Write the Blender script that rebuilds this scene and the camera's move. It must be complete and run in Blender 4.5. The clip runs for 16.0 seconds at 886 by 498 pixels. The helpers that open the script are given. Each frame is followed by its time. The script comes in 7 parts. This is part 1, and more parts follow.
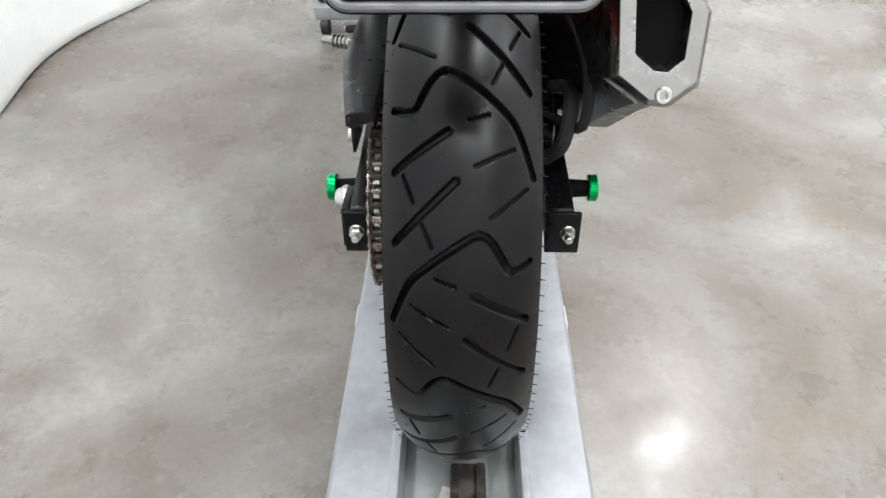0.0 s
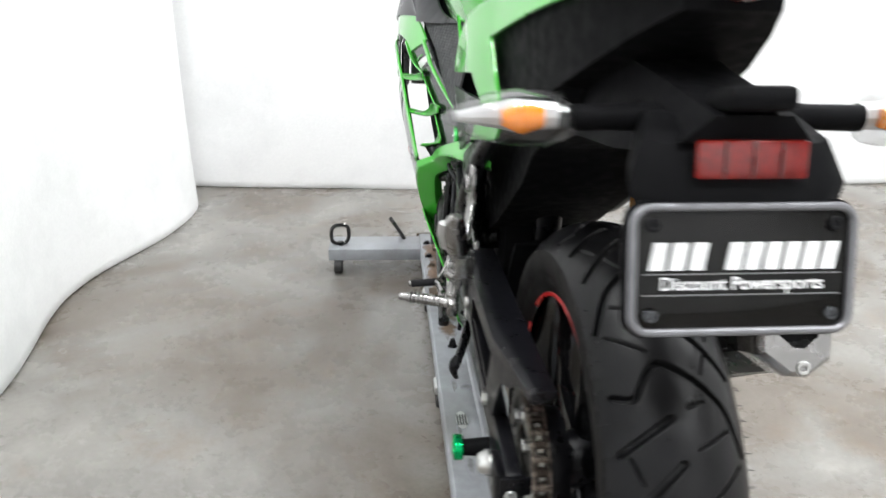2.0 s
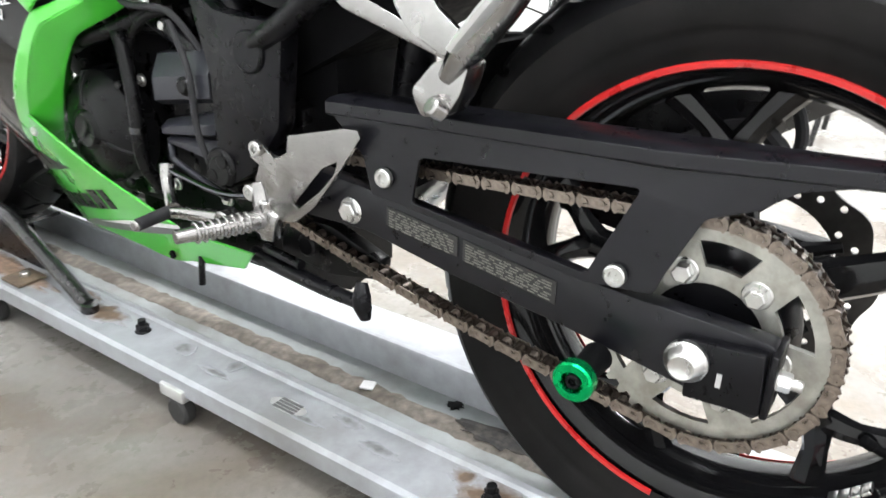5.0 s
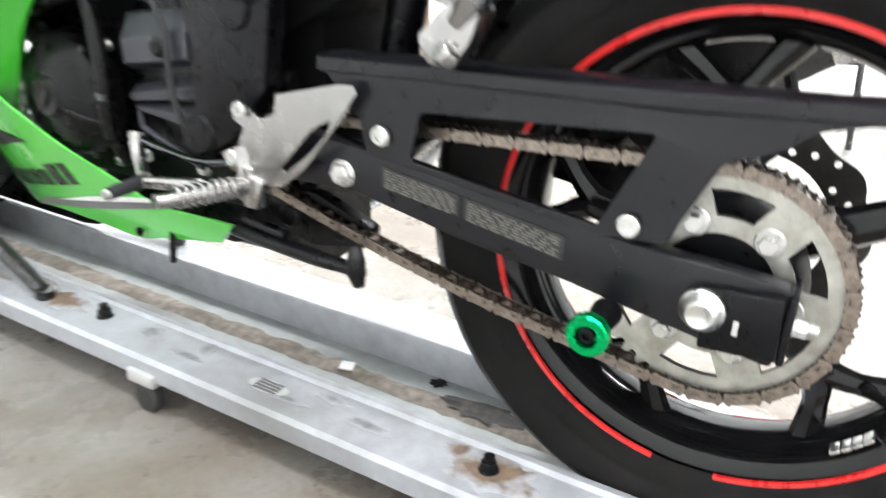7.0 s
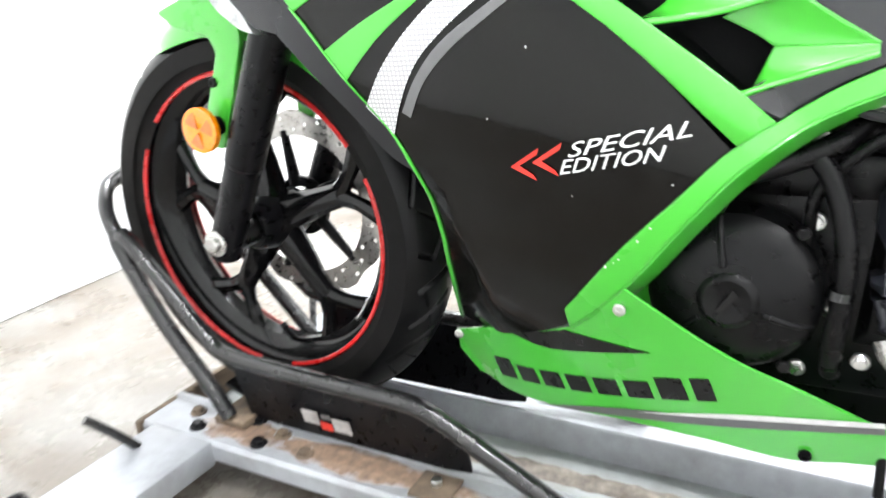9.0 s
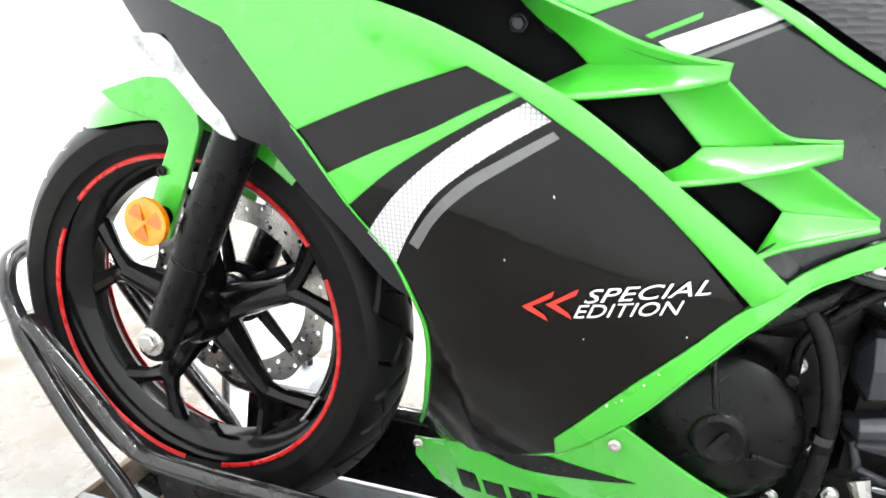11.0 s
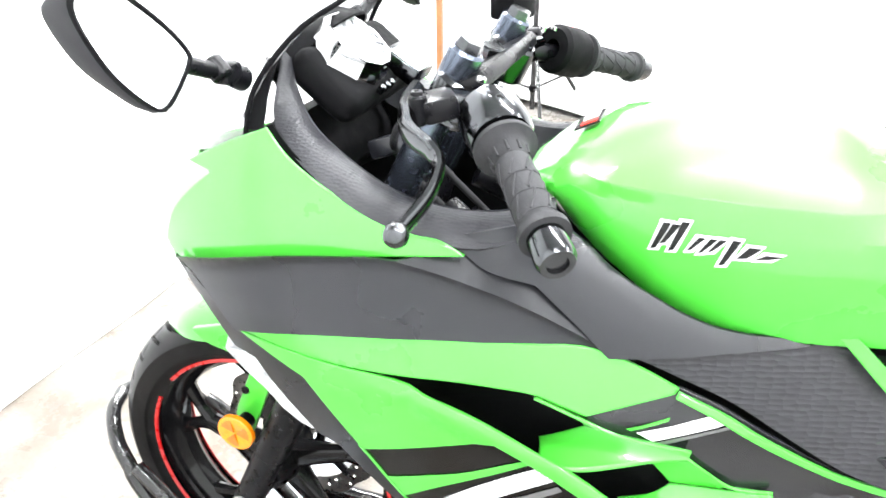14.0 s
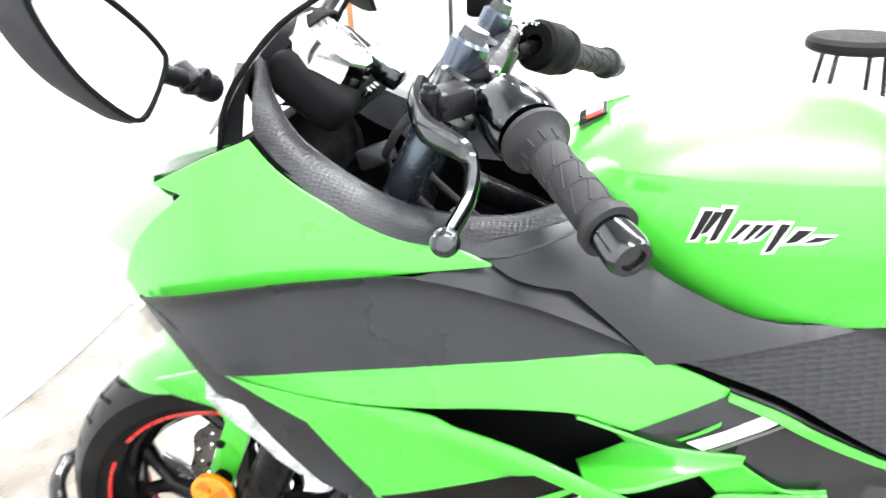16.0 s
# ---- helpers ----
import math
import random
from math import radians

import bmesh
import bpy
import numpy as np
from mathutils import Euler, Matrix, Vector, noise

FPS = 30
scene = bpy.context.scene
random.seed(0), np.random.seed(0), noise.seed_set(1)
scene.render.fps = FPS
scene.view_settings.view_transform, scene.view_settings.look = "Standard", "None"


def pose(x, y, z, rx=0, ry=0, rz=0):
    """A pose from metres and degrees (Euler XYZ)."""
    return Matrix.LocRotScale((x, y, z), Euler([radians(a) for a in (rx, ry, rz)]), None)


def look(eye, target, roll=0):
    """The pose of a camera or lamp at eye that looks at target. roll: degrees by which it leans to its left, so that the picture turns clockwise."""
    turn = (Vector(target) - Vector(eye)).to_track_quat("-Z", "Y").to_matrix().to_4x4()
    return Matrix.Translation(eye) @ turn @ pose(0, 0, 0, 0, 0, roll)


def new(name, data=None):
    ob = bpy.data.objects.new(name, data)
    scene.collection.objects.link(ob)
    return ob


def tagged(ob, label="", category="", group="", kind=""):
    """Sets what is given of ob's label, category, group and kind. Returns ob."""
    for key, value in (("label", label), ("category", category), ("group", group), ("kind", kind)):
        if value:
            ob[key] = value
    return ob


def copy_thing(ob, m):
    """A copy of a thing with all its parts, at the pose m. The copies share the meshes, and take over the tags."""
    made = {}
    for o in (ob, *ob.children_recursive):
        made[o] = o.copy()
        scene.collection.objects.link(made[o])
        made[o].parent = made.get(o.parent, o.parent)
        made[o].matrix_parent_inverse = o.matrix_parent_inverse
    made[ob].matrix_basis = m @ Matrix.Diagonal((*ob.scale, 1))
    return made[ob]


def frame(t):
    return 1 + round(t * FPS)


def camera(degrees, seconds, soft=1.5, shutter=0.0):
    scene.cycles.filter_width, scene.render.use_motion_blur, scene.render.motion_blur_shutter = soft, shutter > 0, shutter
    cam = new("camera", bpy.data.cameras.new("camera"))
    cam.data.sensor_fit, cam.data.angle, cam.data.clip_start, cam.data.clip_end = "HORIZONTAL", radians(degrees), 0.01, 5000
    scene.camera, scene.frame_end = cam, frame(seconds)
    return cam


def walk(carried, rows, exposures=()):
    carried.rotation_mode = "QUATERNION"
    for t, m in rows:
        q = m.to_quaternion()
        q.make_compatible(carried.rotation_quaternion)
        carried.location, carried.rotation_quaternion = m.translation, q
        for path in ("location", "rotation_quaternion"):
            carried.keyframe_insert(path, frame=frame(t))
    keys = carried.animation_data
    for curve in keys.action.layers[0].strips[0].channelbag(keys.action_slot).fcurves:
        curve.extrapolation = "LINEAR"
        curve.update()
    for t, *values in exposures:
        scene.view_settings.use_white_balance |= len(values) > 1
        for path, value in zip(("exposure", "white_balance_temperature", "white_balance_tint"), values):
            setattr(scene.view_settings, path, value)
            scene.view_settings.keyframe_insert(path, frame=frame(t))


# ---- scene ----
cam = camera(62.6, 16.0, 1.5, 0.5)
PATH = [
    (0, (0.0, -0.75, 0.835), (-0.051, 0.845, -0.372), -0.7),
    (0.5, (0.005, -0.753, 0.834), (-0.054, 0.843, -0.37), -1.1),
    (1, (0.004, -0.739, 0.833), (-0.009, 0.887, -0.331), -0.9),
    (1.3, (0.0, -0.731, 0.876), (-0.065, 1.026, -0.077), -2.6),
    (1.5, (-0.027, -0.733, 0.905), (-0.125, 1.07, 0.033), -1.5),
    (2, (-0.268, -0.77, 0.932), (-0.114, 1.093, 0.221), 1.0),
    (2.3, (-0.415, -0.782, 0.945), (-0.090, 1.066, 0.253), 1.9),
    (2.5, (-0.464, -0.735, 0.935), (-0.006, 1.052, 0.165), 1.5),
    (3, (-0.571, -0.558, 0.891), (-0.049, 1.115, -0.073), -3.6),
    (3.5, (-0.648, -0.404, 0.847), (0.351, 1.096, -0.021), 0.6),
    (4, (-0.678, -0.26, 0.826), (0.55, 1.032, -0.082), -1.6),
    (4.5, (-0.657, -0.17, 0.721), (0.71, 0.979, -0.18), 0.9),
    (4.7, (-0.653, -0.137, 0.688), (0.798, 0.95, -0.156), 1.2),
    (6.8, (-0.648, -0.065, 0.568), (0.981, 0.81, -0.194), 1.3),
    (7, (-0.677, -0.063, 0.603), (0.934, 0.817, -0.193), 2.4),
    (7.5, (-0.788, 0.039, 0.721), (0.701, 1.049, -0.152), 0.2),
    (8, (-0.789, 0.251, 0.7), (0.635, 1.327, -0.202), -2.3),
    (8.5, (-0.796, 0.477, 0.698), (0.701, 1.573, -0.048), -1.0),
    (9, (-0.771, 0.686, 0.678), (0.863, 1.624, 0.008), -4.6),
    (9.2, (-0.748, 0.732, 0.667), (0.956, 1.558, 0.022), -2.3),
    (11.3, (-0.786, 0.819, 0.782), (1.028, 1.414, 0.185), 1.0),
    (11.5, (-0.79, 0.817, 0.797), (1.024, 1.412, 0.201), 1.0),
    (12, (-0.788, 0.811, 0.839), (1.023, 1.388, 0.219), 0.5),
    (12.5, (-0.8, 0.797, 0.859), (0.987, 1.341, 0.145), 1.6),
    (13, (-0.8, 0.792, 0.905), (0.957, 1.314, 0.104), 2.3),
    (13.5, (-0.798, 0.809, 1.085), (0.907, 1.373, 0.205), 1.9),
    (14, (-0.787, 0.837, 1.242), (0.89, 1.434, 0.329), -0.5),
    (14.5, (-0.791, 0.846, 1.254), (0.866, 1.467, 0.322), -2.3),
    (15, (-0.793, 0.857, 1.253), (0.861, 1.46, 0.304), -3.1),
    (15.5, (-0.804, 0.88, 1.237), (0.89, 1.432, 0.329), -3.3),
    (16, (-0.754, 0.947, 1.197), (1.018, 1.326, 0.349), -1.9),
]
walk(cam, [(t, look(eye, target, roll)) for t, eye, target, roll in PATH], [(0.0, -1.05), (1.5, -1.07), (2.5, -1.15), (3.4, -1.1), (3.9, -0.55), (4.5, -0.38), (4.7, -0.32), (6.8, 0.0), (9.0, 0.05), (12.0, 0.13), (13.0, 0.2), (13.5, 0.36), (14.0, 0.5), (14.5, 0.28), (16.0, 0.20)])

# world: a closed hall, so only a faint ambient
world = bpy.data.worlds.new("hall_air")
scene.world = world
world.use_nodes = True
world.node_tree.nodes["Background"].inputs[0].default_value = (0.9, 0.95, 1.0, 1)
world.node_tree.nodes["Background"].inputs[1].default_value = 0.05


def area_lamp(x, y, z, sx, sy, watts, colour):
    data = bpy.data.lights.new("tube_light", "AREA")
    data.shape, data.size, data.size_y, data.energy, data.color = "RECTANGLE", sx, sy, watts, colour
    lamp = new("tube_light", data)
    lamp.matrix_world = pose(x, y, z)
    return lamp


# rows of fluorescent fixtures under the ceiling: x, y, length along x, length along y
LAMPS = [(-0.9, 0.35, 0.16, 1.2), (0.75, 0.3, 0.16, 1.2), (-1.0, -1.5, 0.16, 1.0), (1.22, 2.25, 0.30, 0.30), (0.3, -1.6, 1.2, 0.16), (2.3, 0.6, 0.16, 1.2), (1.6, -1.7, 0.16, 1.2)]
for lx, ly, sx, sy in LAMPS:
    area_lamp(lx, ly, 3.04, sx, sy, (28 if ly < -1 else 62) if lx < 0 else 104, (0.965, 0.985, 1.0))


# ---- materials ----
def mat(name, colour, rough=0.5, metal=0.0, coat=0.0, vary=0.15, scale=30.0, bump=0.0, bump_scale=200.0, dark=None, dark_scale=4.0, dark_amount=0.0, spec=0.5, edge=0.0):
    """A procedural surface: grain at one scale, stains at a larger one, fine relief, uneven gloss."""
    m = bpy.data.materials.new(name)
    m.use_nodes = True
    nt = m.node_tree
    b = nt.nodes["Principled BSDF"]
    n, l = nt.nodes.new, nt.links.new
    tc = n("ShaderNodeTexCoord")
    noise_a = n("ShaderNodeTexNoise")
    noise_a.inputs["Scale"].default_value, noise_a.inputs["Detail"].default_value = scale, 6
    l(tc.outputs["Object"], noise_a.inputs["Vector"])
    ramp = n("ShaderNodeMapRange")
    ramp.inputs[1].default_value, ramp.inputs[2].default_value = 0.3, 0.7
    ramp.inputs[3].default_value, ramp.inputs[4].default_value = 1 - vary, 1 + vary
    l(noise_a.outputs[0], ramp.inputs[0])
    mul = n("ShaderNodeVectorMath")
    mul.operation = "SCALE"
    mul.inputs[0].default_value = colour
    l(ramp.outputs[0], mul.inputs["Scale"])
    out = mul.outputs[0]
    if dark is not None:
        noise_b = n("ShaderNodeTexNoise")
        noise_b.inputs["Scale"].default_value, noise_b.inputs["Detail"].default_value = dark_scale, 8
        noise_b.inputs["Roughness"].default_value = 0.65
        l(tc.outputs["Object"], noise_b.inputs["Vector"])
        r2 = n("ShaderNodeMapRange")
        r2.inputs[1].default_value, r2.inputs[2].default_value = 0.45, 0.7
        r2.inputs[4].default_value = dark_amount
        l(noise_b.outputs[0], r2.inputs[0])
        mix = n("ShaderNodeMix")
        mix.data_type = "RGBA"
        l(r2.outputs[0], mix.inputs[0])
        l(out, mix.inputs[6])
        mix.inputs[7].default_value = (*dark, 1)
        out = mix.outputs[2]
    l(out, b.inputs["Base Color"])
    rr = n("ShaderNodeMapRange")
    rr.inputs[1].default_value, rr.inputs[2].default_value = 0.3, 0.7
    rr.inputs[3].default_value, rr.inputs[4].default_value = max(0.02, rough * 0.8), min(1, rough * 1.2)
    l(noise_a.outputs[0], rr.inputs[0])
    l(rr.outputs[0], b.inputs["Roughness"])
    b.inputs["Metallic"].default_value = metal
    b.inputs["Specular IOR Level"].default_value = spec
    b.inputs["Coat Weight"].default_value, b.inputs["Coat Roughness"].default_value = coat, 0.04
    if edge:
        # rounded edges
        bev = n("ShaderNodeBevel")
        bev.samples, bev.inputs["Radius"].default_value = 4, edge
        l(bev.outputs[0], b.inputs["Normal"])
        l(bev.outputs[0], b.inputs["Coat Normal"])
    if bump:
        nb = n("ShaderNodeTexNoise")
        nb.inputs["Scale"].default_value, nb.inputs["Detail"].default_value = bump_scale, 4
        l(tc.outputs["Object"], nb.inputs["Vector"])
        bp = n("ShaderNodeBump")
        bp.inputs["Strength"].default_value, bp.inputs["Distance"].default_value = bump, 0.001
        l(nb.outputs[0], bp.inputs["Height"])
        if edge:
            l(bev.outputs[0], bp.inputs["Normal"])
        l(bp.outputs[0], b.inputs["Normal"])
    return m


GREEN = mat("lime_paint", (0.054, 0.44, 0.034), 0.30, 0, 1.0, 0.015, 5, spec=0.3, edge=0.0035)
GREEN_ANOD = mat("green_anodised", (0.0, 0.36, 0.10), 0.25, 0.9, 0.0, 0.1, 80)
BLACK_GLOSS = mat("black_paint", (0.0032, 0.0029, 0.0026), 0.14, 0, 0.28, 0.2, 12, dark=(0.008, 0.0072, 0.0065), dark_scale=9, dark_amount=0.4, spec=0.12, edge=0.0015)
PANEL_GREY = mat("dark_grey_panel", (0.014, 0.0145, 0.0165), 0.22, 0.1, 0.35, 0.08, 9, spec=0.3, edge=0.002)
GREY_SATIN = mat("grey_satin_paint", (0.0105, 0.011, 0.0138), 0.28, 0.1, 0.0, 0.05, 5, spec=0.40)
BLACK_PLASTIC = mat("black_plastic", (0.0035, 0.0035, 0.004), 0.65, 0, 0, 0.2, 60, bump=0.15, bump_scale=700, spec=0.06)
BLACK_SATIN = mat("black_satin_metal", (0.0036, 0.0036, 0.0046), 0.30, 0.0, 0, 0.15, 70, bump=0.05, bump_scale=500, spec=0.16, edge=0.0012)
ENGINE = mat("engine_black", (0.0035, 0.0035, 0.0040), 0.30, 0.0, 0, 0.2, 50, bump=0.12, bump_scale=350, dark=(0.008, 0.0075, 0.007), dark_scale=12, dark_amount=0.3, spec=0.16, edge=0.002)
ENGINE_GREY = mat("engine_grey", (0.015, 0.016, 0.022), 0.36, 0.2, 0, 0.15, 50, bump=0.1, bump_scale=350, edge=0.003)
RUBBER = mat("tyre_rubber", (0.0036, 0.0036, 0.0042), 0.34, 0, 0, 0.25, 35, bump=0.12, bump_scale=400, dark=(0.015, 0.014, 0.013), dark_scale=6, dark_amount=0.5, spec=0.19)
SIDEWALL = mat("dusty_sidewall", (0.007, 0.0067, 0.0067), 0.55, 0, 0, 0.25, 30, bump=0.2, bump_scale=300, dark=(0.018, 0.016, 0.015), dark_scale=7, dark_amount=0.5, spec=0.09)
GRIP = mat("grip_rubber", (0.028, 0.028, 0.030), 0.65, 0, 0, 0.2, 60, bump=0.3, bump_scale=500, spec=0.10)
ALLOY = mat("cast_alloy", (0.31, 0.303, 0.297), 0.25, 1.0, 0, 0.12, 50, bump=0.1, bump_scale=300, edge=0.0014)
STEEL = mat("zinc_steel", (0.58, 0.58, 0.57), 0.3, 1.0, 0, 0.15, 60, dark=(0.3, 0.29, 0.25), dark_scale=18, dark_amount=0.5)
GUNMETAL = mat("dark_polished_metal", (0.075, 0.078, 0.083), 0.16, 1.0, 0, 0.1, 60)
CHROME = mat("chrome", (0.62, 0.62, 0.63), 0.12, 1.0, 0, 0.05, 60)
SPROCKET = mat("sprocket_steel", (0.42, 0.42, 0.385), 0.42, 0.9, 0, 0.2, 70, dark=(0.16, 0.14, 0.10), dark_scale=22, dark_amount=0.6, bump=0.1)
CHAIN = mat("oily_chain", (0.25, 0.212, 0.18), 0.32, 0.8, 0, 0.35, 120, dark=(0.06, 0.042, 0.033), dark_scale=40, dark_amount=0.75)
CHAIN_DARK = mat("grimy_inner_link", (0.045, 0.032, 0.024), 0.42, 0.6, 0, 0.35, 120, dark=(0.02, 0.014, 0.011), dark_scale=50, dark_amount=0.9)
DISC = mat("brake_disc", (0.42, 0.41, 0.39), 0.3, 1.0, 0, 0.2, 120, dark=(0.25, 0.22, 0.19), dark_scale=20, dark_amount=0.4)
# rear disc: the shade on its inner side is put into the base colour
DISC_SHADED = mat("shaded_brake_disc", (0.05, 0.048, 0.046), 0.35, 0.8, 0, 0.2, 120)
RED_TAPE = mat("red_rim_tape", (0.46, 0.012, 0.012), 0.3, 0, 0.3, 0.1, 60)
RED_DECAL = mat("red_decal", (0.65, 0.03, 0.02), 0.35, 0, 0.3, 0.05, 60)
WHITE_DECAL = mat("white_decal", (0.74, 0.74, 0.74), 0.4, 0, 0.3, 0.05, 60, dark=(0.45, 0.45, 0.46), dark_scale=90, dark_amount=0.5)
GREY_DECAL = mat("grey_decal", (0.12, 0.12, 0.122), 0.4, 0.2, 0.3, 0.1, 60)
BLACK_DECAL = mat("black_decal", (0.006, 0.006, 0.006), 0.3, 0, 0.1, 0.1, 60, spec=0.2)
FADED_PRINT = mat("faded_print", (0.10, 0.097, 0.085), 0.6, 0, 0, 0.6, 900)
LABEL_PAPER = mat("worn_label", (0.012, 0.012, 0.012), 0.5, 0, 0, 0.3, 200)
AMBER = mat("amber_reflector", (0.85, 0.24, 0.0), 0.2, 0, 0.6, 0.15, 150, bump=0.6, bump_scale=260)
AMBER_DARK = mat("dark_amber_reflector", (0.55, 0.13, 0.0), 0.2, 0, 0.6, 0.15, 150, bump=0.6, bump_scale=260)
RED_LENS = mat("red_lens", (0.13, 0.003, 0.002), 0.15, 0, 0.25, 0.3, 120, bump=0.3, bump_scale=180)
RED_DARK = mat("dark_red_rib", (0.03, 0.001, 0.001), 0.3, 0, 0.2, 0.2, 90)
FLUID = mat("brake_fluid", (0.75, 0.30, 0.02), 0.2, 0, 0.5, 0.1, 40)
SEAT = mat("seat_vinyl", (0.007, 0.007, 0.007), 0.55, 0, 0, 0.2, 50, bump=0.3, bump_scale=600, spec=0.09)
SILVER_FACE = mat("silver_dial", (0.55, 0.56, 0.58), 0.3, 0.3, 0.3, 0.2, 60)
GALV = mat("grey_dolly_paint", (0.35, 0.365, 0.39), 0.42, 0.25, 0, 0.10, 40, bump=0.1, bump_scale=250, dark=(0.17, 0.165, 0.155), dark_scale=6, dark_amount=0.65, edge=0.002)
GALV_IN = mat("worn_channel_paint", (0.30, 0.32, 0.32), 0.5, 0.25, 0, 0.12, 30, bump=0.15, bump_scale=200, dark=(0.13, 0.12, 0.10), dark_scale=6, dark_amount=0.6)
RUST = mat("rust_and_grime", (0.13, 0.095, 0.065), 0.8, 0.1, 0, 0.4, 60, bump=0.5, bump_scale=250, dark=(0.05, 0.038, 0.028), dark_scale=14, dark_amount=0.8)
def soft_stain(name, paint, dirt, reach):
    """Rust that spreads over grey paint and fades out towards its rim."""
    m = mat(name, dirt, 0.7, 0.0, 0, 0.35, 90, bump=0.3, bump_scale=250)
    nt = m.node_tree
    n, l = nt.nodes.new, nt.links.new
    tc, sub, size, noise, add, rp, mx = (n(k) for k in ("ShaderNodeTexCoord", "ShaderNodeVectorMath", "ShaderNodeVectorMath", "ShaderNodeTexNoise", "ShaderNodeMath", "ShaderNodeMapRange", "ShaderNodeMix"))
    sub.operation, sub.inputs[1].default_value = "MULTIPLY_ADD", (2, 2, 0)
    sub.inputs[2].default_value = (-1, -1, 0)
    size.operation = "LENGTH"
    noise.inputs["Scale"].default_value, noise.inputs["Detail"].default_value = 45, 6
    add.operation = "MULTIPLY_ADD"
    add.inputs[1].default_value = 1.6
    rp.inputs[1].default_value, rp.inputs[2].default_value, rp.inputs[3].default_value, rp.inputs[4].default_value = reach, reach + 0.5, 1.0, 0.0
    mx.data_type = "RGBA"
    old = nt.nodes["Principled BSDF"].inputs["Base Color"].links[0].from_socket
    l(tc.outputs["Generated"], sub.inputs[0])
    l(sub.outputs[0], size.inputs[0])
    l(tc.outputs["Object"], noise.inputs["Vector"])
    l(noise.outputs[0], add.inputs[0])
    l(size.outputs["Value"], add.inputs[2])
    l(add.outputs[0], rp.inputs[0])
    l(rp.outputs[0], mx.inputs[0])
    mx.inputs[6].default_value = (*paint, 1)
    l(old, mx.inputs[7])
    l(mx.outputs[2], nt.nodes["Principled BSDF"].inputs["Base Color"])
    return m


STAIN = soft_stain("rust_stain", (0.30, 0.31, 0.33), (0.13, 0.088, 0.058), 1.2)
STAIN_WIDE = soft_stain("wide_rust_stain", (0.30, 0.31, 0.33), (0.20, 0.135, 0.095), 1.42)
SMUDGE = soft_stain("paint_smudge", (0.265, 0.275, 0.29), (0.15, 0.152, 0.155), 1.05)
SCUFF = mat("black_rubber_scuff", (0.02, 0.018, 0.017), 0.7, 0, 0, 0.4, 90, bump=0.8, bump_scale=200, dark=(0.12, 0.105, 0.09), dark_scale=45, dark_amount=0.8)
FRAME_GREY = mat("grey_plate_frame", (0.17, 0.17, 0.18), 0.35, 0.6, 0, 0.12, 60)
WORN_WHITE = mat("worn_white_label", (0.42, 0.40, 0.39), 0.6, 0, 0, 0.4, 120, dark=(0.16, 0.13, 0.12), dark_scale=60, dark_amount=0.8)
GRIME = mat("channel_grime", (0.20, 0.175, 0.15), 0.8, 0.0, 0, 0.45, 70, bump=0.5, bump_scale=250, dark=(0.06, 0.048, 0.036), dark_scale=11, dark_amount=0.9)
CASTER = mat("caster_rubber", (0.02, 0.02, 0.02), 0.6, 0, 0, 0.2, 60)
BLACK_TUBE = mat("scuffed_black_tube", (0.010, 0.010, 0.011), 0.2, 0.0, 0.5, 0.3, 40, dark=(0.09, 0.085, 0.08), dark_scale=30, dark_amount=0.22, spec=0.3)
WOOD = mat("brown_wood", (0.25, 0.11, 0.04), 0.5, 0, 0, 0.25, 20)
PALE_METAL = mat("pale_metal", (0.6, 0.6, 0.6), 0.35, 0.6, 0, 0.1, 40)


def scale_texture(size=(60, 75, 190), deep=0.002):
    m = mat("scaled_black_plastic", (0.018, 0.018, 0.021), 0.42, 0, 0, 0.15, 60, spec=0.3)
    nt = m.node_tree
    tc, mp, wv, bp = (nt.nodes.new(k) for k in ("ShaderNodeTexCoord", "ShaderNodeMapping", "ShaderNodeTexVoronoi", "ShaderNodeBump"))
    mp.inputs["Scale"].default_value = size
    wv.inputs["Scale"].default_value, wv.inputs["Randomness"].default_value = 1.0, 0.4
    bp.inputs["Strength"].default_value, bp.inputs["Distance"].default_value = 0.6, deep
    nt.links.new(tc.outputs["Object"], mp.inputs["Vector"])
    nt.links.new(mp.outputs[0], wv.inputs["Vector"])
    nt.links.new(wv.outputs["Distance"], bp.inputs["Height"])
    nt.links.new(bp.outputs[0], nt.nodes["Principled BSDF"].inputs["Normal"])
    return m


KNEE_TEX = scale_texture()
TRIM_TEX = scale_texture((210, 210, 400), 0.0008)
FORK_TUBE = mat("slate_fork_tube", (0.085, 0.10, 0.13), 0.24, 0.85, 0, 0.1, 60)


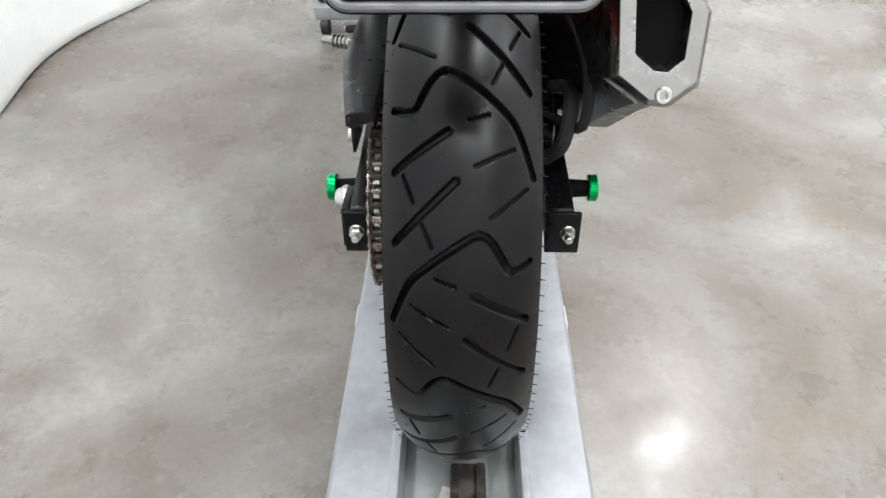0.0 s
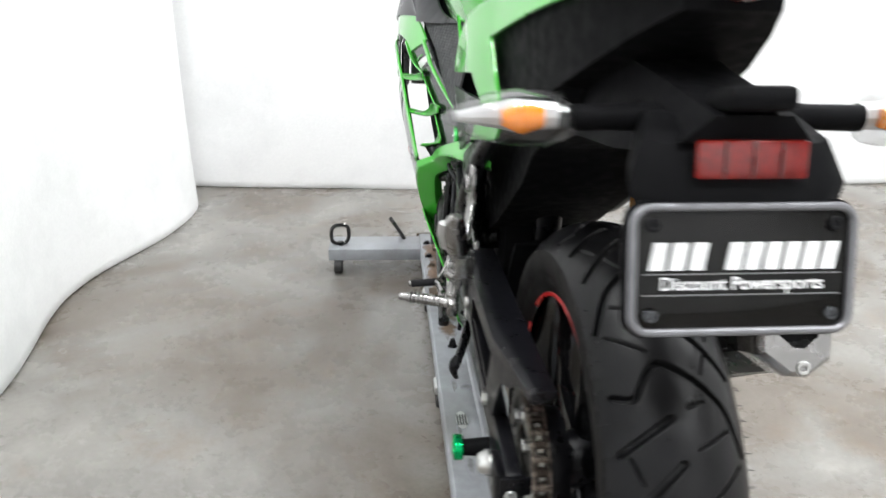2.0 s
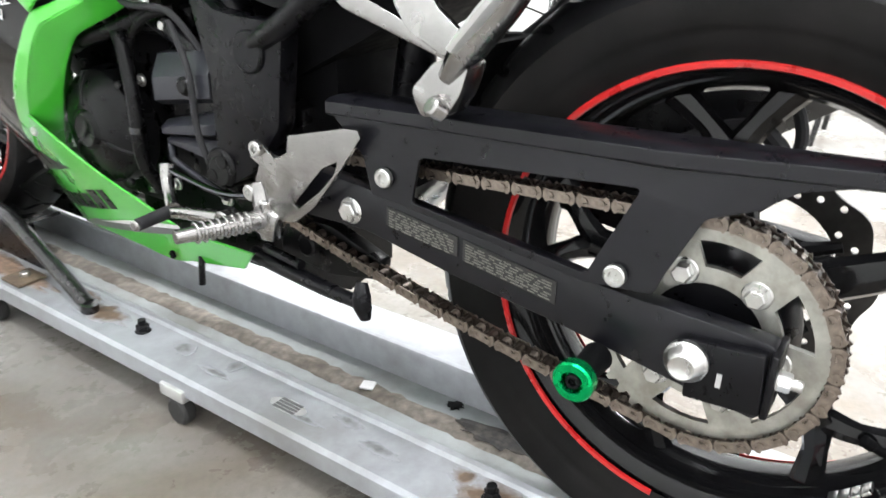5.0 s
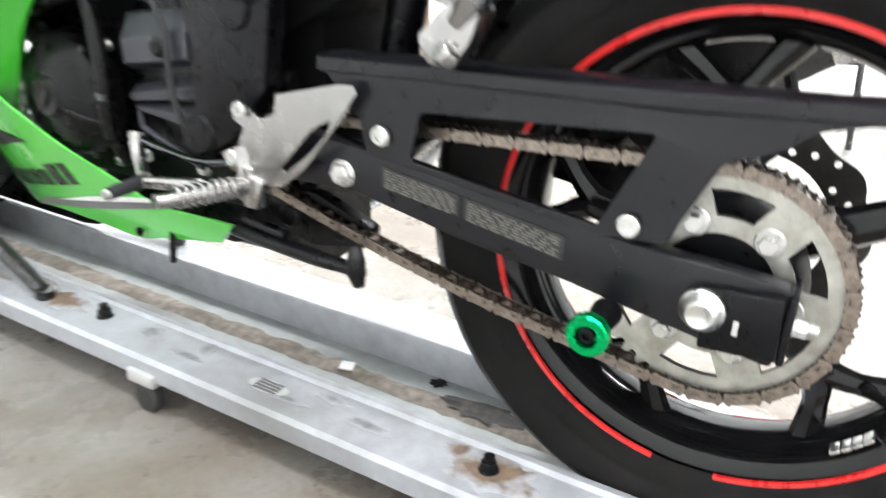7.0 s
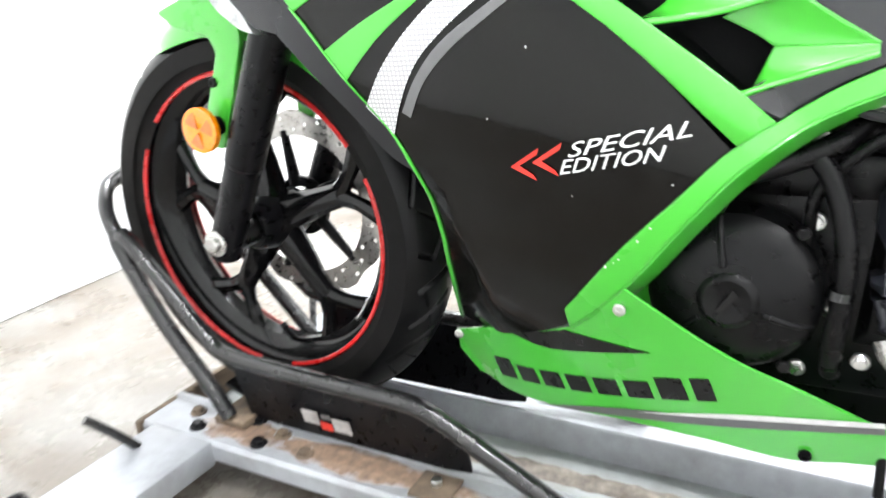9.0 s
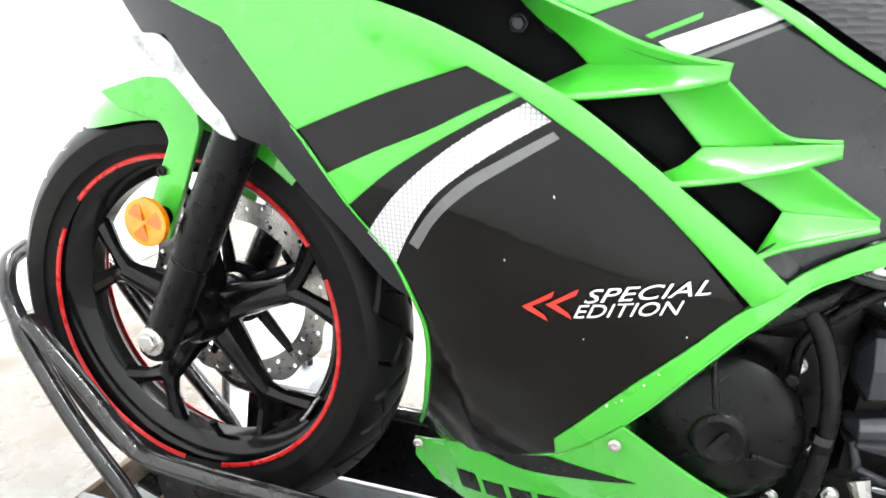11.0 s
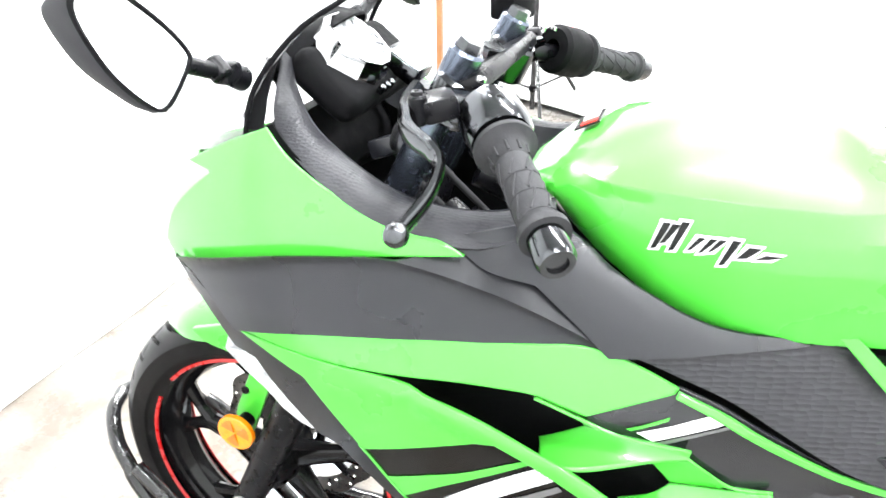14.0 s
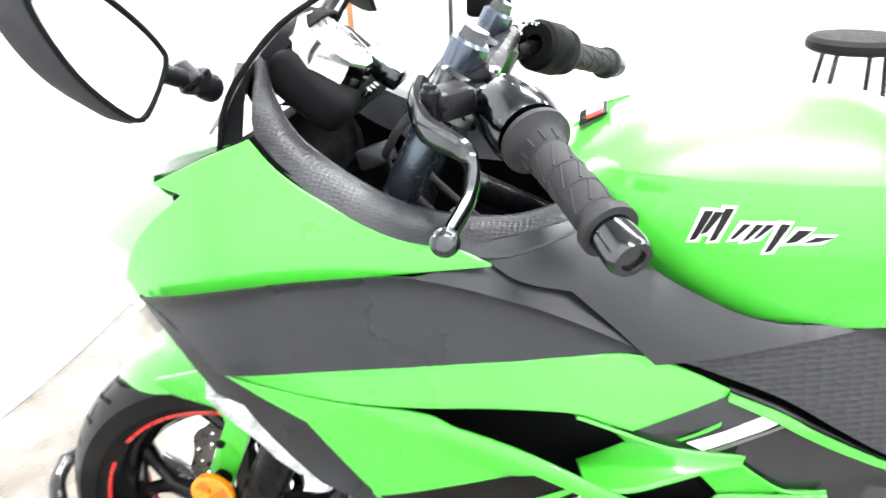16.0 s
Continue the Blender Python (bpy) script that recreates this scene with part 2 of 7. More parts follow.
def honeycomb_decal():
    """White print broken up by fine grey cells."""
    m = mat("honeycomb_decal", (0.74, 0.74, 0.74), 0.4, 0, 0.3, 0.05, 60)
    nt = m.node_tree
    tc, vo, rp, mx = (nt.nodes.new(k) for k in ("ShaderNodeTexCoord", "ShaderNodeTexVoronoi", "ShaderNodeMapRange", "ShaderNodeMix"))
    vo.feature, vo.voronoi_dimensions = "DISTANCE_TO_EDGE", "2D"
    sp, cb = nt.nodes.new("ShaderNodeSeparateXYZ"), nt.nodes.new("ShaderNodeCombineXYZ")
    vo.inputs["Scale"].default_value, vo.inputs["Randomness"].default_value = 240, 0.12
    rp.inputs[1].default_value, rp.inputs[2].default_value, rp.inputs[3].default_value, rp.inputs[4].default_value = 0.12, 0.26, 0.8, 0.0
    mx.data_type = "RGBA"
    mx.inputs[6].default_value, mx.inputs[7].default_value = (0.74, 0.74, 0.74, 1), (0.22, 0.22, 0.23, 1)
    nt.links.new(tc.outputs["Object"], sp.inputs[0])
    nt.links.new(sp.outputs[1], cb.inputs[0])
    nt.links.new(sp.outputs[2], cb.inputs[1])
    nt.links.new(cb.outputs[0], vo.inputs["Vector"])
    nt.links.new(vo.outputs["Distance"], rp.inputs[0])
    nt.links.new(rp.outputs[0], mx.inputs[0])
    nt.links.new(mx.outputs[2], nt.nodes["Principled BSDF"].inputs["Base Color"])
    return m


HONEYCOMB = honeycomb_decal()
GUARD_BLACK = mat("charcoal_plastic", (0.0055, 0.0055, 0.0075), 0.33, 0, 0, 0.15, 60, bump=0.08, bump_scale=600, spec=0.30, edge=0.0014)
FROSTED = mat("frosted_clear_lens", (0.50, 0.52, 0.52), 0.12, 0, 0.8, 0.2, 90, bump=0.8, bump_scale=160, dark=(0.10, 0.105, 0.11), dark_scale=34, dark_amount=0.9)
PALE_GREEN = mat("pale_green_anodised", (0.10, 0.62, 0.16), 0.25, 0.6, 0.3, 0.1, 80)


def clear(name, colour, rough, gloss):
    """Clear plastic or glass: a thin sheet that lets light pass and reflects more at a slant."""
    m = bpy.data.materials.new(name)
    m.use_nodes = True
    nt = m.node_tree
    nt.nodes.remove(nt.nodes["Principled BSDF"])
    out = nt.nodes["Material Output"]
    tr, gl, mx, lw, pw, ma = (nt.nodes.new(k) for k in ("ShaderNodeBsdfTransparent", "ShaderNodeBsdfGlossy", "ShaderNodeMixShader", "ShaderNodeLayerWeight", "ShaderNodeMath", "ShaderNodeMath"))
    tr.inputs[0].default_value = (*colour, 1)
    gl.inputs["Roughness"].default_value = rough
    lw.inputs["Blend"].default_value = 0.5
    pw.operation, ma.operation = "POWER", "MULTIPLY_ADD"
    pw.inputs[1].default_value = 4.0
    ma.inputs[1].default_value, ma.inputs[2].default_value = 0.6, gloss
    nt.links.new(lw.outputs["Facing"], pw.inputs[0])
    nt.links.new(pw.outputs[0], ma.inputs[0])
    nt.links.new(ma.outputs[0], mx.inputs[0])
    nt.links.new(tr.outputs[0], mx.inputs[1])
    nt.links.new(gl.outputs[0], mx.inputs[2])
    nt.links.new(mx.outputs[0], out.inputs[0])
    return m


SCREEN = clear("smoked_screen", (0.96, 0.963, 0.967), 0.06, 0.03)
LENS = clear("clear_lens", (0.88, 0.88, 0.88), 0.08, 0.06)
MIRROR = mat("mirror_glass", (0.92, 0.93, 0.94), 0.02, 1.0, 0, 0.0, 10)

GLOW = bpy.data.materials.new("lit_diffuser")
GLOW.use_nodes = True
GLOW.node_tree.nodes["Principled BSDF"].inputs["Emission Color"].default_value = (0.97, 0.985, 1.0, 1)
GLOW.node_tree.nodes["Principled BSDF"].inputs["Emission Strength"].default_value = 14.0


def floor_material():
    m = bpy.data.materials.new("polished_concrete")
    m.use_nodes = True
    nt = m.node_tree
    b, n, l = nt.nodes["Principled BSDF"], nt.nodes.new, nt.links.new
    tc = n("ShaderNodeTexCoord")

    def tex(scale, detail, rough=0.6, distort=0.0):
        t = n("ShaderNodeTexNoise")
        t.inputs["Scale"].default_value, t.inputs["Detail"].default_value = scale, detail
        t.inputs["Roughness"].default_value, t.inputs["Distortion"].default_value = rough, distort
        l(tc.outputs["Object"], t.inputs["Vector"])
        return t.outputs[0]

    def ramp(src, stops):
        r = n("ShaderNodeValToRGB")
        e = r.color_ramp.elements
        e[0].position, e[0].color = stops[0][0], (*stops[0][1], 1)
        e[1].position, e[1].color = stops[-1][0], (*stops[-1][1], 1)
        for pos, col in stops[1:-1]:
            e.new(pos).color = (*col, 1)
        l(src, r.inputs[0])
        return r.outputs[0]

    def mixed(kind, fac, a, c):
        x = n("ShaderNodeMix")
        x.data_type, x.blend_type = "RGBA", kind
        if isinstance(fac, float):
            x.inputs[0].default_value = fac
        else:
            l(fac, x.inputs[0])
        l(a, x.inputs[6])
        l(c, x.inputs[7]) if not isinstance(c, tuple) else setattr(x.inputs[7], "default_value", (*c, 1))
        return x.outputs[2]

    base = ramp(tex(1.8, 10, 0.62, 0.6), [(0.3, (0.095, 0.074, 0.055)), (0.43, (0.162, 0.140, 0.117)), (0.55, (0.217, 0.207, 0.191)), (0.68, (0.305, 0.292, 0.270))])
    warm = mixed("MIX", ramp(tex(3.1, 8, 0.7), [(0.56, (0, 0, 0)), (0.72, (0.55, 0.55, 0.55))]), base, (0.180, 0.128, 0.083))
    speck = mixed("MULTIPLY", 0.5, warm, ramp(tex(70, 6, 0.75), [(0.3, (0.5, 0.48, 0.46)), (0.6, (1, 1, 1))]))
    pits = mixed("MIX", ramp(tex(34, 3, 0.5), [(0.70, (0, 0, 0)), (0.76, (0.55, 0.55, 0.55))]), speck, (0.10, 0.09, 0.075))
    l(pits, b.inputs["Base Color"])
    r = n("ShaderNodeMapRange")
    r.inputs[1].default_value, r.inputs[2].default_value, r.inputs[3].default_value, r.inputs[4].default_value = 0.3, 0.7, 0.17, 0.40
    l(tex(6, 8, 0.7), r.inputs[0])
    l(r.outputs[0], b.inputs["Roughness"])
    bp = n("ShaderNodeBump")
    bp.inputs["Strength"].default_value, bp.inputs["Distance"].default_value = 0.12, 0.002
    l(tex(45, 6, 0.7), bp.inputs["Height"])
    l(bp.outputs[0], b.inputs["Normal"])
    return m


CONCRETE = floor_material()
FABRIC = mat("white_curtain_fabric", (0.86, 0.86, 0.86), 0.85, 0, 0, 0.03, 120, bump=0.25, bump_scale=900, dark=(0.62, 0.63, 0.63), dark_scale=2.0, dark_amount=0.5, spec=0.2)
DARK_CEILING = mat("grey_ceiling_paint", (0.30, 0.30, 0.31), 0.9, 0, 0, 0.1, 5)
PAINTED = mat("white_enamel", (0.78, 0.78, 0.77), 0.9, 0, 0, 0.03, 20)


# ---- mesh helpers ----
def mesh_of(bm, name, material, smooth=True, angle=35):
    bmesh.ops.recalc_face_normals(bm, faces=bm.faces)
    me = bpy.data.meshes.new(name)
    bm.to_mesh(me)
    bm.free()
    me.materials.append(material)
    if smooth:
        me.shade_smooth()
        me.set_sharp_from_angle(angle=radians(angle))
    return me


def part(name, bm, material, parent, label="", angle=35):
    ob = new(name, mesh_of(bm, name, material, True, angle))
    ob.parent = parent
    if label:
        tagged(ob, label)
    return ob


def thing(name, label, category, at=(0, 0, 0), group="", kind=""):
    ob = new(name)
    ob.location = at
    ob.empty_display_size = 0.1
    return tagged(ob, label, category, group, kind)


def box(sx, sy, sz, m=None, bevel=0.0, seg=2):
    bm = bmesh.new()
    bmesh.ops.create_cube(bm, size=1, matrix=Matrix.Diagonal((sx, sy, sz, 1)))
    if bevel:
        bmesh.ops.bevel(bm, geom=bm.edges[:], offset=bevel, segments=seg, profile=0.5, affect="EDGES")
    if m is not None:
        bm.transform(m)
    return bm


def join(*bms):
    out = bmesh.new()
    for b in bms:
        me = bpy.data.meshes.new("tmp")
        b.to_mesh(me)
        b.free()
        out.from_mesh(me)
        bpy.data.meshes.remove(me)
    return out


def mirrored(bm):
    bm.transform(Matrix.Diagonal((-1, 1, 1, 1)))
    bmesh.ops.reverse_faces(bm, faces=bm.faces)
    return bm


def rod(p, q, r, r2=None, seg=20, bevel=0.0):
    """A round bar from p to q."""
    p, q = Vector(p), Vector(q)
    r2 = r if r2 is None else r2
    d = q - p
    length = d.length
    prof = [(0, 0)]
    b = min(bevel, length / 3)
    prof += [(0, r - b), (b, r)] if b else [(0, r)]
    prof += [(length - b, r2), (length, r2 - b)] if b else [(length, r2)]
    prof += [(length, 0)]
    bm = lathe(prof, seg)
    bm.transform(Matrix.Translation(p) @ d.to_track_quat("X", "Z").to_matrix().to_4x4())
    return bm


def lathe(profile, seg=48):
    """Turns (x, r) points round the x axis."""
    bm = bmesh.new()
    rings = []
    for x, r in profile:
        if r < 1e-6:
            rings.append([bm.verts.new((x, 0, 0))])
        else:
            rings.append([bm.verts.new((x, r * math.cos(2 * math.pi * k / seg), r * math.sin(2 * math.pi * k / seg))) for k in range(seg)])
    for a, b in zip(rings, rings[1:]):
        for k in range(seg):
            k2 = (k + 1) % seg
            if len(a) == 1 and len(b) == 1:
                continue
            if len(a) == 1:
                bm.faces.new((a[0], b[k], b[k2]))
            elif len(b) == 1:
                bm.faces.new((a[k], b[0], a[k2]))
            else:
                bm.faces.new((a[k], b[k], b[k2], a[k2]))
    return bm


def spline(points, per=8, closed=False):
    """A smooth curve (Catmull-Rom) through the points."""
    pts = [Vector(p) for p in points]
    n = len(pts)
    out = []
    last = n if closed else n - 1
    for i in range(last):
        if closed:
            p0, p1, p2, p3 = pts[i - 1], pts[i], pts[(i + 1) % n], pts[(i + 2) % n]
        else:
            p1, p2 = pts[i], pts[i + 1]
            p0 = pts[i - 1] if i else p1 * 2 - p2
            p3 = pts[i + 2] if i + 2 < n else p2 * 2 - p1
        for k in range(per):
            t = k / per
            out.append(0.5 * ((2 * p1) + (p2 - p0) * t + (2 * p0 - 5 * p1 + 4 * p2 - p3) * t * t + (3 * p1 - p0 - 3 * p2 + p3) * t ** 3))
    if not closed:
        out.append(pts[-1])
    return out


def tube(points, r, per=8, seg=12, closed=False, smooth=True, flat=1.0):
    """A round tube along a curve; r may be a list along the given points."""
    pts = spline(points, per, closed) if smooth else [Vector(p) for p in points]
    n = len(pts)
    rs = [r] * n if not isinstance(r, (list, tuple)) else [r[min(len(r) - 1, int(i / max(1, n - 1) * (len(r) - 1)))] * (1 - f) + r[min(len(r) - 1, int(i / max(1, n - 1) * (len(r) - 1)) + 1)] * f for i in range(n) for f in [(i / max(1, n - 1) * (len(r) - 1)) % 1]]
    bm = bmesh.new()
    rings = []
    up = None
    for i, p in enumerate(pts):
        a = pts[i - 1] if (i or closed) else p
        b = pts[(i + 1) % n] if (i + 1 < n or closed) else p
        d = (b - a).normalized()
        if up is None:
            up = Vector((0, 0, 1)) if abs(d.z) < 0.9 else Vector((0, 1, 0))
        side = d.cross(up).normalized()
        up = side.cross(d).normalized()
        rings.append([bm.verts.new(p + rs[i] * (math.cos(2 * math.pi * k / seg) * side + flat * math.sin(2 * math.pi * k / seg) * up)) for k in range(seg)])
    pairs = list(zip(rings, rings[1:])) + ([(rings[-1], rings[0])] if closed else [])
    for a, b in pairs:
        for k in range(seg):
            bm.faces.new((a[k], a[(k + 1) % seg], b[(k + 1) % seg], b[k]))
    if not closed:
        bm.faces.new(rings[0])
        bm.faces.new(rings[-1])
    return bm


def circle2(cy, cz, r, n=20, phase=0.0):
    return [(cy + r * math.cos(phase + 2 * math.pi * k / n), cz + r * math.sin(phase + 2 * math.pi * k / n)) for k in range(n)]


def plate(outline, x0, x1, holes=(), shape=None, bevel=0.0):
    """A flat plate in the y, z plane between x0 and x1, with holes. shape(y, z) adds to x."""
    bm = bmesh.new()
    loops = []
    for loop in (outline, *holes):
        vs = [bm.verts.new((x0, y, z)) for y, z in loop]
        es = [bm.edges.new((vs[i], vs[(i + 1) % len(vs)])) for i in range(len(vs))]
        loops.append((vs, es))
    bmesh.ops.triangle_fill(bm, edges=[e for _, es in loops for e in es], use_beauty=True, use_dissolve=False)
    faces = bm.faces[:]
    back = {v: bm.verts.new((x1, v.co.y, v.co.z)) for v in bm.verts[:]}
    for fc in faces:
        bm.faces.new([back[v] for v in reversed(fc.verts)])
    for vs, _ in loops:
        for i in range(len(vs)):
            a, b = vs[i], vs[(i + 1) % len(vs)]
            bm.faces.new((a, b, back[b], back[a]))
    if bevel:
        bmesh.ops.recalc_face_normals(bm, faces=bm.faces)
        rim = [e for e in bm.edges if len(e.link_faces) == 2 and e.calc_face_angle(0) > 1.2 and abs(e.verts[0].co.x - e.verts[1].co.x) < 1e-6]
        bmesh.ops.bevel(bm, geom=rim, offset=bevel, segments=2, profile=0.5, affect="EDGES", clamp_overlap=True)
    if shape:
        for v in bm.verts:
            v.co.x += shape(v.co.y, v.co.z)
    return bm


def drape(outline, surface, off=0.0, thick=0.003, step=0.02, lip=0.0):
    """A sheet with the outline (y, z), laid on x = -surface(y, z) - off on the bike's near flank, with thickness and an edge that rolls in by lip."""
    bm = bmesh.new()
    vs = [bm.verts.new((0, y, z)) for y, z in outline]
    es = [bm.edges.new((vs[i], vs[(i + 1) % len(vs)])) for i in range(len(vs))]
    bmesh.ops.triangle_fill(bm, edges=es, use_beauty=True, use_dissolve=False)
    for axis, i in ((Vector((0, 1, 0)), 1), (Vector((0, 0, 1)), 2)):
        lo, hi = min(v.co[i] for v in bm.verts), max(v.co[i] for v in bm.verts)
        k = math.ceil(lo / step)
        while k * step < hi:
            bmesh.ops.bisect_plane(bm, geom=bm.verts[:] + bm.edges[:] + bm.faces[:], dist=1e-5, plane_co=axis * k * step, plane_no=axis)
            k += 1
    bmesh.ops.triangulate(bm, faces=[fc for fc in bm.faces if len(fc.verts) > 4])
    if lip:
        ring = [e for e in bm.edges if len(e.link_faces) == 1]
        inset = bmesh.ops.inset_region(bm, faces=bm.faces[:], thickness=lip, use_even_offset=False, use_boundary=True)
        rim = {v for e in bm.edges if len(e.link_faces) == 1 for v in e.verts}
    else:
        rim = set()
    top = bm.faces[:]
    edges = [e for e in bm.edges if len(e.link_faces) == 1]
    depth = {}
    for v in bm.verts:
        d = lip * 0.8 if v in rim else 0.0
        v.co.x = -surface(v.co.y, v.co.z) - off + d
    back = {v: bm.verts.new((-surface(v.co.y, v.co.z) - off + thick + lip, v.co.y, v.co.z)) for v in bm.verts[:]}
    for fc in top:
        bm.faces.new([back[v] for v in reversed(fc.verts)])
    for e in edges:
        a, b = e.verts
        bm.faces.new((a, b, back[b], back[a]))
    return bm


def loft(sections, closed=True, caps=True):
    """Skins rows of points; each row a closed ring (or an open strip)."""
    bm = bmesh.new()
    rows = [[bm.verts.new(p) for p in s] for s in sections]
    n = len(rows[0])
    for a, b in zip(rows, rows[1:]):
        for k in range(n if closed else n - 1):
            bm.faces.new((a[k], a[(k + 1) % n], b[(k + 1) % n], b[k]))
    if caps and closed:
        bm.faces.new(rows[0])
        bm.faces.new(rows[-1])
    return bm


def thicken(bm, t):
    bmesh.ops.recalc_face_normals(bm, faces=bm.faces)
    bmesh.ops.solidify(bm, geom=bm.faces[:], thickness=t)
    return bm


def hexbolt(p, d, r, h, washer=0.0):
    """A bolt head at p that points along d, with a washer."""
    bms = [lathe([(0, 0), (0, r), (h * 0.85, r), (h, r * 0.85), (h, 0)], 6)]
    if washer:
        bms.append(lathe([(-0.002, 0), (-0.002, washer), (0.0005, washer), (0.0015, washer * 0.9), (0.0015, 0)], 20))
    bm = join(*bms)
    bm.transform(Matrix.Translation(p) @ Vector(d).to_track_quat("X", "Z").to_matrix().to_4x4())
    return bm


def capscrew(p, d, r, h):
    """A round screw head with a sunk socket."""
    bm = lathe([(0, 0), (0, r), (h * 0.8, r), (h, r * 0.85), (h, r * 0.5), (h * 0.4, r * 0.45), (h * 0.4, 0)], 16)
    bm.transform(Matrix.Translation(p) @ Vector(d).to_track_quat("X", "Z").to_matrix().to_4x4())
    return bm


# ---- the hall ----
def structure(name, bm, material, label, category, angle=35):
    return tagged(new(name, mesh_of(bm, name, material, True, angle)), label, category, "", "structure")


structure("floor", box(9.0, 8.6, 0.1, pose(0.4, 0.2, -0.05)), CONCRETE, "polished mottled grey-brown concrete floor", "floor")
structure("ceiling", box(9.0, 8.6, 0.1, pose(0.4, 0.2, 3.2)), DARK_CEILING, "plain grey ceiling over the photo bay", "ceiling")


def curtain(name, path, height, label, waves, deep, seed, hem=0.02, flare=0.0):
    """A hanging cloth along a path on the floor, with folds that grow towards the hem."""
    rnd = random.Random(seed)
    line = spline([(x, y, 0) for x, y in path], 60)
    total = sum((b - a).length for a, b in zip(line, line[1:]))
    phases = [(rnd.uniform(0.6, 1.6), rnd.uniform(0, 6.3), rnd.uniform(0.4, 1.0)) for _ in range(5)]
    bm = bmesh.new()
    rows = []
    levels = [0, 0.006, 0.03, 0.1, 0.2, 0.35, 0.55, 0.8, 1.1, 1.5, 2.0, 2.6, height]
    s = 0.0
    arcs = [0.0]
    for a, b in zip(line, line[1:]):
        s += (b - a).length
        arcs.append(s)
    for i, p in enumerate(line):
        a, b = line[max(0, i - 1)], line[min(len(line) - 1, i + 1)]
        d = (b - a).normalized()
        nrm = Vector((-d.y, d.x, 0))
        row = []
        for z in levels:
            grow = 0.35 + 0.65 * max(0, 1 - z / 1.6)
            w = sum(k * math.sin(arcs[i] * waves * f0 + ph + 0.25 * math.sin(z * 1.3 + ph)) for f0, ph, k in phases) / 3
            edge = hem * (1 + 0.8 * math.sin(arcs[i] * waves * 0.9 + phases[0][1]))
            out = flare * max(0, 1 - z / 0.9) ** 2
            roll = -0.006 if z == 0 else 0.0
            row.append(bm.verts.new(p + nrm * (deep * grow * w - out - roll) + Vector((0, 0, max(z, 0) + edge * (1 - min(1, z / 0.3))))))
        rows.append(row)
    for a, b in zip(rows, rows[1:]):
        for k in range(len(levels) - 1):
            bm.faces.new((a[k], b[k], b[k + 1], a[k + 1]))
    thicken(bm, 0.004)
    return structure(name, bm, FABRIC, label, "curtain", 60)


curtain("wall_north", [(-1.45, 2.56), (-0.9, 2.45), (-0.2, 2.43), (0.4, 2.48), (1.0, 2.46), (2.4, 2.5), (3.5, 2.6), (4.6, 2.7)], 3.15, "white fabric curtain hung as a backdrop behind the motorcycle", 2.2, 0.055, 4, 0.003)
curtain("wall_west", [(-1.25, -2.6), (-1.22, -1.2), (-1.21, 0.0), (-1.21, 0.9), (-1.19, 1.4), (-1.14, 1.9), (-1.08, 2.28), (-1.22, 2.75)], 3.15, "white fabric side curtain with soft folds and a loose hem", 3.4, 0.10, 9, 0.004, 0.02)
curtain("wall_south", [(4.6, -3.3), (2.0, -3.2), (0.0, -3.25), (-1.4, -3.1)], 3.15, "white fabric curtain closing the bay behind", 2.5, 0.05, 5)
curtain("wall_east", [(3.85, 3.0), (3.60, 2.2), (3.46, 1.90), (3.33, 1.62), (3.19, 1.33), (3.02, 0.90), (2.92, 0.45), (2.98, -0.2), (3.25, -1.0), (3.7, -2.1), (4.2, -3.5)], 3.15, "white fabric curtain along the far side, its hem clear of the floor", 2.5, 0.04, 6, 0.022)


def ceiling_fixture():
    top = thing("ceiling_light", "white fluorescent batten with a lit diffuser under the ceiling", "light fixture", (0, 0, 3.12), "ceiling lights")
    part("housing", box(0.2, 1.24, 0.05, pose(0, 0, 0.005), 0.006), PAINTED, top)
    part("diffuser", box(0.17, 1.2, 0.03, pose(0, 0, -0.035), 0.01, 3), GLOW, top, "glowing opal diffuser")
    return top


first = ceiling_fixture()
for n, (lx, ly, sx, sy) in enumerate(LAMPS):
    m = pose(lx, ly, 3.12, 0, 0, 90 if sx > sy else 0)
    if n:
        copy_thing(first, m)
    else:
        first.matrix_basis = m


# ---- forms of the motorcycle ----
REAR, FRONT = (0.0, 0.345), (1.405, 0.383)
RR, RF = 0.308, 0.290


def flank(y, z):
    """Half width of the fairing."""
    u, v = (y - 0.9) / 0.4, (z - 0.6) / 0.3
    w = 0.2201 +0.0342 * u +0.0267 * v -0.0682 * u * u +0.0892 * u * v -0.0713 * v * v -0.0321 * u ** 3 +0.0120 * u * u * v -0.0047 * u * v * v +0.0020 * v ** 3
    return max(0.035, w)


def rear_half(y, z):
    """The flank behind the vents, which lies further in."""
    d = 0.755 + 0.81 * (z - 0.555) - y
    return flank(y, z) - 0.025 * max(0.0, min(1.0, d / 0.05)) * max(0.0, min(1.0, (0.76 - z) / 0.08))


def settle(points):
    """Shifts points of the rear panels along with their sunk surface."""
    out = []
    for y, z in points:
        k = (flank(y, z) - rear_half(y, z)) / 0.025
        out.append((y + 0.0076 * k, z - 0.0095 * k))
    return out


def belly_half(y, z):
    """Half width of the belly pan."""
    return max(0.035, 0.125 - 0.89 * max(0, y - 0.8) ** 2 + 0.45 * (z - 0.28))


def nose_half(y, z):
    """Half width of the nose cowl."""
    return max(0.02, 0.215 * math.sqrt(max(0.01, 1 - ((y - 1.05) / 0.53) ** 2)) - 1.2 * max(0, z - 0.86) ** 2)


def tail_half(y, z):
    return max(0.045, 0.15 - 0.14 * max(0, 0.3 - y))


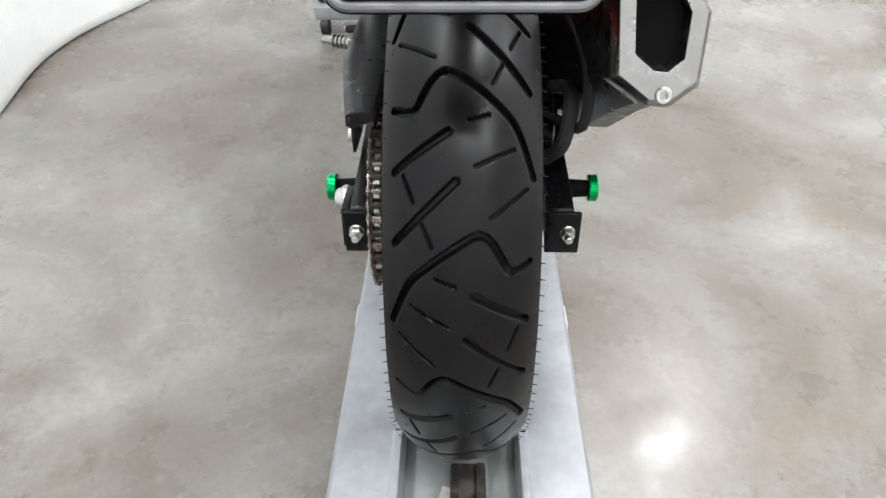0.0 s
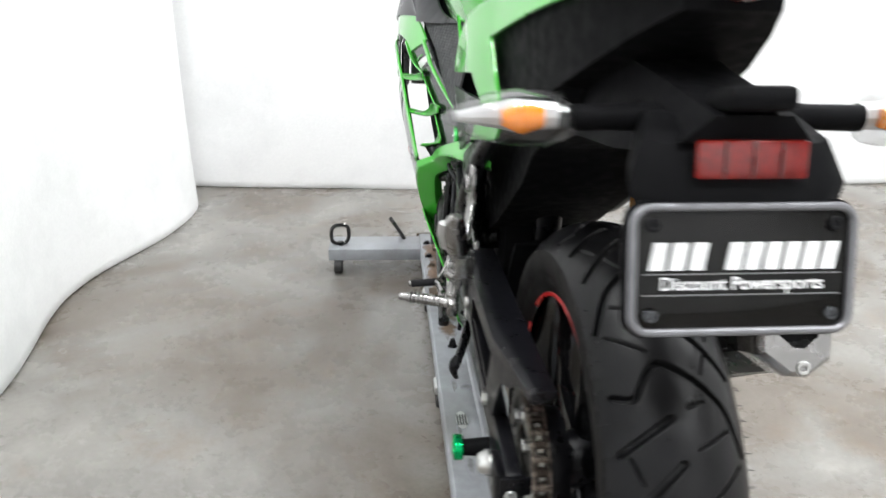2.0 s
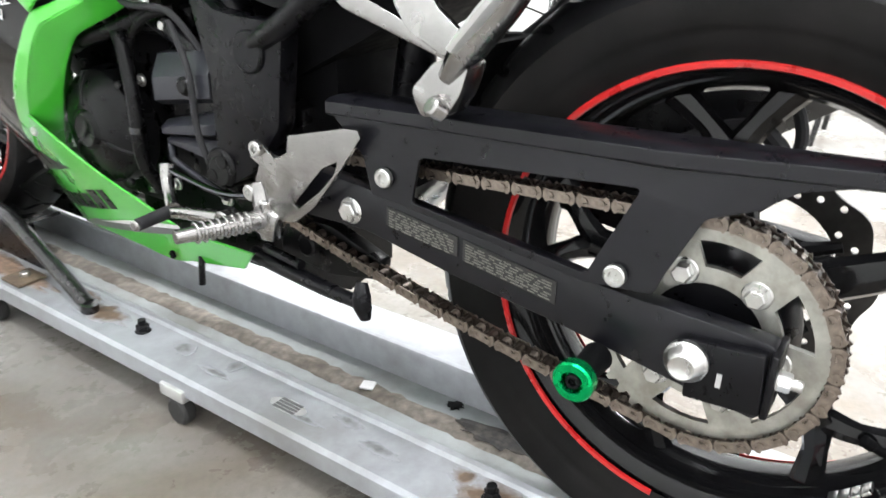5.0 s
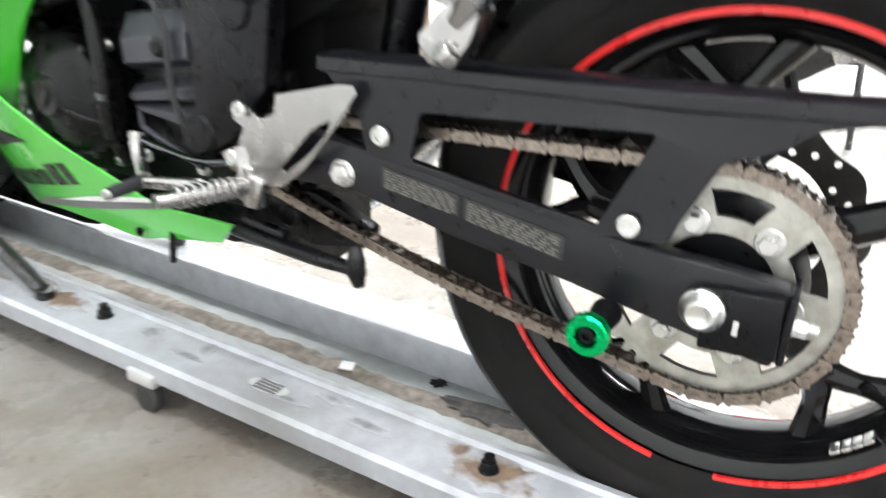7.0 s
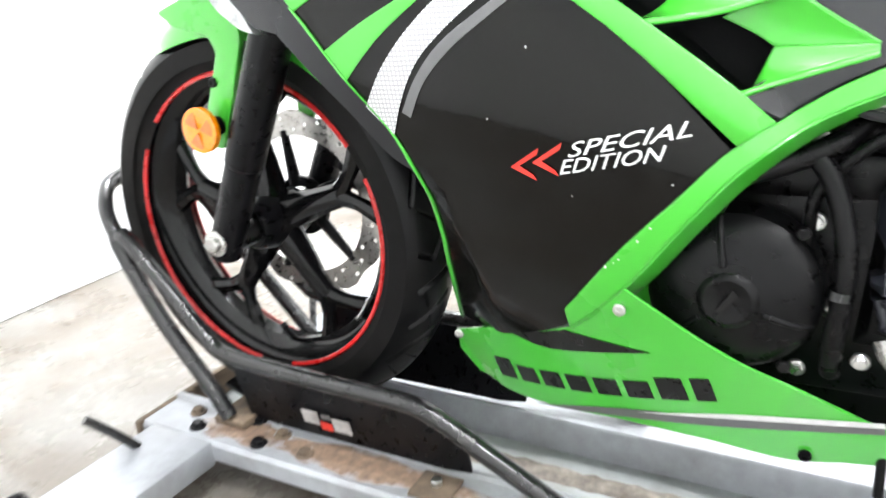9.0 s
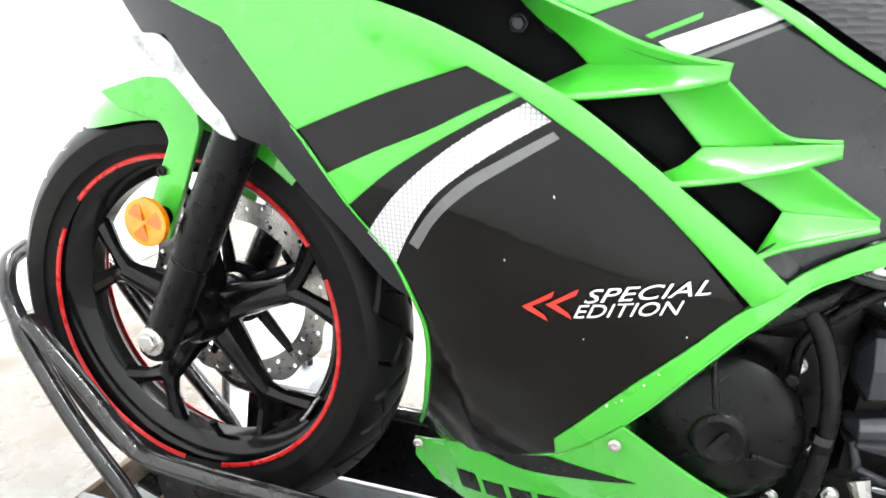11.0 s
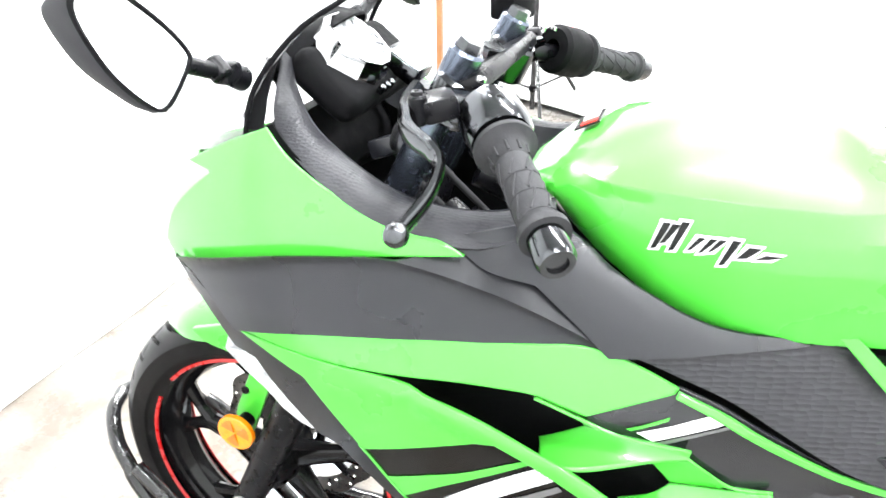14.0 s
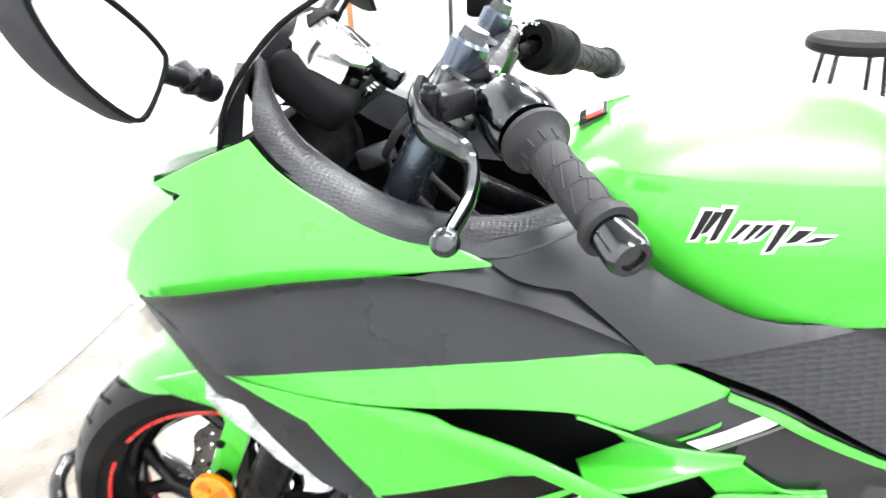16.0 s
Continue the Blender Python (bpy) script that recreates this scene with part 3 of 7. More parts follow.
TANK = [(0.50, 0.90, 0.845, 0.085), (0.56, 0.955, 0.845, 0.12), (0.63, 1.005, 0.845, 0.142), (0.70, 1.03, 0.842, 0.154), (0.78, 1.034, 0.842, 0.157), (0.85, 1.026, 0.864, 0.153), (0.905, 1.012, 0.902, 0.145), (0.945, 0.994, 0.932, 0.128), (0.97, 0.978, 0.944, 0.108), (0.99, 0.962, 0.946, 0.08), (1.005, 0.952, 0.946, 0.045)]


def tank_at(y):
    for a, b in zip(TANK, TANK[1:]):
        if a[0] <= y <= b[0]:
            k = (y - a[0]) / (b[0] - a[0])
            return [a[i] + (b[i] - a[i]) * k for i in (1, 2, 3)]
    return list(TANK[0][1:] if y < TANK[0][0] else TANK[-1][1:])


def tank_half(y, z):
    top, low, w = tank_at(y)
    mid = low + 0.62 * (top - low)
    if z >= mid:
        k = min(1, (z - mid) / (top - mid))
        crease = 0.985
        soft_part = w * max(0.0, 1 - k ** 2.4) ** 0.5
        return soft_part if z < crease else soft_part - min(0.028, 0.8 * (z - crease)) * min(1, soft_part / 0.06)
    k = min(1, (mid - z) / (mid - low))
    return w * (1 - 0.16 * k * k)


bike = thing("motorcycle", "lime green and black sport motorcycle standing in a wheel chock", "motorcycle")


# ---- wheels ----
def tread_depth(a, u, cell, groups):
    """Depth of the tread over grids of angles (degrees) and places across; the pattern flips from cell to cell."""
    k = np.floor((53.2 - a) / cell)
    best = np.zeros_like(u)
    for j in (k - 1, k, k + 1):
        along_it = a - (53.2 - j * cell)
        uu = np.where(j % 2 == 0, u, -u)
        for pts, wide, deep in groups:
            for (s0, u0), (s1, u1) in zip(pts, pts[1:]):
                px, py = (along_it - s0) * 0.0054, uu - u0
                dx, dy = (s1 - s0) * 0.0054, u1 - u0
                q = np.clip((px * dx + py * dy) / (dx * dx + dy * dy), 0, 1)
                d = np.hypot(px - q * dx, py - q * dy)
                best = np.maximum(best, deep * np.clip((wide - d) / (wide * 0.45), 0, 1))
    return best


WAVE = [(-5.0, -0.064), (-6.1, -0.043), (-3.8, -0.034), (-1.2, -0.025), (0, -0.013), (-2, 0.006), (-5.3, 0.029), (-8.9, 0.048), (-16.5, 0.067)]
WAVE = [(p.x, p.y) for p in spline([(a, b, 0) for a, b in WAVE], 4)]
GROUPS = [
    (WAVE, 0.0036, 0.008),
    ([(-9.8, -0.011), (-15.7, -0.062)], 0.0040, 0.007),
    ([(-17.5, -0.005), (-27.6, -0.062)], 0.0040, 0.007),
    ([(-8.1, 0.005), (-7.1, 0.022)], 0.0018, 0.004),
    ([(-15.2, 0.011), (-12.2, 0.045)], 0.0018, 0.004),
    ([(-23.1, 0.024), (-18.4, 0.059)], 0.0018, 0.004),
    ([(-16.4, -0.052), (-20.6, -0.042)], 0.0018, 0.004),
    ([(-24.0, -0.034), (-27.7, -0.025)], 0.0018, 0.004),
]


def tyre(radius, half, rim, cells, turns, across, bend=1.0):
    """The tread band and the sidewalls of a tyre round the x axis; grooves are cut into the band."""
    cell = 360 / cells
    crown = half / math.sin(bend)
    arc = crown * bend
    bm = bmesh.new()
    turn, place = np.meshgrid(360 * np.arange(turns) / turns, arc * np.linspace(-1, 1, across + 1), indexing="ij")
    lean = place / crown
    out = radius - crown * (1 - np.cos(lean)) - tread_depth(turn, place * 0.07 / half if half < 0.06 else place, cell, GROUPS)
    # the bike's rear faces -y, and angles run up from there
    xs, ys, zs = crown * np.sin(lean), -out * np.cos(np.radians(turn)), out * np.sin(np.radians(turn))
    rows = [[bm.verts.new(p) for p in zip(xs[i], ys[i], zs[i])] for i in range(turns)]
    for i in range(turns):
        a, b = rows[i], rows[(i + 1) % turns]
        for j in range(across):
            bm.faces.new((a[j], b[j], b[j + 1], a[j + 1]))
    edge_r = radius - crown * (1 - math.cos(bend))
    wall = [(half, edge_r + 0.0005), (half * 1.015, edge_r - 0.008), (half * 1.0, edge_r - 0.025), (half * 0.97, rim + 0.02), (half * 0.93, rim + 0.014), (half * 0.93, rim + 0.010), (half * 0.86, rim + 0.003), (half * 0.80, rim - 0.01)]
    return bm, wall


def wheel(name, centre, radius, half, label, cells, turns, across, rim_half, spoke_x, bend, phase, balance):
    axle = part(name, lathe([(-half * 0.5, 0.02), (half * 0.5, 0.02)], 16), BLACK_SATIN, bike, label)
    axle.location = (0, centre[0], centre[1])
    rim_r = 0.222
    tread, wall = tyre(radius, half, rim_r, cells, turns, across, bend)
    t = part("tyre", tread, RUBBER, axle, "black road tyre with curved rain grooves", 50)
    for s in (-1, 1):
        bm = lathe([(s * x, r) for x, r in wall], 160)
        part("sidewall", bm, SIDEWALL, axle)
    h = rim_half
    half_lip = [(h, rim_r - 0.004), (h + 0.002, rim_r + 0.004), (h - 0.004, rim_r + 0.006), (h - 0.008, rim_r - 0.003), (h - 0.012, rim_r - 0.012), (h * 0.62, rim_r - 0.022), (h * 0.25, rim_r - 0.034)]
    lip = [(-x, r) for x, r in half_lip] + half_lip[::-1] + [(h - 0.004, rim_r + 0.010), (-h + 0.004, rim_r + 0.010), (-h, rim_r - 0.004)]
    part("rim", lathe(lip, 128), RIM, axle, "gloss black cast rim")
    for s in (-1, 1):
        # the tape is broken by gaps
        for a0, a1 in ((-82, 29), (43, 146), (158, 262)):
            bm = bmesh.new()
            rings = []
            for k in range(41):
                a = radians(a0 + (a1 - a0) * k / 40)
                ring = []
                for x, r in ((h - 0.0010, 0.2110), (h + 0.0015, 0.2120), (h + 0.0022, 0.2160), (h + 0.0005, 0.2178), (h - 0.001, 0.2145)):
                    ring.append((s * x, r * math.cos(a), r * math.sin(a)))
                rings.append(ring)
            part("rim_stripe", loft(rings), RED_TAPE, axle, "red reflective rim tape")
    part("hub", lathe([(-0.055, 0.0), (-0.055, 0.028), (-0.045, 0.034), (-0.02, 0.040), (0.02, 0.040), (0.045, 0.034), (0.055, 0.028), (0.055, 0)], 40), BLACK_SATIN, axle, "black cast hub")
    for k in range(5):
        a = 2 * math.pi * k / 5 + radians(phase)

        def on(r, b, x):
            return (x, r * math.cos(b), r * math.sin(b))

        arms = [tube([on(0.028, a - 0.06, spoke_x), on(0.080, a - 0.02, spoke_x * 1.2), on(0.136, a, spoke_x)], [0.019, 0.0145, 0.0125], 4, 8, flat=1.35)]
        for side in (-1, 1):
            arms.append(tube([on(0.132, a + side * 0.01, spoke_x), on(0.160, a + side * 0.13, spoke_x * 0.8), on(0.197, a + side * 0.27, spoke_x * 0.5)], [0.0115, 0.0085, 0.0115], 4, 8, flat=1.3))
        for side in (-1, 1):
            arms.append(tube([on(0.030, a + side * 0.50, spoke_x + 0.012), on(0.075, a + side * 0.20, spoke_x + 0.006), on(0.125, a + side * 0.06, spoke_x + 0.002)], [0.010, 0.007, 0.006], 4, 8))
        part("spoke", join(*arms), RIM, axle, "gloss black forked spoke")
    va, wa = radians(balance[0]), radians(balance[1])
    part("valve", join(rod((-0.010, 0.192 * math.cos(va), 0.192 * math.sin(va)), (-0.022, 0.170 * math.cos(va), 0.170 * math.sin(va)), 0.0048, 0.0042, 12), rod((-0.022, 0.170 * math.cos(va), 0.170 * math.sin(va)), (-0.026, 0.160 * math.cos(va), 0.160 * math.sin(va)), 0.0055, None, 12, 0.001)), BLACK_PLASTIC, axle, "black rubber tyre valve")
    for k in range(4):
        b = wa + (k - 1.5) * 0.052
        part("balance_weight", box(0.016, 0.0095, 0.004, Matrix.Translation((-rim_half * 0.62, 0.196 * math.cos(b), 0.196 * math.sin(b))) @ Matrix.Rotation(b - math.pi / 2, 4, "X"), 0.001), STEEL, axle, "silver balance weight")
    return axle


RIM = mat("gloss_black_rim", (0.004, 0.004, 0.0045), 0.16, 0.0, 0.25, 0.15, 50, spec=0.15)
rear_wheel = wheel("rear_wheel", REAR, RR, 0.069, "rear wheel with a worn-in road tyre and red rim tape", 14, 1500, 170, 0.056, -0.012, 0.98, 9, (215, 227))
front_wheel = wheel("front_wheel", FRONT, RF, 0.056, "front wheel with gloss black spokes and red rim tape", 14, 900, 100, 0.046, -0.006, 1.12, 17, (268, 214))


def petal_disc(parent, x, r_out, r_in, petals, name, metal):
    out = [((r_out + 0.0035 * math.cos(petals * 2 * math.pi * k / 240)) * math.cos(2 * math.pi * k / 240), (r_out + 0.0035 * math.cos(petals * 2 * math.pi * k / 240)) * math.sin(2 * math.pi * k / 240)) for k in range(240)]
    holes = [circle2(0, 0, r_in, 60)]
    width = r_out - r_in
    for k in range(petals * 3):
        a = 2 * math.pi * k / (petals * 3)
        r = r_in + width * (0.25 + 0.25 * (k % 3))
        holes.append(circle2(r * math.cos(a), r * math.sin(a), 0.0035, 8))
    d = part(name, plate(out, x - 0.002, x + 0.002, holes), metal, parent, "drilled petal brake disc")
    arms = []
    for k in range(5):
        a = 2 * math.pi * k / 5
        arms.append(tube([(x, 0.035 * math.cos(a), 0.035 * math.sin(a)), (x, (r_in + 0.008) * math.cos(a + 0.15), (r_in + 0.008) * math.sin(a + 0.15))], [0.010, 0.006], 3, 8))
    part("disc_carrier", join(*arms, lathe([(x - 0.004, 0.03), (x - 0.004, 0.046), (x + 0.004, 0.046), (x + 0.004, 0.03)], 40)), BLACK_SATIN, parent)
    return d


hairs = []
for k in range(44):
    a = radians(-62 + 3.1 * k)
    for side in (-1, 1):
        for r, reach in ((0.276, 0.0042),) if k % 2 else ((0.276, 0.0042), (0.284, 0.0030)):
            p = Vector((side * (0.0685 if r < 0.28 else 0.064), -r * math.cos(a), r * math.sin(a)))
            hairs.append(rod(p, p + Vector((side * reach, -0.001, 0.0)), 0.0006, 0.0003, 5))
tagged(part("rubber_hairs", join(*hairs), RUBBER, rear_wheel), "fine rubber moulding hairs on the tyre", "", "", "stuff")

petal_disc(front_wheel, 0.066, 0.143, 0.108, 12, "brake_disc", DISC)
petal_disc(rear_wheel, 0.078, 0.108, 0.075, 10, "brake_disc", DISC_SHADED)

# rear sprocket with slots, and the cush hub behind it
SPX = -0.093
teeth = []
for k in range(42):
    a = 2 * math.pi * k / 42
    for da, r in ((-0.05, 0.0965), (-0.02, 0.1035), (0.02, 0.1035), (0.05, 0.0965)):
        teeth.append((r * math.cos(a + da), r * math.sin(a + da)))
slots = [circle2(0, 0, 0.047, 48)]
for k in range(6):
    a0 = 2 * math.pi * k / 6 + 0.62
    ring = [(0.0835 * math.cos(a0 + 0.31 * t), 0.0835 * math.sin(a0 + 0.31 * t)) for t in (-1, -0.5, 0, 0.5, 1)]
    ring += [(0.061 * math.cos(a0 + 0.23 * t), 0.061 * math.sin(a0 + 0.23 * t)) for t in (1, 0.5, 0, -0.5, -1)]
    slots.append(ring)
sprocket = part("rear_sprocket", plate(teeth, SPX - 0.003, SPX + 0.003, slots), SPROCKET, rear_wheel, "grey steel rear sprocket with curved slots")
for k in range(6):
    a = 2 * math.pi * k / 6 + 0.10
    part("sprocket_bolt", hexbolt((SPX - 0.003, 0.058 * math.cos(a), 0.058 * math.sin(a)), (-1, 0, 0), 0.0085, 0.010, 0.012), STEEL, rear_wheel, "zinc sprocket bolt with a washer")
part("cush_hub", lathe([(SPX + 0.004, 0.0), (SPX + 0.004, 0.062), (-0.07, 0.07), (-0.05, 0.068), (-0.045, 0.03), (-0.045, 0)], 40), BLACK_SATIN, rear_wheel)


# ---- drive chain ----
def chain_path():
    """Places of the pins: round the rear sprocket, along the lower run, round the front one and back along the upper run."""
    c0, r0 = Vector((REAR[0], REAR[1])), 0.1005
    c1, r1 = Vector((0.505, 0.385)), 0.036
    d = (c1 - c0)
    base = math.atan2(d.y, d.x)
    lean = math.acos((r0 - r1) / d.length)
    pts = []
    up0 = c0 + r0 * Vector((math.cos(base + lean), math.sin(base + lean)))
    up1 = c1 + r1 * Vector((math.cos(base + lean), math.sin(base + lean)))
    lo0 = c0 + r0 * Vector((math.cos(base - lean), math.sin(base - lean)))
    lo1 = c1 + r1 * Vector((math.cos(base - lean), math.sin(base - lean)))
    for k in range(30):
        pts.append(up1.lerp(up0, k / 30))
    for k in range(40):
        a = base + lean + (2 * math.pi - 2 * lean) * k / 40
        pts.append(c0 + r0 * Vector((math.cos(a), math.sin(a))))
    for k in range(30):
        q = lo0.lerp(lo1, k / 30)
        pts.append(q - Vector((0, 0.012 * math.sin(math.pi * k / 30))))
    for k in range(20):
        a = base - lean + (2 * lean) * k / 20
        pts.append(c1 + r1 * Vector((math.cos(a), math.sin(a))))
    return pts


def chain_link(outer):
    """One link: two waisted plates and a roller."""
    x0 = 0.0095 if outer else 0.006
    ring = []
    for k in range(24):
        a = 2 * math.pi * k / 24
        cx = 0.00794 if math.cos(a) > 0 else -0.00794
        ring.append((cx + 0.0075 * math.cos(a), 0.0075 * math.sin(a) * (1.0 if abs(math.cos(a)) > 0.45 else 0.66)))
    bms = [plate(ring, s * x0 - 0.001, s * x0 + 0.001) for s in (-1, 1)]
    for c in (-0.00794, 0.00794):
        b = lathe([(-x0 - 0.0022, 0), (-x0 - 0.0022, 0.003), (-x0, 0.0035), (x0, 0.0035), (x0 + 0.0022, 0.003), (x0 + 0.0022, 0)], 10)
        b.transform(Matrix.Translation((0, c, 0)))
        bms.append(b)
    b = lathe([(-0.005, 0.0), (-0.005, 0.005), (0.005, 0.005), (0.005, 0.0)], 10)
    b.transform(Matrix.Translation((0, 0.00794, 0)))
    bms.append(b)
    return mesh_of(join(*bms), "chain_link", CHAIN if outer else CHAIN_DARK)


chain = part("drive_chain", rod((SPX - 0.001, 0.502, 0.385), (SPX + 0.001, 0.508, 0.385), 0.02), CHAIN, bike, "oily brown roller chain")
track = chain_path()
arcs = [0.0]
for a, b in zip(track, track[1:] + track[:1]):
    arcs.append(arcs[-1] + (b - a).length)
count = 2 * round(arcs[-1] / 0.01588 / 2)
link_meshes = [chain_link(False), chain_link(True)]
loop = track + track[:1]


def along(s):
    s %= arcs[-1]
    for i in range(len(track)):
        if arcs[i + 1] >= s:
            return loop[i].lerp(loop[i + 1], (s - arcs[i]) / max(1e-9, arcs[i + 1] - arcs[i]))
    return loop[-1]


for k in range(count):
    p, q = along(k * arcs[-1] / count), along((k + 1) * arcs[-1] / count)
    mid, d = (p + q) / 2, q - p
    link = new("chain_link", link_meshes[k % 2])
    link.parent = chain
    link.matrix_basis = Matrix.Translation((SPX, mid.x, mid.y)) @ Matrix.Rotation(math.atan2(d.y, d.x), 4, "X")

# ---- swingarm, chain guard, axle ends ----
def soft(points, per=4):
    """Rounds a closed outline in the y, z plane a little."""
    out = []
    n = len(points)
    for i, p in enumerate(points):
        p, a, b = Vector(p), Vector(points[i - 1]), Vector(points[(i + 1) % n])
        r = min(0.006, (a - p).length * 0.3, (b - p).length * 0.3)
        s, e = p + (a - p).normalized() * r, p + (b - p).normalized() * r
        for k in range(per):
            t = k / (per - 1)
            out.append(tuple((1 - t) ** 2 * s + 2 * t * (1 - t) * p + t * t * e))
    return out


ARM = [(0.47, 0.425), (0.33, 0.412), (0.277, 0.406), (0.096, 0.382), (0.044, 0.377), (-0.016, 0.374), (-0.060, 0.370), (-0.056, 0.303), (0.003, 0.312), (0.115, 0.332), (0.227, 0.347), (0.332, 0.367), (0.47, 0.365)]
swingarm = part("swingarm", plate(soft(ARM), -0.128, -0.108, bevel=0.003), GUARD_BLACK, bike, "matte black box-section swingarm")
part("swingarm_leg", mirrored(plate(soft(ARM), -0.128, -0.100, bevel=0.003)), BLACK_SATIN, swingarm)
part("swingarm_bridge", box(0.2, 0.05, 0.06, pose(0, 0.42, 0.39), 0.008), BLACK_SATIN, swingarm)
part("warning_label", plate([(0.305, 0.400), (0.222, 0.388), (0.222, 0.368), (0.305, 0.380)], -0.1292, -0.1282), LABEL_PAPER, swingarm, "worn black label with unreadable print")
part("warning_label", plate([(0.216, 0.387), (0.120, 0.372), (0.120, 0.350), (0.216, 0.366)], -0.1292, -0.1282), LABEL_PAPER, swingarm, "worn black label with unreadable print")
ink = random.Random(12)
for y0, y1, z0, dz in ((0.302, 0.226, 0.3970, -0.011), (0.213, 0.124, 0.3835, -0.0138)):
    words = []
    for k in range(7):
        at = 0.0
        while at < 0.94:
            long = min(ink.uniform(0.05, 0.16), 1 - at)
            ya, yb = y0 + (y1 - y0) * at, y0 + (y1 - y0) * (at + long)
            za, zb = z0 - 0.0027 * k + dz * at, z0 - 0.0027 * k + dz * (at + long)
            words.append(plate([(ya, za), (yb, zb), (yb, zb - 0.0013), (ya, za - 0.0013)], -0.1298, -0.1290))
            at += long + ink.uniform(0.02, 0.06)
    part("label_print", join(*words), FADED_PRINT, swingarm, "faded unreadable print on the label")
end = part("axle_block", box(0.012, 0.058, 0.052, pose(-0.134, -0.028, 0.338, -4), 0.002), BLACK_SATIN, swingarm, "black chain adjuster block")
nut = part("axle_nut", join(lathe([(-0.002, 0), (-0.002, 0.0175), (0.003, 0.0175), (0.006, 0.0145), (0.011, 0.013), (0.014, 0.010), (0.012, 0.006), (0.012, 0)], 32)), STEEL, swingarm, "zinc axle nut with a flange")
nut.matrix_basis = Matrix.Translation((-0.141, 0, 0.344)) @ Matrix.Rotation(math.pi, 4, "Z")
part("index_mark", box(0.001, 0.004, 0.012, pose(-0.1405, -0.026, 0.335)), PALE_METAL, swingarm)
for s in (-1, 1):
    part("adjuster_cap", box(0.040, 0.006, 0.056, pose(s * 0.117, -0.061, 0.339), 0.002), BLACK_SATIN, swingarm)
    part("adjuster_bolt", hexbolt((s * 0.122, -0.064, 0.341), (0, -1, 0), 0.008, 0.010, 0.009), STEEL, swingarm, "zinc adjuster bolt")
    part("adjuster_bolt", rod((s * 0.122, -0.062, 0.341), (s * 0.122, -0.082, 0.341), 0.0045, bevel=0.001), STEEL, swingarm)
    spool = part("stand_spool", rod((s * 0.128, 0.076, 0.313), (s * 0.168, 0.076, 0.313), 0.0135, 0.011, 28), BLACK_PLASTIC, bike, "paddock stand spool, black with a green end")
    ring = lathe([(0, 0.006), (0, 0.0165), (0.002, 0.018), (0.011, 0.018), (0.013, 0.0165), (0.013, 0.010), (0.006, 0.008), (0.006, 0)], 36)
    ring.transform(Matrix.Translation((s * 0.166, 0.077, 0.313)) @ (Matrix.Rotation(math.pi, 4, "Z") if s < 0 else Matrix.Identity(4)))
    part("spool_end", ring, GREEN_ANOD, spool, "green anodised spool end")
    part("spool_screw", capscrew((s * 0.172, 0.077, 0.313), (s, 0, 0), 0.007, 0.006), BLACK_SATIN, spool)
GUARD = [(0.377, 0.493), (0.134, 0.499), (-0.042, 0.505), (-0.105, 0.508), (-0.106, 0.501), (-0.049, 0.487), (-0.028, 0.470), (0.007, 0.457), (0.030, 0.405), (0.035, 0.388), (0.096, 0.383), (0.277, 0.407), (0.318, 0.410), (0.328, 0.448)]
WINDOW = [(0.262, 0.458), (0.055, 0.472), (0.093, 0.390), (0.271, 0.412)]
guard = part("chain_guard", plate(soft(GUARD), -0.135, -0.131, [soft(WINDOW)], lambda y, z: 0.022 * max(0, min(1, (0.04 - y) / 0.14))), GUARD_BLACK, bike, "matte black plastic chain guard")
part("guard_top", loft([[(-0.1375 + k, y, z + 0.001), (-0.1375 + k, y, z - 0.010), (-0.132 + k, y, z - 0.013), (-0.088, y, z - 0.005), (-0.088, y, z + 0.003), (-0.118 + k, y, z + 0.005), (-0.131 + k, y, z + 0.004)] for y, z, k in ((0.372, 0.493, 0), (0.25, 0.497, 0), (0.134, 0.500, 0), (0.04, 0.503, 0), (-0.042, 0.506, 0.012), (-0.104, 0.508, 0.022))]), GUARD_BLACK, guard)
for y, z in ((0.066, 0.398), (0.30, 0.432)):
    part("guard_bolt", capscrew((-0.137, y, z), (-1, 0, 0), 0.0095, 0.006), STEEL, guard, "zinc guard bolt")
part("pivot_bolt", hexbolt((-0.128, 0.352, 0.384), (-1, 0, 0), 0.011, 0.008, 0.014), STEEL, swingarm, "zinc pivot bolt")
part("hugger", loft([[(x, -(0.322) * math.cos(a), 0.345 + 0.322 * math.sin(a)) for x in (-0.075, -0.05, 0, 0.05, 0.075)] + [(x, -(0.318) * math.cos(a), 0.345 + 0.318 * math.sin(a)) for x in (0.075, 0.05, 0, -0.05, -0.075)] for a in [radians(d) for d in range(140, 176, 6)]]), BLACK_PLASTIC, bike, "black inner mudguard")

# ---- foot controls on the near flank ----
HEEL = [(0.322, 0.476), (0.339, 0.475), (0.413, 0.456), (0.416, 0.438), (0.435, 0.428), (0.446, 0.436), (0.457, 0.444), (0.472, 0.435), (0.470, 0.423), (0.458, 0.417), (0.467, 0.394), (0.483, 0.388), (0.484, 0.373), (0.463, 0.372), (0.450, 0.358), (0.412, 0.363), (0.382, 0.387), (0.345, 0.433), (0.319, 0.469)]
heel = part("heel_guard", plate(HEEL, -0.150, -0.1455, [[(0.348, 0.441), (0.369, 0.430), (0.411, 0.384), (0.405, 0.380), (0.373, 0.405), (0.353, 0.427)]]), ALLOY, bike, "brushed alloy heel guard", 20)
for y, z in [(0.457, 0.436), (0.472, 0.385)]:
    part("guard_bolt", capscrew((-0.150, y, z), (-1, 0, 0), 0.0085, 0.007), STEEL, heel)
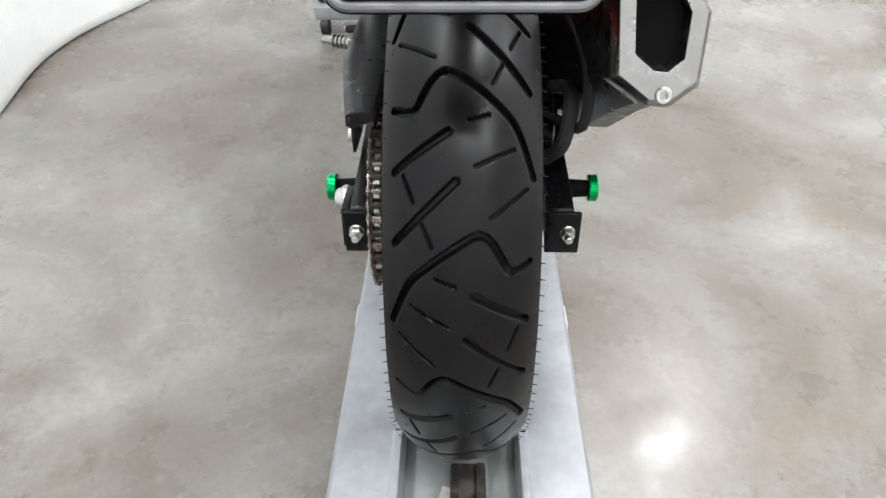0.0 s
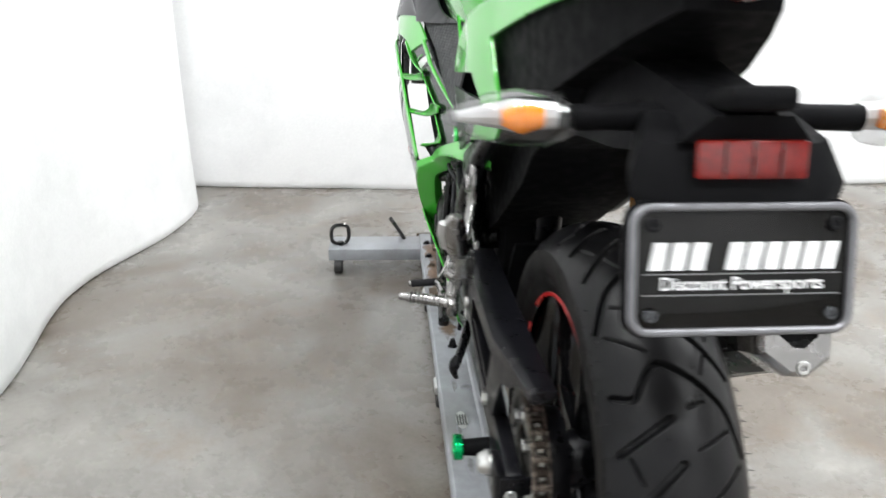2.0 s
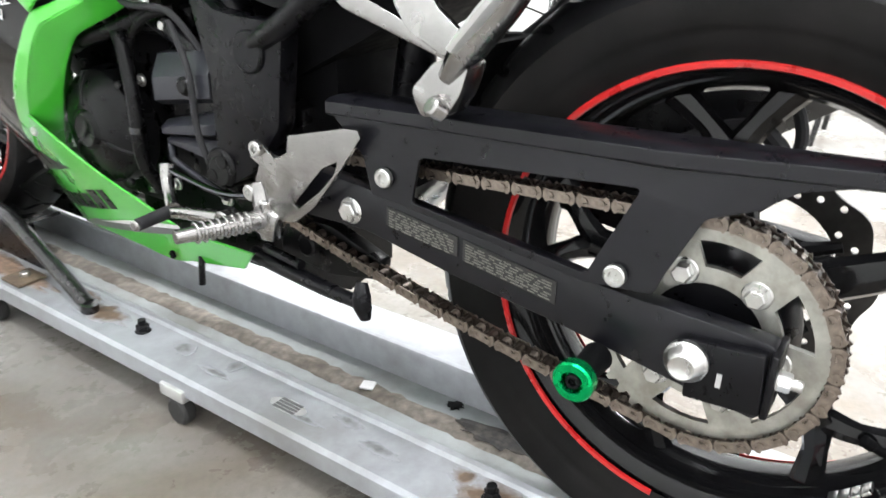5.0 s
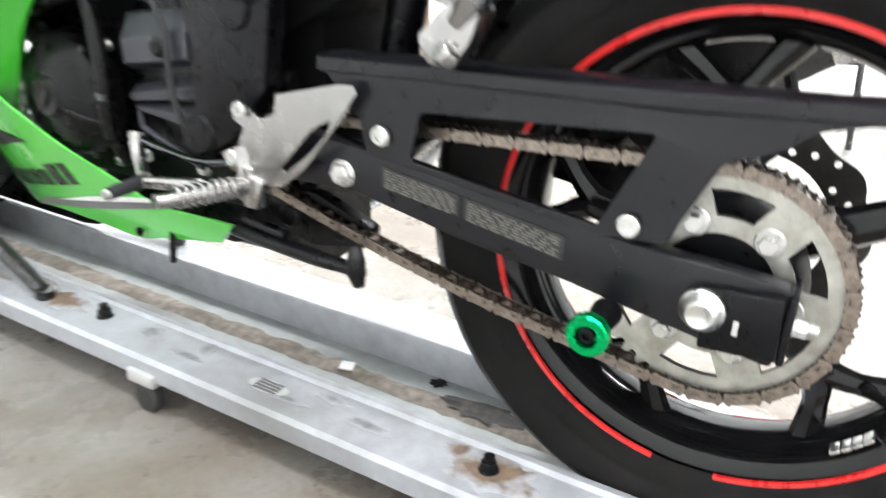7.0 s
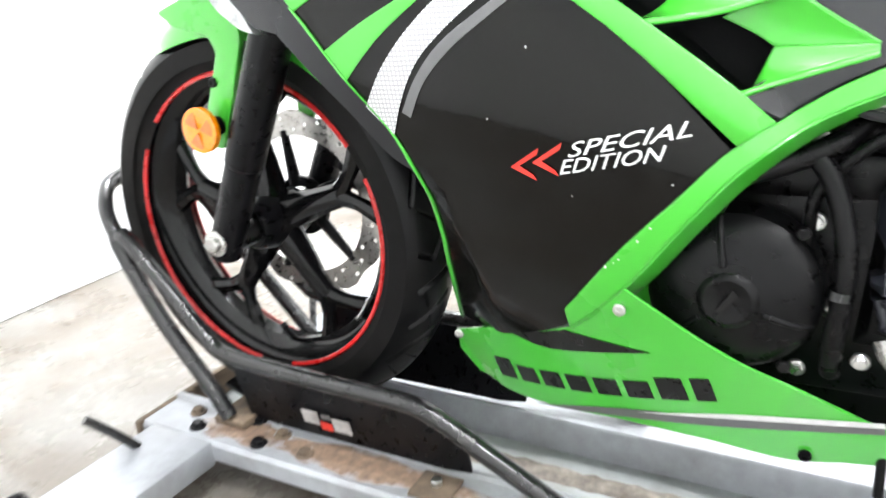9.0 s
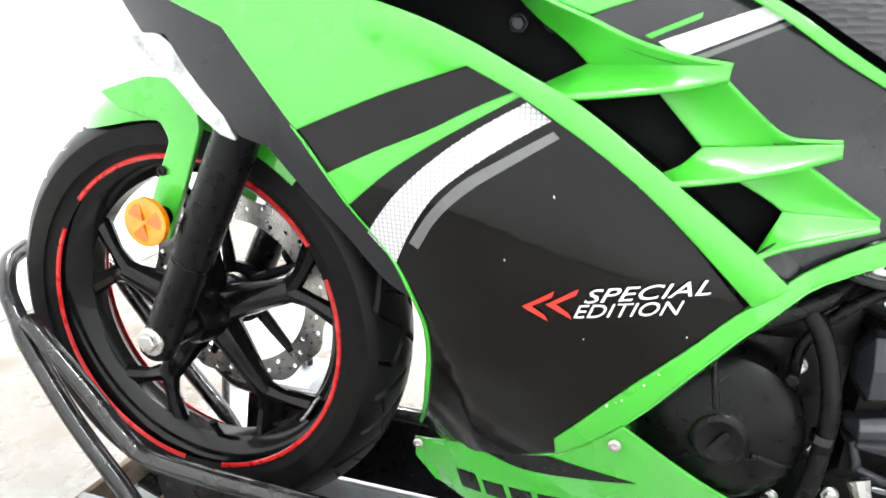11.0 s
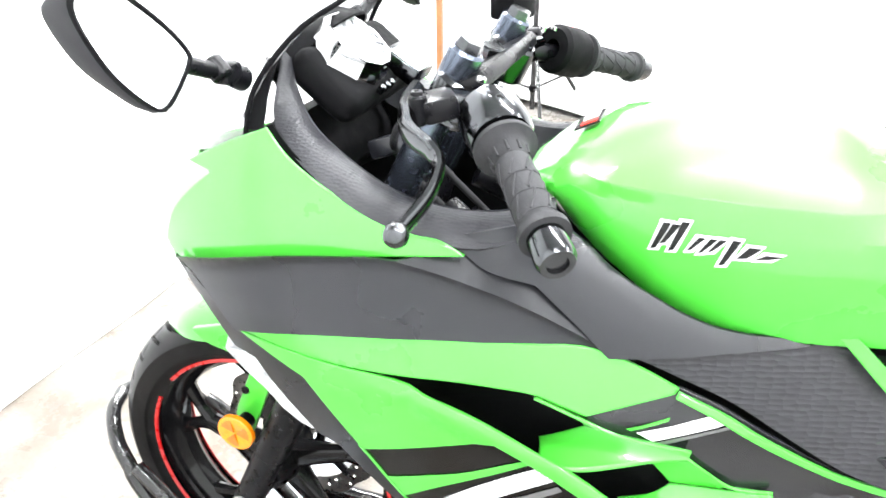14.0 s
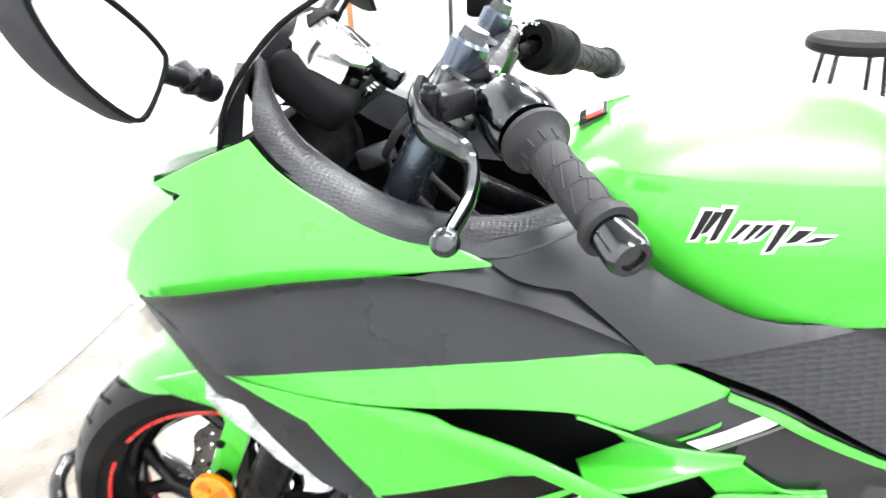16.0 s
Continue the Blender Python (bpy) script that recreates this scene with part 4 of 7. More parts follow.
peg = part("foot_peg", tube([(-0.148, 0.452, 0.358), (-0.195, 0.467, 0.360), (-0.245, 0.482, 0.361)], [0.010, 0.0105, 0.0075], 5, 14), ALLOY, bike, "ribbed alloy rider foot peg")
for k in range(8):
    part("peg_rib", rod((-0.170 - 0.0075 * k, 0.459 + 0.0023 * k, 0.3592 + 0.0002 * k), (-0.1735 - 0.0075 * k, 0.4601 + 0.0023 * k, 0.3593 + 0.0002 * k), 0.0118, bevel=0.001), ALLOY, peg)
part("peg_bracket", join(box(0.02, 0.035, 0.035, pose(-0.148, 0.452, 0.355, 20), 0.005), rod((-0.150, 0.452, 0.335), (-0.150, 0.452, 0.380), 0.009, bevel=0.002), tube([(-0.145, 0.465, 0.395), (-0.150, 0.458, 0.372), (-0.148, 0.452, 0.355)], 0.010, 4, 10)), ALLOY, peg)
lever = part("gear_lever", tube([(-0.150, 0.468, 0.352), (-0.154, 0.500, 0.346), (-0.160, 0.545, 0.343), (-0.164, 0.583, 0.339), (-0.170, 0.597, 0.338)], [0.0115, 0.0085, 0.0085, 0.0075, 0.0065], 6, 12), ALLOY, bike, "alloy gear lever")
part("lever_rubber", rod((-0.168, 0.598, 0.338), (-0.219, 0.587, 0.340), 0.0078, 0.0072, 16, 0.0015), GRIP, lever, "black rubber toe piece")
part("toe_cap", rod((-0.218, 0.5872, 0.340), (-0.224, 0.586, 0.3403), 0.0065, None, 14, 0.002), ALLOY, lever, "bright end of the toe piece")
part("lever_joint", join(rod((-0.146, 0.508, 0.346), (-0.168, 0.508, 0.346), 0.0125, None, 18, 0.002), capscrew((-0.166, 0.508, 0.346), (-1, 0, 0), 0.006, 0.005)), ALLOY, lever, "alloy joint of the gear lever")
part("linkage_rod", tube([(-0.140, 0.468, 0.378), (-0.14, 0.54, 0.366), (-0.135, 0.636, 0.374)], 0.0042, 4, 10), GUNMETAL, lever)
part("linkage_arm", tube([(-0.132, 0.640, 0.378), (-0.140, 0.634, 0.362), (-0.150, 0.618, 0.348), (-0.160, 0.602, 0.340)], [0.0105, 0.008, 0.0075, 0.008], 5, 10), ALLOY, lever)
stand = part("side_stand", tube([(-0.105, 0.530, 0.280), (-0.118, 0.470, 0.283), (-0.138, 0.385, 0.290), (-0.153, 0.322, 0.298)], [0.010, 0.0095, 0.0085, 0.007], 5, 12), BLACK_SATIN, bike, "folded black side stand")
part("stand_foot", tube([(-0.150, 0.321, 0.320), (-0.156, 0.317, 0.309), (-0.157, 0.315, 0.296), (-0.152, 0.316, 0.281)], [0.006, 0.0095, 0.0095, 0.006], 4, 12, flat=0.6), BLACK_SATIN, stand)
part("stand_bracket", join(plate(soft([(0.500, 0.335), (0.420, 0.338), (0.345, 0.312), (0.350, 0.290), (0.420, 0.276), (0.500, 0.285)]), -0.088, -0.070, bevel=0.003), rod((-0.08, 0.455, 0.305), (-0.094, 0.455, 0.305), 0.014, None, 18, 0.003), rod((-0.08, 0.385, 0.300), (-0.092, 0.385, 0.300), 0.010, None, 6, 0.001)), ENGINE, stand, "black stand bracket under the gearbox")
part("stand_tab", tube([(-0.108, 0.628, 0.256), (-0.111, 0.628, 0.240), (-0.114, 0.628, 0.212)], 0.0045, 4, 8), BLACK_SATIN, stand)
part("stand_spring", tube([(-0.112, 0.50, 0.298), (-0.126, 0.43, 0.300)], 0.006, 4, 10), BLACK_SATIN, stand)

BRACKET = [(0.300, 0.661), (0.252, 0.672), (0.245, 0.639), (0.247, 0.613), (0.236, 0.591), (0.206, 0.572), (0.222, 0.552), (0.262, 0.572), (0.281, 0.592), (0.298, 0.624)]
bracket = part("passenger_bracket", plate(soft([(0.272 + (y - 0.272) * 0.72, z) if z > 0.60 else (y, z) for y, z in BRACKET]), -0.143, -0.136, bevel=0.002), ALLOY, bike, "cast alloy passenger peg bracket")
for v in bracket.data.vertices:
    v.co.x -= 0.012 * max(0.0, min(1.0, (0.61 - v.co.z) / 0.04))
part("bracket_arm", plate(soft([(0.362, 0.596), (0.350, 0.606), (0.325, 0.594), (0.232, 0.560), (0.228, 0.546), (0.250, 0.553), (0.346, 0.582)]), -0.139, -0.132, [], bevel=0.002), ALLOY, bracket, "slim alloy strut of the peg bracket")
boss = part("bracket_boss", lathe([(0, 0), (0, 0.015), (0.003, 0.0145), (0.005, 0.011), (0.002, 0.0105), (0.002, 0)], 28), ALLOY, bracket)
boss.matrix_basis = Matrix.Translation((-0.146, 0.274, 0.638)) @ Matrix.Rotation(math.pi, 4, "Z")
part("bracket_bolt", capscrew((-0.148, 0.274, 0.638), (-1, 0, 0), 0.0085, 0.006), BLACK_SATIN, bracket)
ppeg = part("passenger_peg", tube([(-0.162, 0.212, 0.540), (-0.168, 0.190, 0.568), (-0.174, 0.160, 0.598), (-0.177, 0.140, 0.622), (-0.176, 0.128, 0.635)], [0.012, 0.0175, 0.0165, 0.014, 0.007], 6, 12, flat=0.75), ALLOY, bike, "folded alloy passenger foot peg")
part("peg_rubber", tube([(-0.182, 0.196, 0.566), (-0.188, 0.166, 0.596), (-0.190, 0.144, 0.620)], [0.009, 0.0115, 0.009], 4, 10, flat=0.5), PALE_METAL, ppeg, "ribbed pale face of the peg")
part("peg_hinge", join(plate(soft([(0.246, 0.527), (0.222, 0.553), (0.190, 0.554), (0.198, 0.528), (0.212, 0.508), (0.236, 0.506)]), -0.170, -0.142, bevel=0.004), rod((-0.168, 0.214, 0.512), (-0.180, 0.220, 0.520), 0.009, None, 16, 0.002)), ALLOY, ppeg, "cast alloy peg hinge")

# ---- frame and engine ----
PLATE = [(0.566, 0.595), (0.524, 0.567), (0.486, 0.563), (0.426, 0.561), (0.440, 0.455), (0.486, 0.399), (0.540, 0.367), (0.539, 0.501)]
frame_plate = part("pivot_plate", plate(soft(PLATE), -0.136, -0.112, bevel=0.004), BLACK_SATIN, bike, "satin black pivot plate of the frame")
part("pivot_cap", rod((-0.134, 0.474, 0.530), (-0.141, 0.474, 0.530), 0.022, seg=32, bevel=0.003), BLACK_SATIN, frame_plate, "round plastic pivot cap")
part("pivot_boss", rod((-0.125, 0.535, 0.392), (-0.142, 0.535, 0.392), 0.020, seg=24, bevel=0.004), ENGINE, frame_plate)
for s in (-1, 1):
    part("subframe_tube", tube([(s * 0.124, 0.50, 0.525), (s * 0.134, 0.435, 0.555), (s * 0.136, 0.36, 0.605), (s * 0.133, 0.29, 0.660), (s * 0.12, 0.20, 0.725), (s * 0.09, 0.0, 0.80)], 0.0125, 6, 14), BLACK_SATIN, bike, "black tubular subframe rail")

for s in (-1, 1):
    part("frame_rail", tube([(s * 0.06, 1.09, 0.90), (s * 0.10, 0.95, 0.82), (s * 0.095, 0.75, 0.70), (s * 0.095, 0.56, 0.60), (s * 0.11, 0.50, 0.50)], 0.017, 6, 14), BLACK_SATIN, bike, "black tubular main frame rail")
    part("frame_rail", tube([(s * 0.06, 1.10, 0.84), (s * 0.10, 0.90, 0.66), (s * 0.10, 0.70, 0.56), (s * 0.11, 0.54, 0.50)], 0.014, 6, 14), BLACK_SATIN, bike, "black tubular lower frame rail")
COVER = [(0.509, 0.629), (0.308, 0.703), (0.248, 0.696), (0.294, 0.660), (0.384, 0.577), (0.441, 0.574), (0.527, 0.592)]
part("side_cover", plate(soft(COVER), -0.128, -0.118, bevel=0.002), BLACK_SATIN, bike, "satin black cover below the seat")
SEAT_SIDE = [(0.659, 0.729), (0.587, 0.712), (0.488, 0.639), (0.390, 0.674), (0.294, 0.703), (0.300, 0.723), (0.191, 0.770)]
part("seat_side_cover", plate(SEAT_SIDE, -0.138, -0.130, bevel=0.002), GREY_SATIN, bike, "satin grey cover between tank and tail")
part("cover_stripe", plate([(0.346, 0.708), (0.321, 0.717), (0.272, 0.746), (0.304, 0.742)], -0.1395, -0.1385), WHITE_DECAL, bike, "white stripe on the seat cover")
part("cover_screw", capscrew((-0.138, *[(0.464, 0.673)][0]), (-1, 0, 0), 0.006, 0.004), STEEL, bike)
engine = part("engine", box(0.17, 0.36, 0.2, pose(0, 0.66, 0.39), 0.02), ENGINE, bike, "black twin-cylinder engine")
part("cylinder", box(0.17, 0.14, 0.26, pose(0, 0.84, 0.56, 25), 0.015), ENGINE, engine)
part("gearbox", box(0.18, 0.16, 0.14, pose(0, 0.53, 0.40), 0.02), ENGINE, engine)
part("oil_pan", box(0.14, 0.26, 0.08, pose(0, 0.68, 0.27), 0.02), ENGINE, engine)
cover = part("generator_cover", lathe([(0, 0), (0.004, 0.02), (0.002, 0.024), (-0.001, 0.026), (-0.006, 0.050), (-0.014, 0.066), (-0.022, 0.073), (-0.05, 0.076), (-0.05, 0)], 48), ENGINE, engine, "domed black generator cover")
cover.matrix_basis = Matrix.Translation((-0.157, 0.761, 0.407)) @ Matrix.Rotation(math.pi, 4, "Z")
part("cover_slot", box(0.001, 0.006, 0.024, pose(-0.1615, 0.761, 0.407, 35)), BLACK_DECAL, engine)
for k in range(3):
    a = radians(80 + 120 * k)
    part("cover_rib", tube([(-0.155, 0.761 + 0.03 * math.cos(a), 0.407 + 0.03 * math.sin(a)), (-0.148, 0.761 + 0.055 * math.cos(a), 0.407 + 0.055 * math.sin(a)), (-0.137, 0.761 + 0.07 * math.cos(a), 0.407 + 0.07 * math.sin(a))], 0.0035, 4, 8), ENGINE, engine)
for k in range(7):
    a = radians(30 + 51 * k)
    part("case_bolt", hexbolt((-0.135, 0.761 + 0.080 * math.cos(a), 0.407 + 0.080 * math.sin(a)), (-1, 0, 0), 0.006, 0.006), STEEL if k % 3 == 0 else ENGINE, engine)
def rib(name, low, label, deep, x=-0.112):
    """A raised bar with a sloping top and a flat face; low: (y, z0, z1) at its front and its rear end."""
    (ya, a0, a1), (yb, b0, b1) = low
    def ring(y, z0, z1, d):
        h = z1 - z0
        return [(x + 0.012, y, z0), (x - d * 0.55, y, z0 + 0.06 * h), (x - d, y, z0 + 0.16 * h), (x - d, y, z0 + 0.56 * h), (x - d * 0.45, y, z0 + 0.96 * h), (x + 0.012, y, z1)]
    return part(name, loft([ring(ya + 0.006, a0 + 0.3 * (a1 - a0), a0 + 0.7 * (a1 - a0), deep * 0.25), ring(ya - 0.004, a0, a1, deep), ring(yb, b0, b1, deep)]), ENGINE_GREY, engine, label, 25)


part("front_sprocket_cover", loft([[(-0.085, 0.662, 0.350), (-0.085, 0.540, 0.345), (-0.085, 0.535, 0.53), (-0.085, 0.650, 0.525)], [(-0.108, 0.652, 0.372), (-0.108, 0.546, 0.355), (-0.108, 0.540, 0.522), (-0.108, 0.642, 0.512)]]), ENGINE, engine, "black sprocket cover behind the ribs")
rib("cover_block", ((0.650, 0.446, 0.512), (0.545, 0.462, 0.526)), "faceted blue-grey upper block of the sprocket cover", 0.022)
rib("cover_fin", ((0.650, 0.412, 0.432), (0.545, 0.424, 0.457)), "raised blue-grey rib", 0.018)
rib("cover_fin", ((0.648, 0.402, 0.412), (0.545, 0.388, 0.422)), "raised blue-grey rib", 0.013)
part("cover_edge", tube([(-0.118, 0.648, 0.408), (-0.122, 0.642, 0.390), (-0.122, 0.634, 0.380), (-0.122, 0.550, 0.352)], 0.0042, 5, 8), ENGINE_GREY, engine, "blue-grey lower edge of the sprocket cover")
part("cover_plug", rod((-0.130, 0.588, 0.480), (-0.139, 0.588, 0.480), 0.012, 0.010, seg=24, bevel=0.003), ENGINE, engine)
part("case_boss", join(rod((-0.10, 0.536, 0.395), (-0.140, 0.536, 0.395), 0.026, 0.024, 28, 0.003), rod((-0.138, 0.528, 0.405), (-0.143, 0.528, 0.405), 0.008), rod((-0.138, 0.546, 0.386), (-0.143, 0.546, 0.386), 0.008)), ENGINE, engine, "black casting boss with sunk bolts")
part("water_hose", tube([(-0.12, 0.678, 0.335), (-0.140, 0.678, 0.38), (-0.142, 0.675, 0.45), (-0.135, 0.695, 0.52), (-0.12, 0.74, 0.55)], 0.0085, 6, 14), ENGINE, engine, "black rubber coolant hose")
part("water_hose", tube([(-0.12, 0.82, 0.50), (-0.145, 0.76, 0.515), (-0.13, 0.70, 0.535), (-0.10, 0.66, 0.56)], 0.0095, 6, 14), ENGINE, engine, "black rubber coolant hose")
part("hose_clamp", rod((-0.142, 0.677, 0.415), (-0.142, 0.676, 0.423), 0.0105), GUNMETAL, engine)
for y, z in ((0.700, 0.470), (0.655, 0.345), (0.560, 0.345), (0.550, 0.525), (0.640, 0.540), (0.705, 0.330)):
    part("case_bolt", hexbolt((-0.112, y, z), (-1, 0, 0), 0.006, 0.006, 0.008), STEEL, engine)
part("breather_hose", tube([(-0.11, 0.62, 0.56), (-0.128, 0.66, 0.545), (-0.125, 0.70, 0.50), (-0.12, 0.705, 0.44)], 0.0055, 6, 10), ENGINE, engine)
part("breather_hose", tube([(-0.11, 0.60, 0.60), (-0.13, 0.63, 0.575), (-0.13, 0.68, 0.585), (-0.12, 0.74, 0.565)], 0.007, 6, 10), ENGINE, engine)
part("pipe_union", join(rod((-0.125, 0.635, 0.565), (-0.125, 0.665, 0.572), 0.010, None, 16, 0.002), rod((-0.125, 0.665, 0.572), (-0.125, 0.675, 0.574), 0.013, None, 6)), STEEL, engine, "bright pipe union under the air box")
part("throttle_body", join(rod((-0.10, 0.66, 0.62), (0.10, 0.66, 0.62), 0.026), box(0.12, 0.09, 0.08, pose(0, 0.62, 0.65), 0.015)), ENGINE, engine)
part("fuel_rail", tube([(-0.125, 0.69, 0.60), (-0.13, 0.64, 0.59), (-0.12, 0.58, 0.60)], 0.006, 5, 10), STEEL, engine)
part("cable", tube([(-0.12, 0.74, 0.60), (-0.14, 0.67, 0.565), (-0.135, 0.60, 0.56), (-0.12, 0.57, 0.52)], 0.004, 6, 8), GRIP, engine)
part("cable", tube([(-0.135, 0.60, 0.55), (-0.14, 0.57, 0.50), (-0.14, 0.565, 0.43), (-0.13, 0.55, 0.37)], 0.004, 6, 8), GRIP, engine)
part("wiring_tray", box(0.15, 0.22, 0.12, pose(0, 0.60, 0.605), 0.02), BLACK_PLASTIC, bike, "black wiring tray over the gearbox")
part("crankcase_top", join(box(0.16, 0.20, 0.05, pose(0, 0.66, 0.497), 0.008), box(0.16, 0.055, 0.08, pose(0, 0.588, 0.53), 0.010), box(0.15, 0.08, 0.09, pose(0, 0.755, 0.54), 0.012), rod((-0.07, 0.640, 0.515), (-0.075, 0.640, 0.560), 0.014, 0.011, 14, 0.002), rod((-0.03, 0.675, 0.515), (-0.03, 0.675, 0.560), 0.012, 0.012, 14, 0.002)), ENGINE, engine, "black upper crankcase with breather unions")
part("exhaust_chamber", loft([[(x, 0.62, z) for x, z in ((-0.05, 0.30), (-0.05, 0.23), (0.0, 0.20), (0.07, 0.21), (0.07, 0.31))], [(x, 0.47, z) for x, z in ((-0.06, 0.315), (-0.06, 0.24), (0.0, 0.205), (0.09, 0.22), (0.09, 0.33))]]), ENGINE, bike, "black exhaust chamber under the gearbox")
part("radiator", box(0.26, 0.05, 0.30, pose(0, 1.02, 0.60, -20), 0.01), BLACK_PLASTIC, bike, "black radiator behind the fairing")
part("air_box", box(0.17, 0.34, 0.16, pose(0, 0.58, 0.74), 0.03), BLACK_PLASTIC, bike, "black air box under the tank")
part("battery_tray", loft([[(-0.085, y, a), (-0.085, y, c), (0.085, y, c), (0.085, y, a)] for y, a, c in ((0.46, 0.50, 0.76), (0.36, 0.55, 0.78), (0.26, 0.61, 0.80), (0.17, 0.665, 0.82), (0.11, 0.72, 0.84), (-0.02, 0.785, 0.87))]), BLACK_PLASTIC, bike, "black plastic tray under the seat")
part("pivot_casting", box(0.13, 0.10, 0.30, pose(0, 0.47, 0.53), 0.02), BLACK_PLASTIC, bike, "black casting round the swingarm pivot")
part("inner_fender", thicken(loft([[(x, 0.335 * math.cos(a), 0.345 + 0.335 * math.sin(a) - 2.5 * x * x) for x in (-0.075, -0.04, 0, 0.04, 0.075)] for a in [radians(d) for d in range(14, 44, 5)]], False), 0.003), BLACK_PLASTIC, bike, "black inner rear mudguard", 50)
part("rear_shock", rod((0, 0.38, 0.42), (0, 0.34, 0.66), 0.022), BLACK_SATIN, bike, "rear shock absorber")
part("exhaust_header", tube([(0.04, 1.0, 0.52), (0.05, 1.03, 0.36), (0.05, 0.95, 0.24), (0.08, 0.70, 0.22), (0.12, 0.50, 0.26), (0.15, 0.38, 0.38)], 0.022, 6, 14), STEEL, bike, "steel exhaust header pipe")
part("exhaust_header", tube([(-0.04, 1.0, 0.52), (-0.03, 1.03, 0.36), (-0.01, 0.95, 0.24), (0.05, 0.72, 0.22)], 0.020, 6, 14), STEEL, bike, "steel exhaust header pipe")


def ring_at(y, cx, cz, sx, sz, tilt=0.0):
    hexa = [(-0.92, 0.70), (0.10, 1.0), (0.42, 0.92), (1.0, 0.25), (0.90, -0.72), (0.35, -1.0), (-0.10, -0.98), (-0.80, -0.62)]
    corners = soft(hexa, 5)
    sm = [Vector((a, 0, b)) for a, b in corners]
    return [(cx + sx * p.x, y + tilt * sz * p.z, cz + sz * p.z) for p in sm]


muffler = part("muffler", loft([ring_at(0.38, 0.150, 0.385, 0.030, 0.03), ring_at(0.335, 0.156, 0.392, 0.066, 0.088), ring_at(0.23, 0.162, 0.432, 0.070, 0.104), ring_at(0.12, 0.168, 0.478, 0.066, 0.098), ring_at(0.02, 0.178, 0.535, 0.056, 0.074, 0.2), ring_at(-0.02, 0.186, 0.560, 0.050, 0.068, 0.33)]), BLACK_SATIN, bike, "satin black exhaust silencer")
part("muffler_band", loft([ring_at(-0.015, 0.186, 0.558, 0.0505, 0.0685, 0.33), ring_at(-0.052, 0.187, 0.574, 0.049, 0.068, 0.33)], True, False), ALLOY, muffler)
part("muffler_cap", loft([ring_at(-0.048, 0.187, 0.572, 0.0505, 0.0695, 0.33), ring_at(-0.062, 0.187, 0.578, 0.0490, 0.0680, 0.33), ring_at(-0.068, 0.187, 0.580, 0.044, 0.062, 0.33), ring_at(-0.066, 0.188, 0.586, 0.028, 0.042, 0.33), ring_at(-0.045, 0.188, 0.582, 0.025, 0.038, 0.33)], True, False), ALLOY, muffler, "brushed alloy end cap with a hexagonal outlet")
# closed black block that fills the outlet
part("muffler_outlet", loft([ring_at(-0.050, 0.188, 0.582, 0.0255, 0.0385, 0.33), ring_at(-0.02, 0.188, 0.575, 0.0255, 0.0385, 0.33)]), BLACK_PLASTIC, muffler, "black plug inside the outlet")
for dz in (-0.052, 0.050):
    part("cap_bolt", capscrew((0.196, -0.066 + 0.33 * dz, 0.574 + dz), (0, -1, 0.3), 0.0085, 0.006), STEEL, muffler)
caliper = part("rear_caliper", join(box(0.05, 0.09, 0.05, pose(0.088, 0.085, 0.415, 30), 0.01), rod((0.07, 0.11, 0.425), (0.115, 0.11, 0.425), 0.016)), BLACK_SATIN, bike, "black rear brake caliper")
part("brake_hose", tube([(0.10, 0.06, 0.43), (0.135, -0.01, 0.45), (0.135, 0.02, 0.52), (0.11, 0.12, 0.56)], 0.0065, 6, 10), GRIP, caliper)
part("wire_loom", tube([(0.10, 0.15, 0.42), (0.125, 0.04, 0.47), (0.115, -0.01, 0.43), (0.10, 0.02, 0.39)], 0.009, 6, 10), GRIP, caliper)
res = part("brake_reservoir", rod((0.10, 0.215, 0.598), (0.10, 0.215, 0.636), 0.0155, 0.0165, 28), FLUID, bike, "translucent reservoir with amber brake fluid")
part("reservoir_cap", rod((0.10, 0.215, 0.633), (0.10, 0.215, 0.651), 0.0195, seg=28, bevel=0.003), BLACK_PLASTIC, res, "black screw cap")
part("reservoir_hose", tube([(0.10, 0.22, 0.600), (0.10, 0.26, 0.56), (0.11, 0.34, 0.50)], 0.006, 5, 10), GRIP, res)
rpeg = part("brake_peg_bracket", tube([(0.125, 0.30, 0.62), (0.14, 0.25, 0.57), (0.15, 0.22, 0.54)], [0.018, 0.014, 0.014], 4, 10, flat=0.6), BLACK_SATIN, bike, "passenger peg bracket on the far flank")
part("passenger_peg", tube([(0.16, 0.205, 0.545), (0.178, 0.15, 0.615), (0.182, 0.13, 0.635)], [0.012, 0.013, 0.008], 4, 10), GRIP, rpeg, "folded peg with ribbed rubber")

# ---- fairing ----
def ease(outline, per=4, corner=26):
    """Turns the gentle bends of a closed outline into curves; sharp corners stay."""
    pts = [Vector(p) for p in outline]
    n = len(pts)
    ways = []
    for i in range(n):
        a, b = (pts[i] - pts[i - 1]), (pts[(i + 1) % n] - pts[i])
        sharp = min(a.length, b.length) < 1e-5 or a.angle(b) > radians(corner)
        ways.append(None if sharp else (a.normalized() + b.normalized()).normalized())
    out = []
    for i in range(n):
        p, q = pts[i], pts[(i + 1) % n]
        out.append(tuple(p))
        long = (q - p).length
        m0, m1 = ways[i], ways[(i + 1) % n]
        if long < 0.008 or (m0 is None and m1 is None):
            continue
        straight = (q - p).normalized()
        m0, m1 = (m0 or straight) * long, (m1 or straight) * long
        for k in range(1, per):
            t = k / per
            out.append(tuple((2 * t ** 3 - 3 * t * t + 1) * p + (t ** 3 - 2 * t * t + t) * m0 + (3 * t * t - 2 * t ** 3) * q + (t ** 3 - t * t) * m1))
    return out


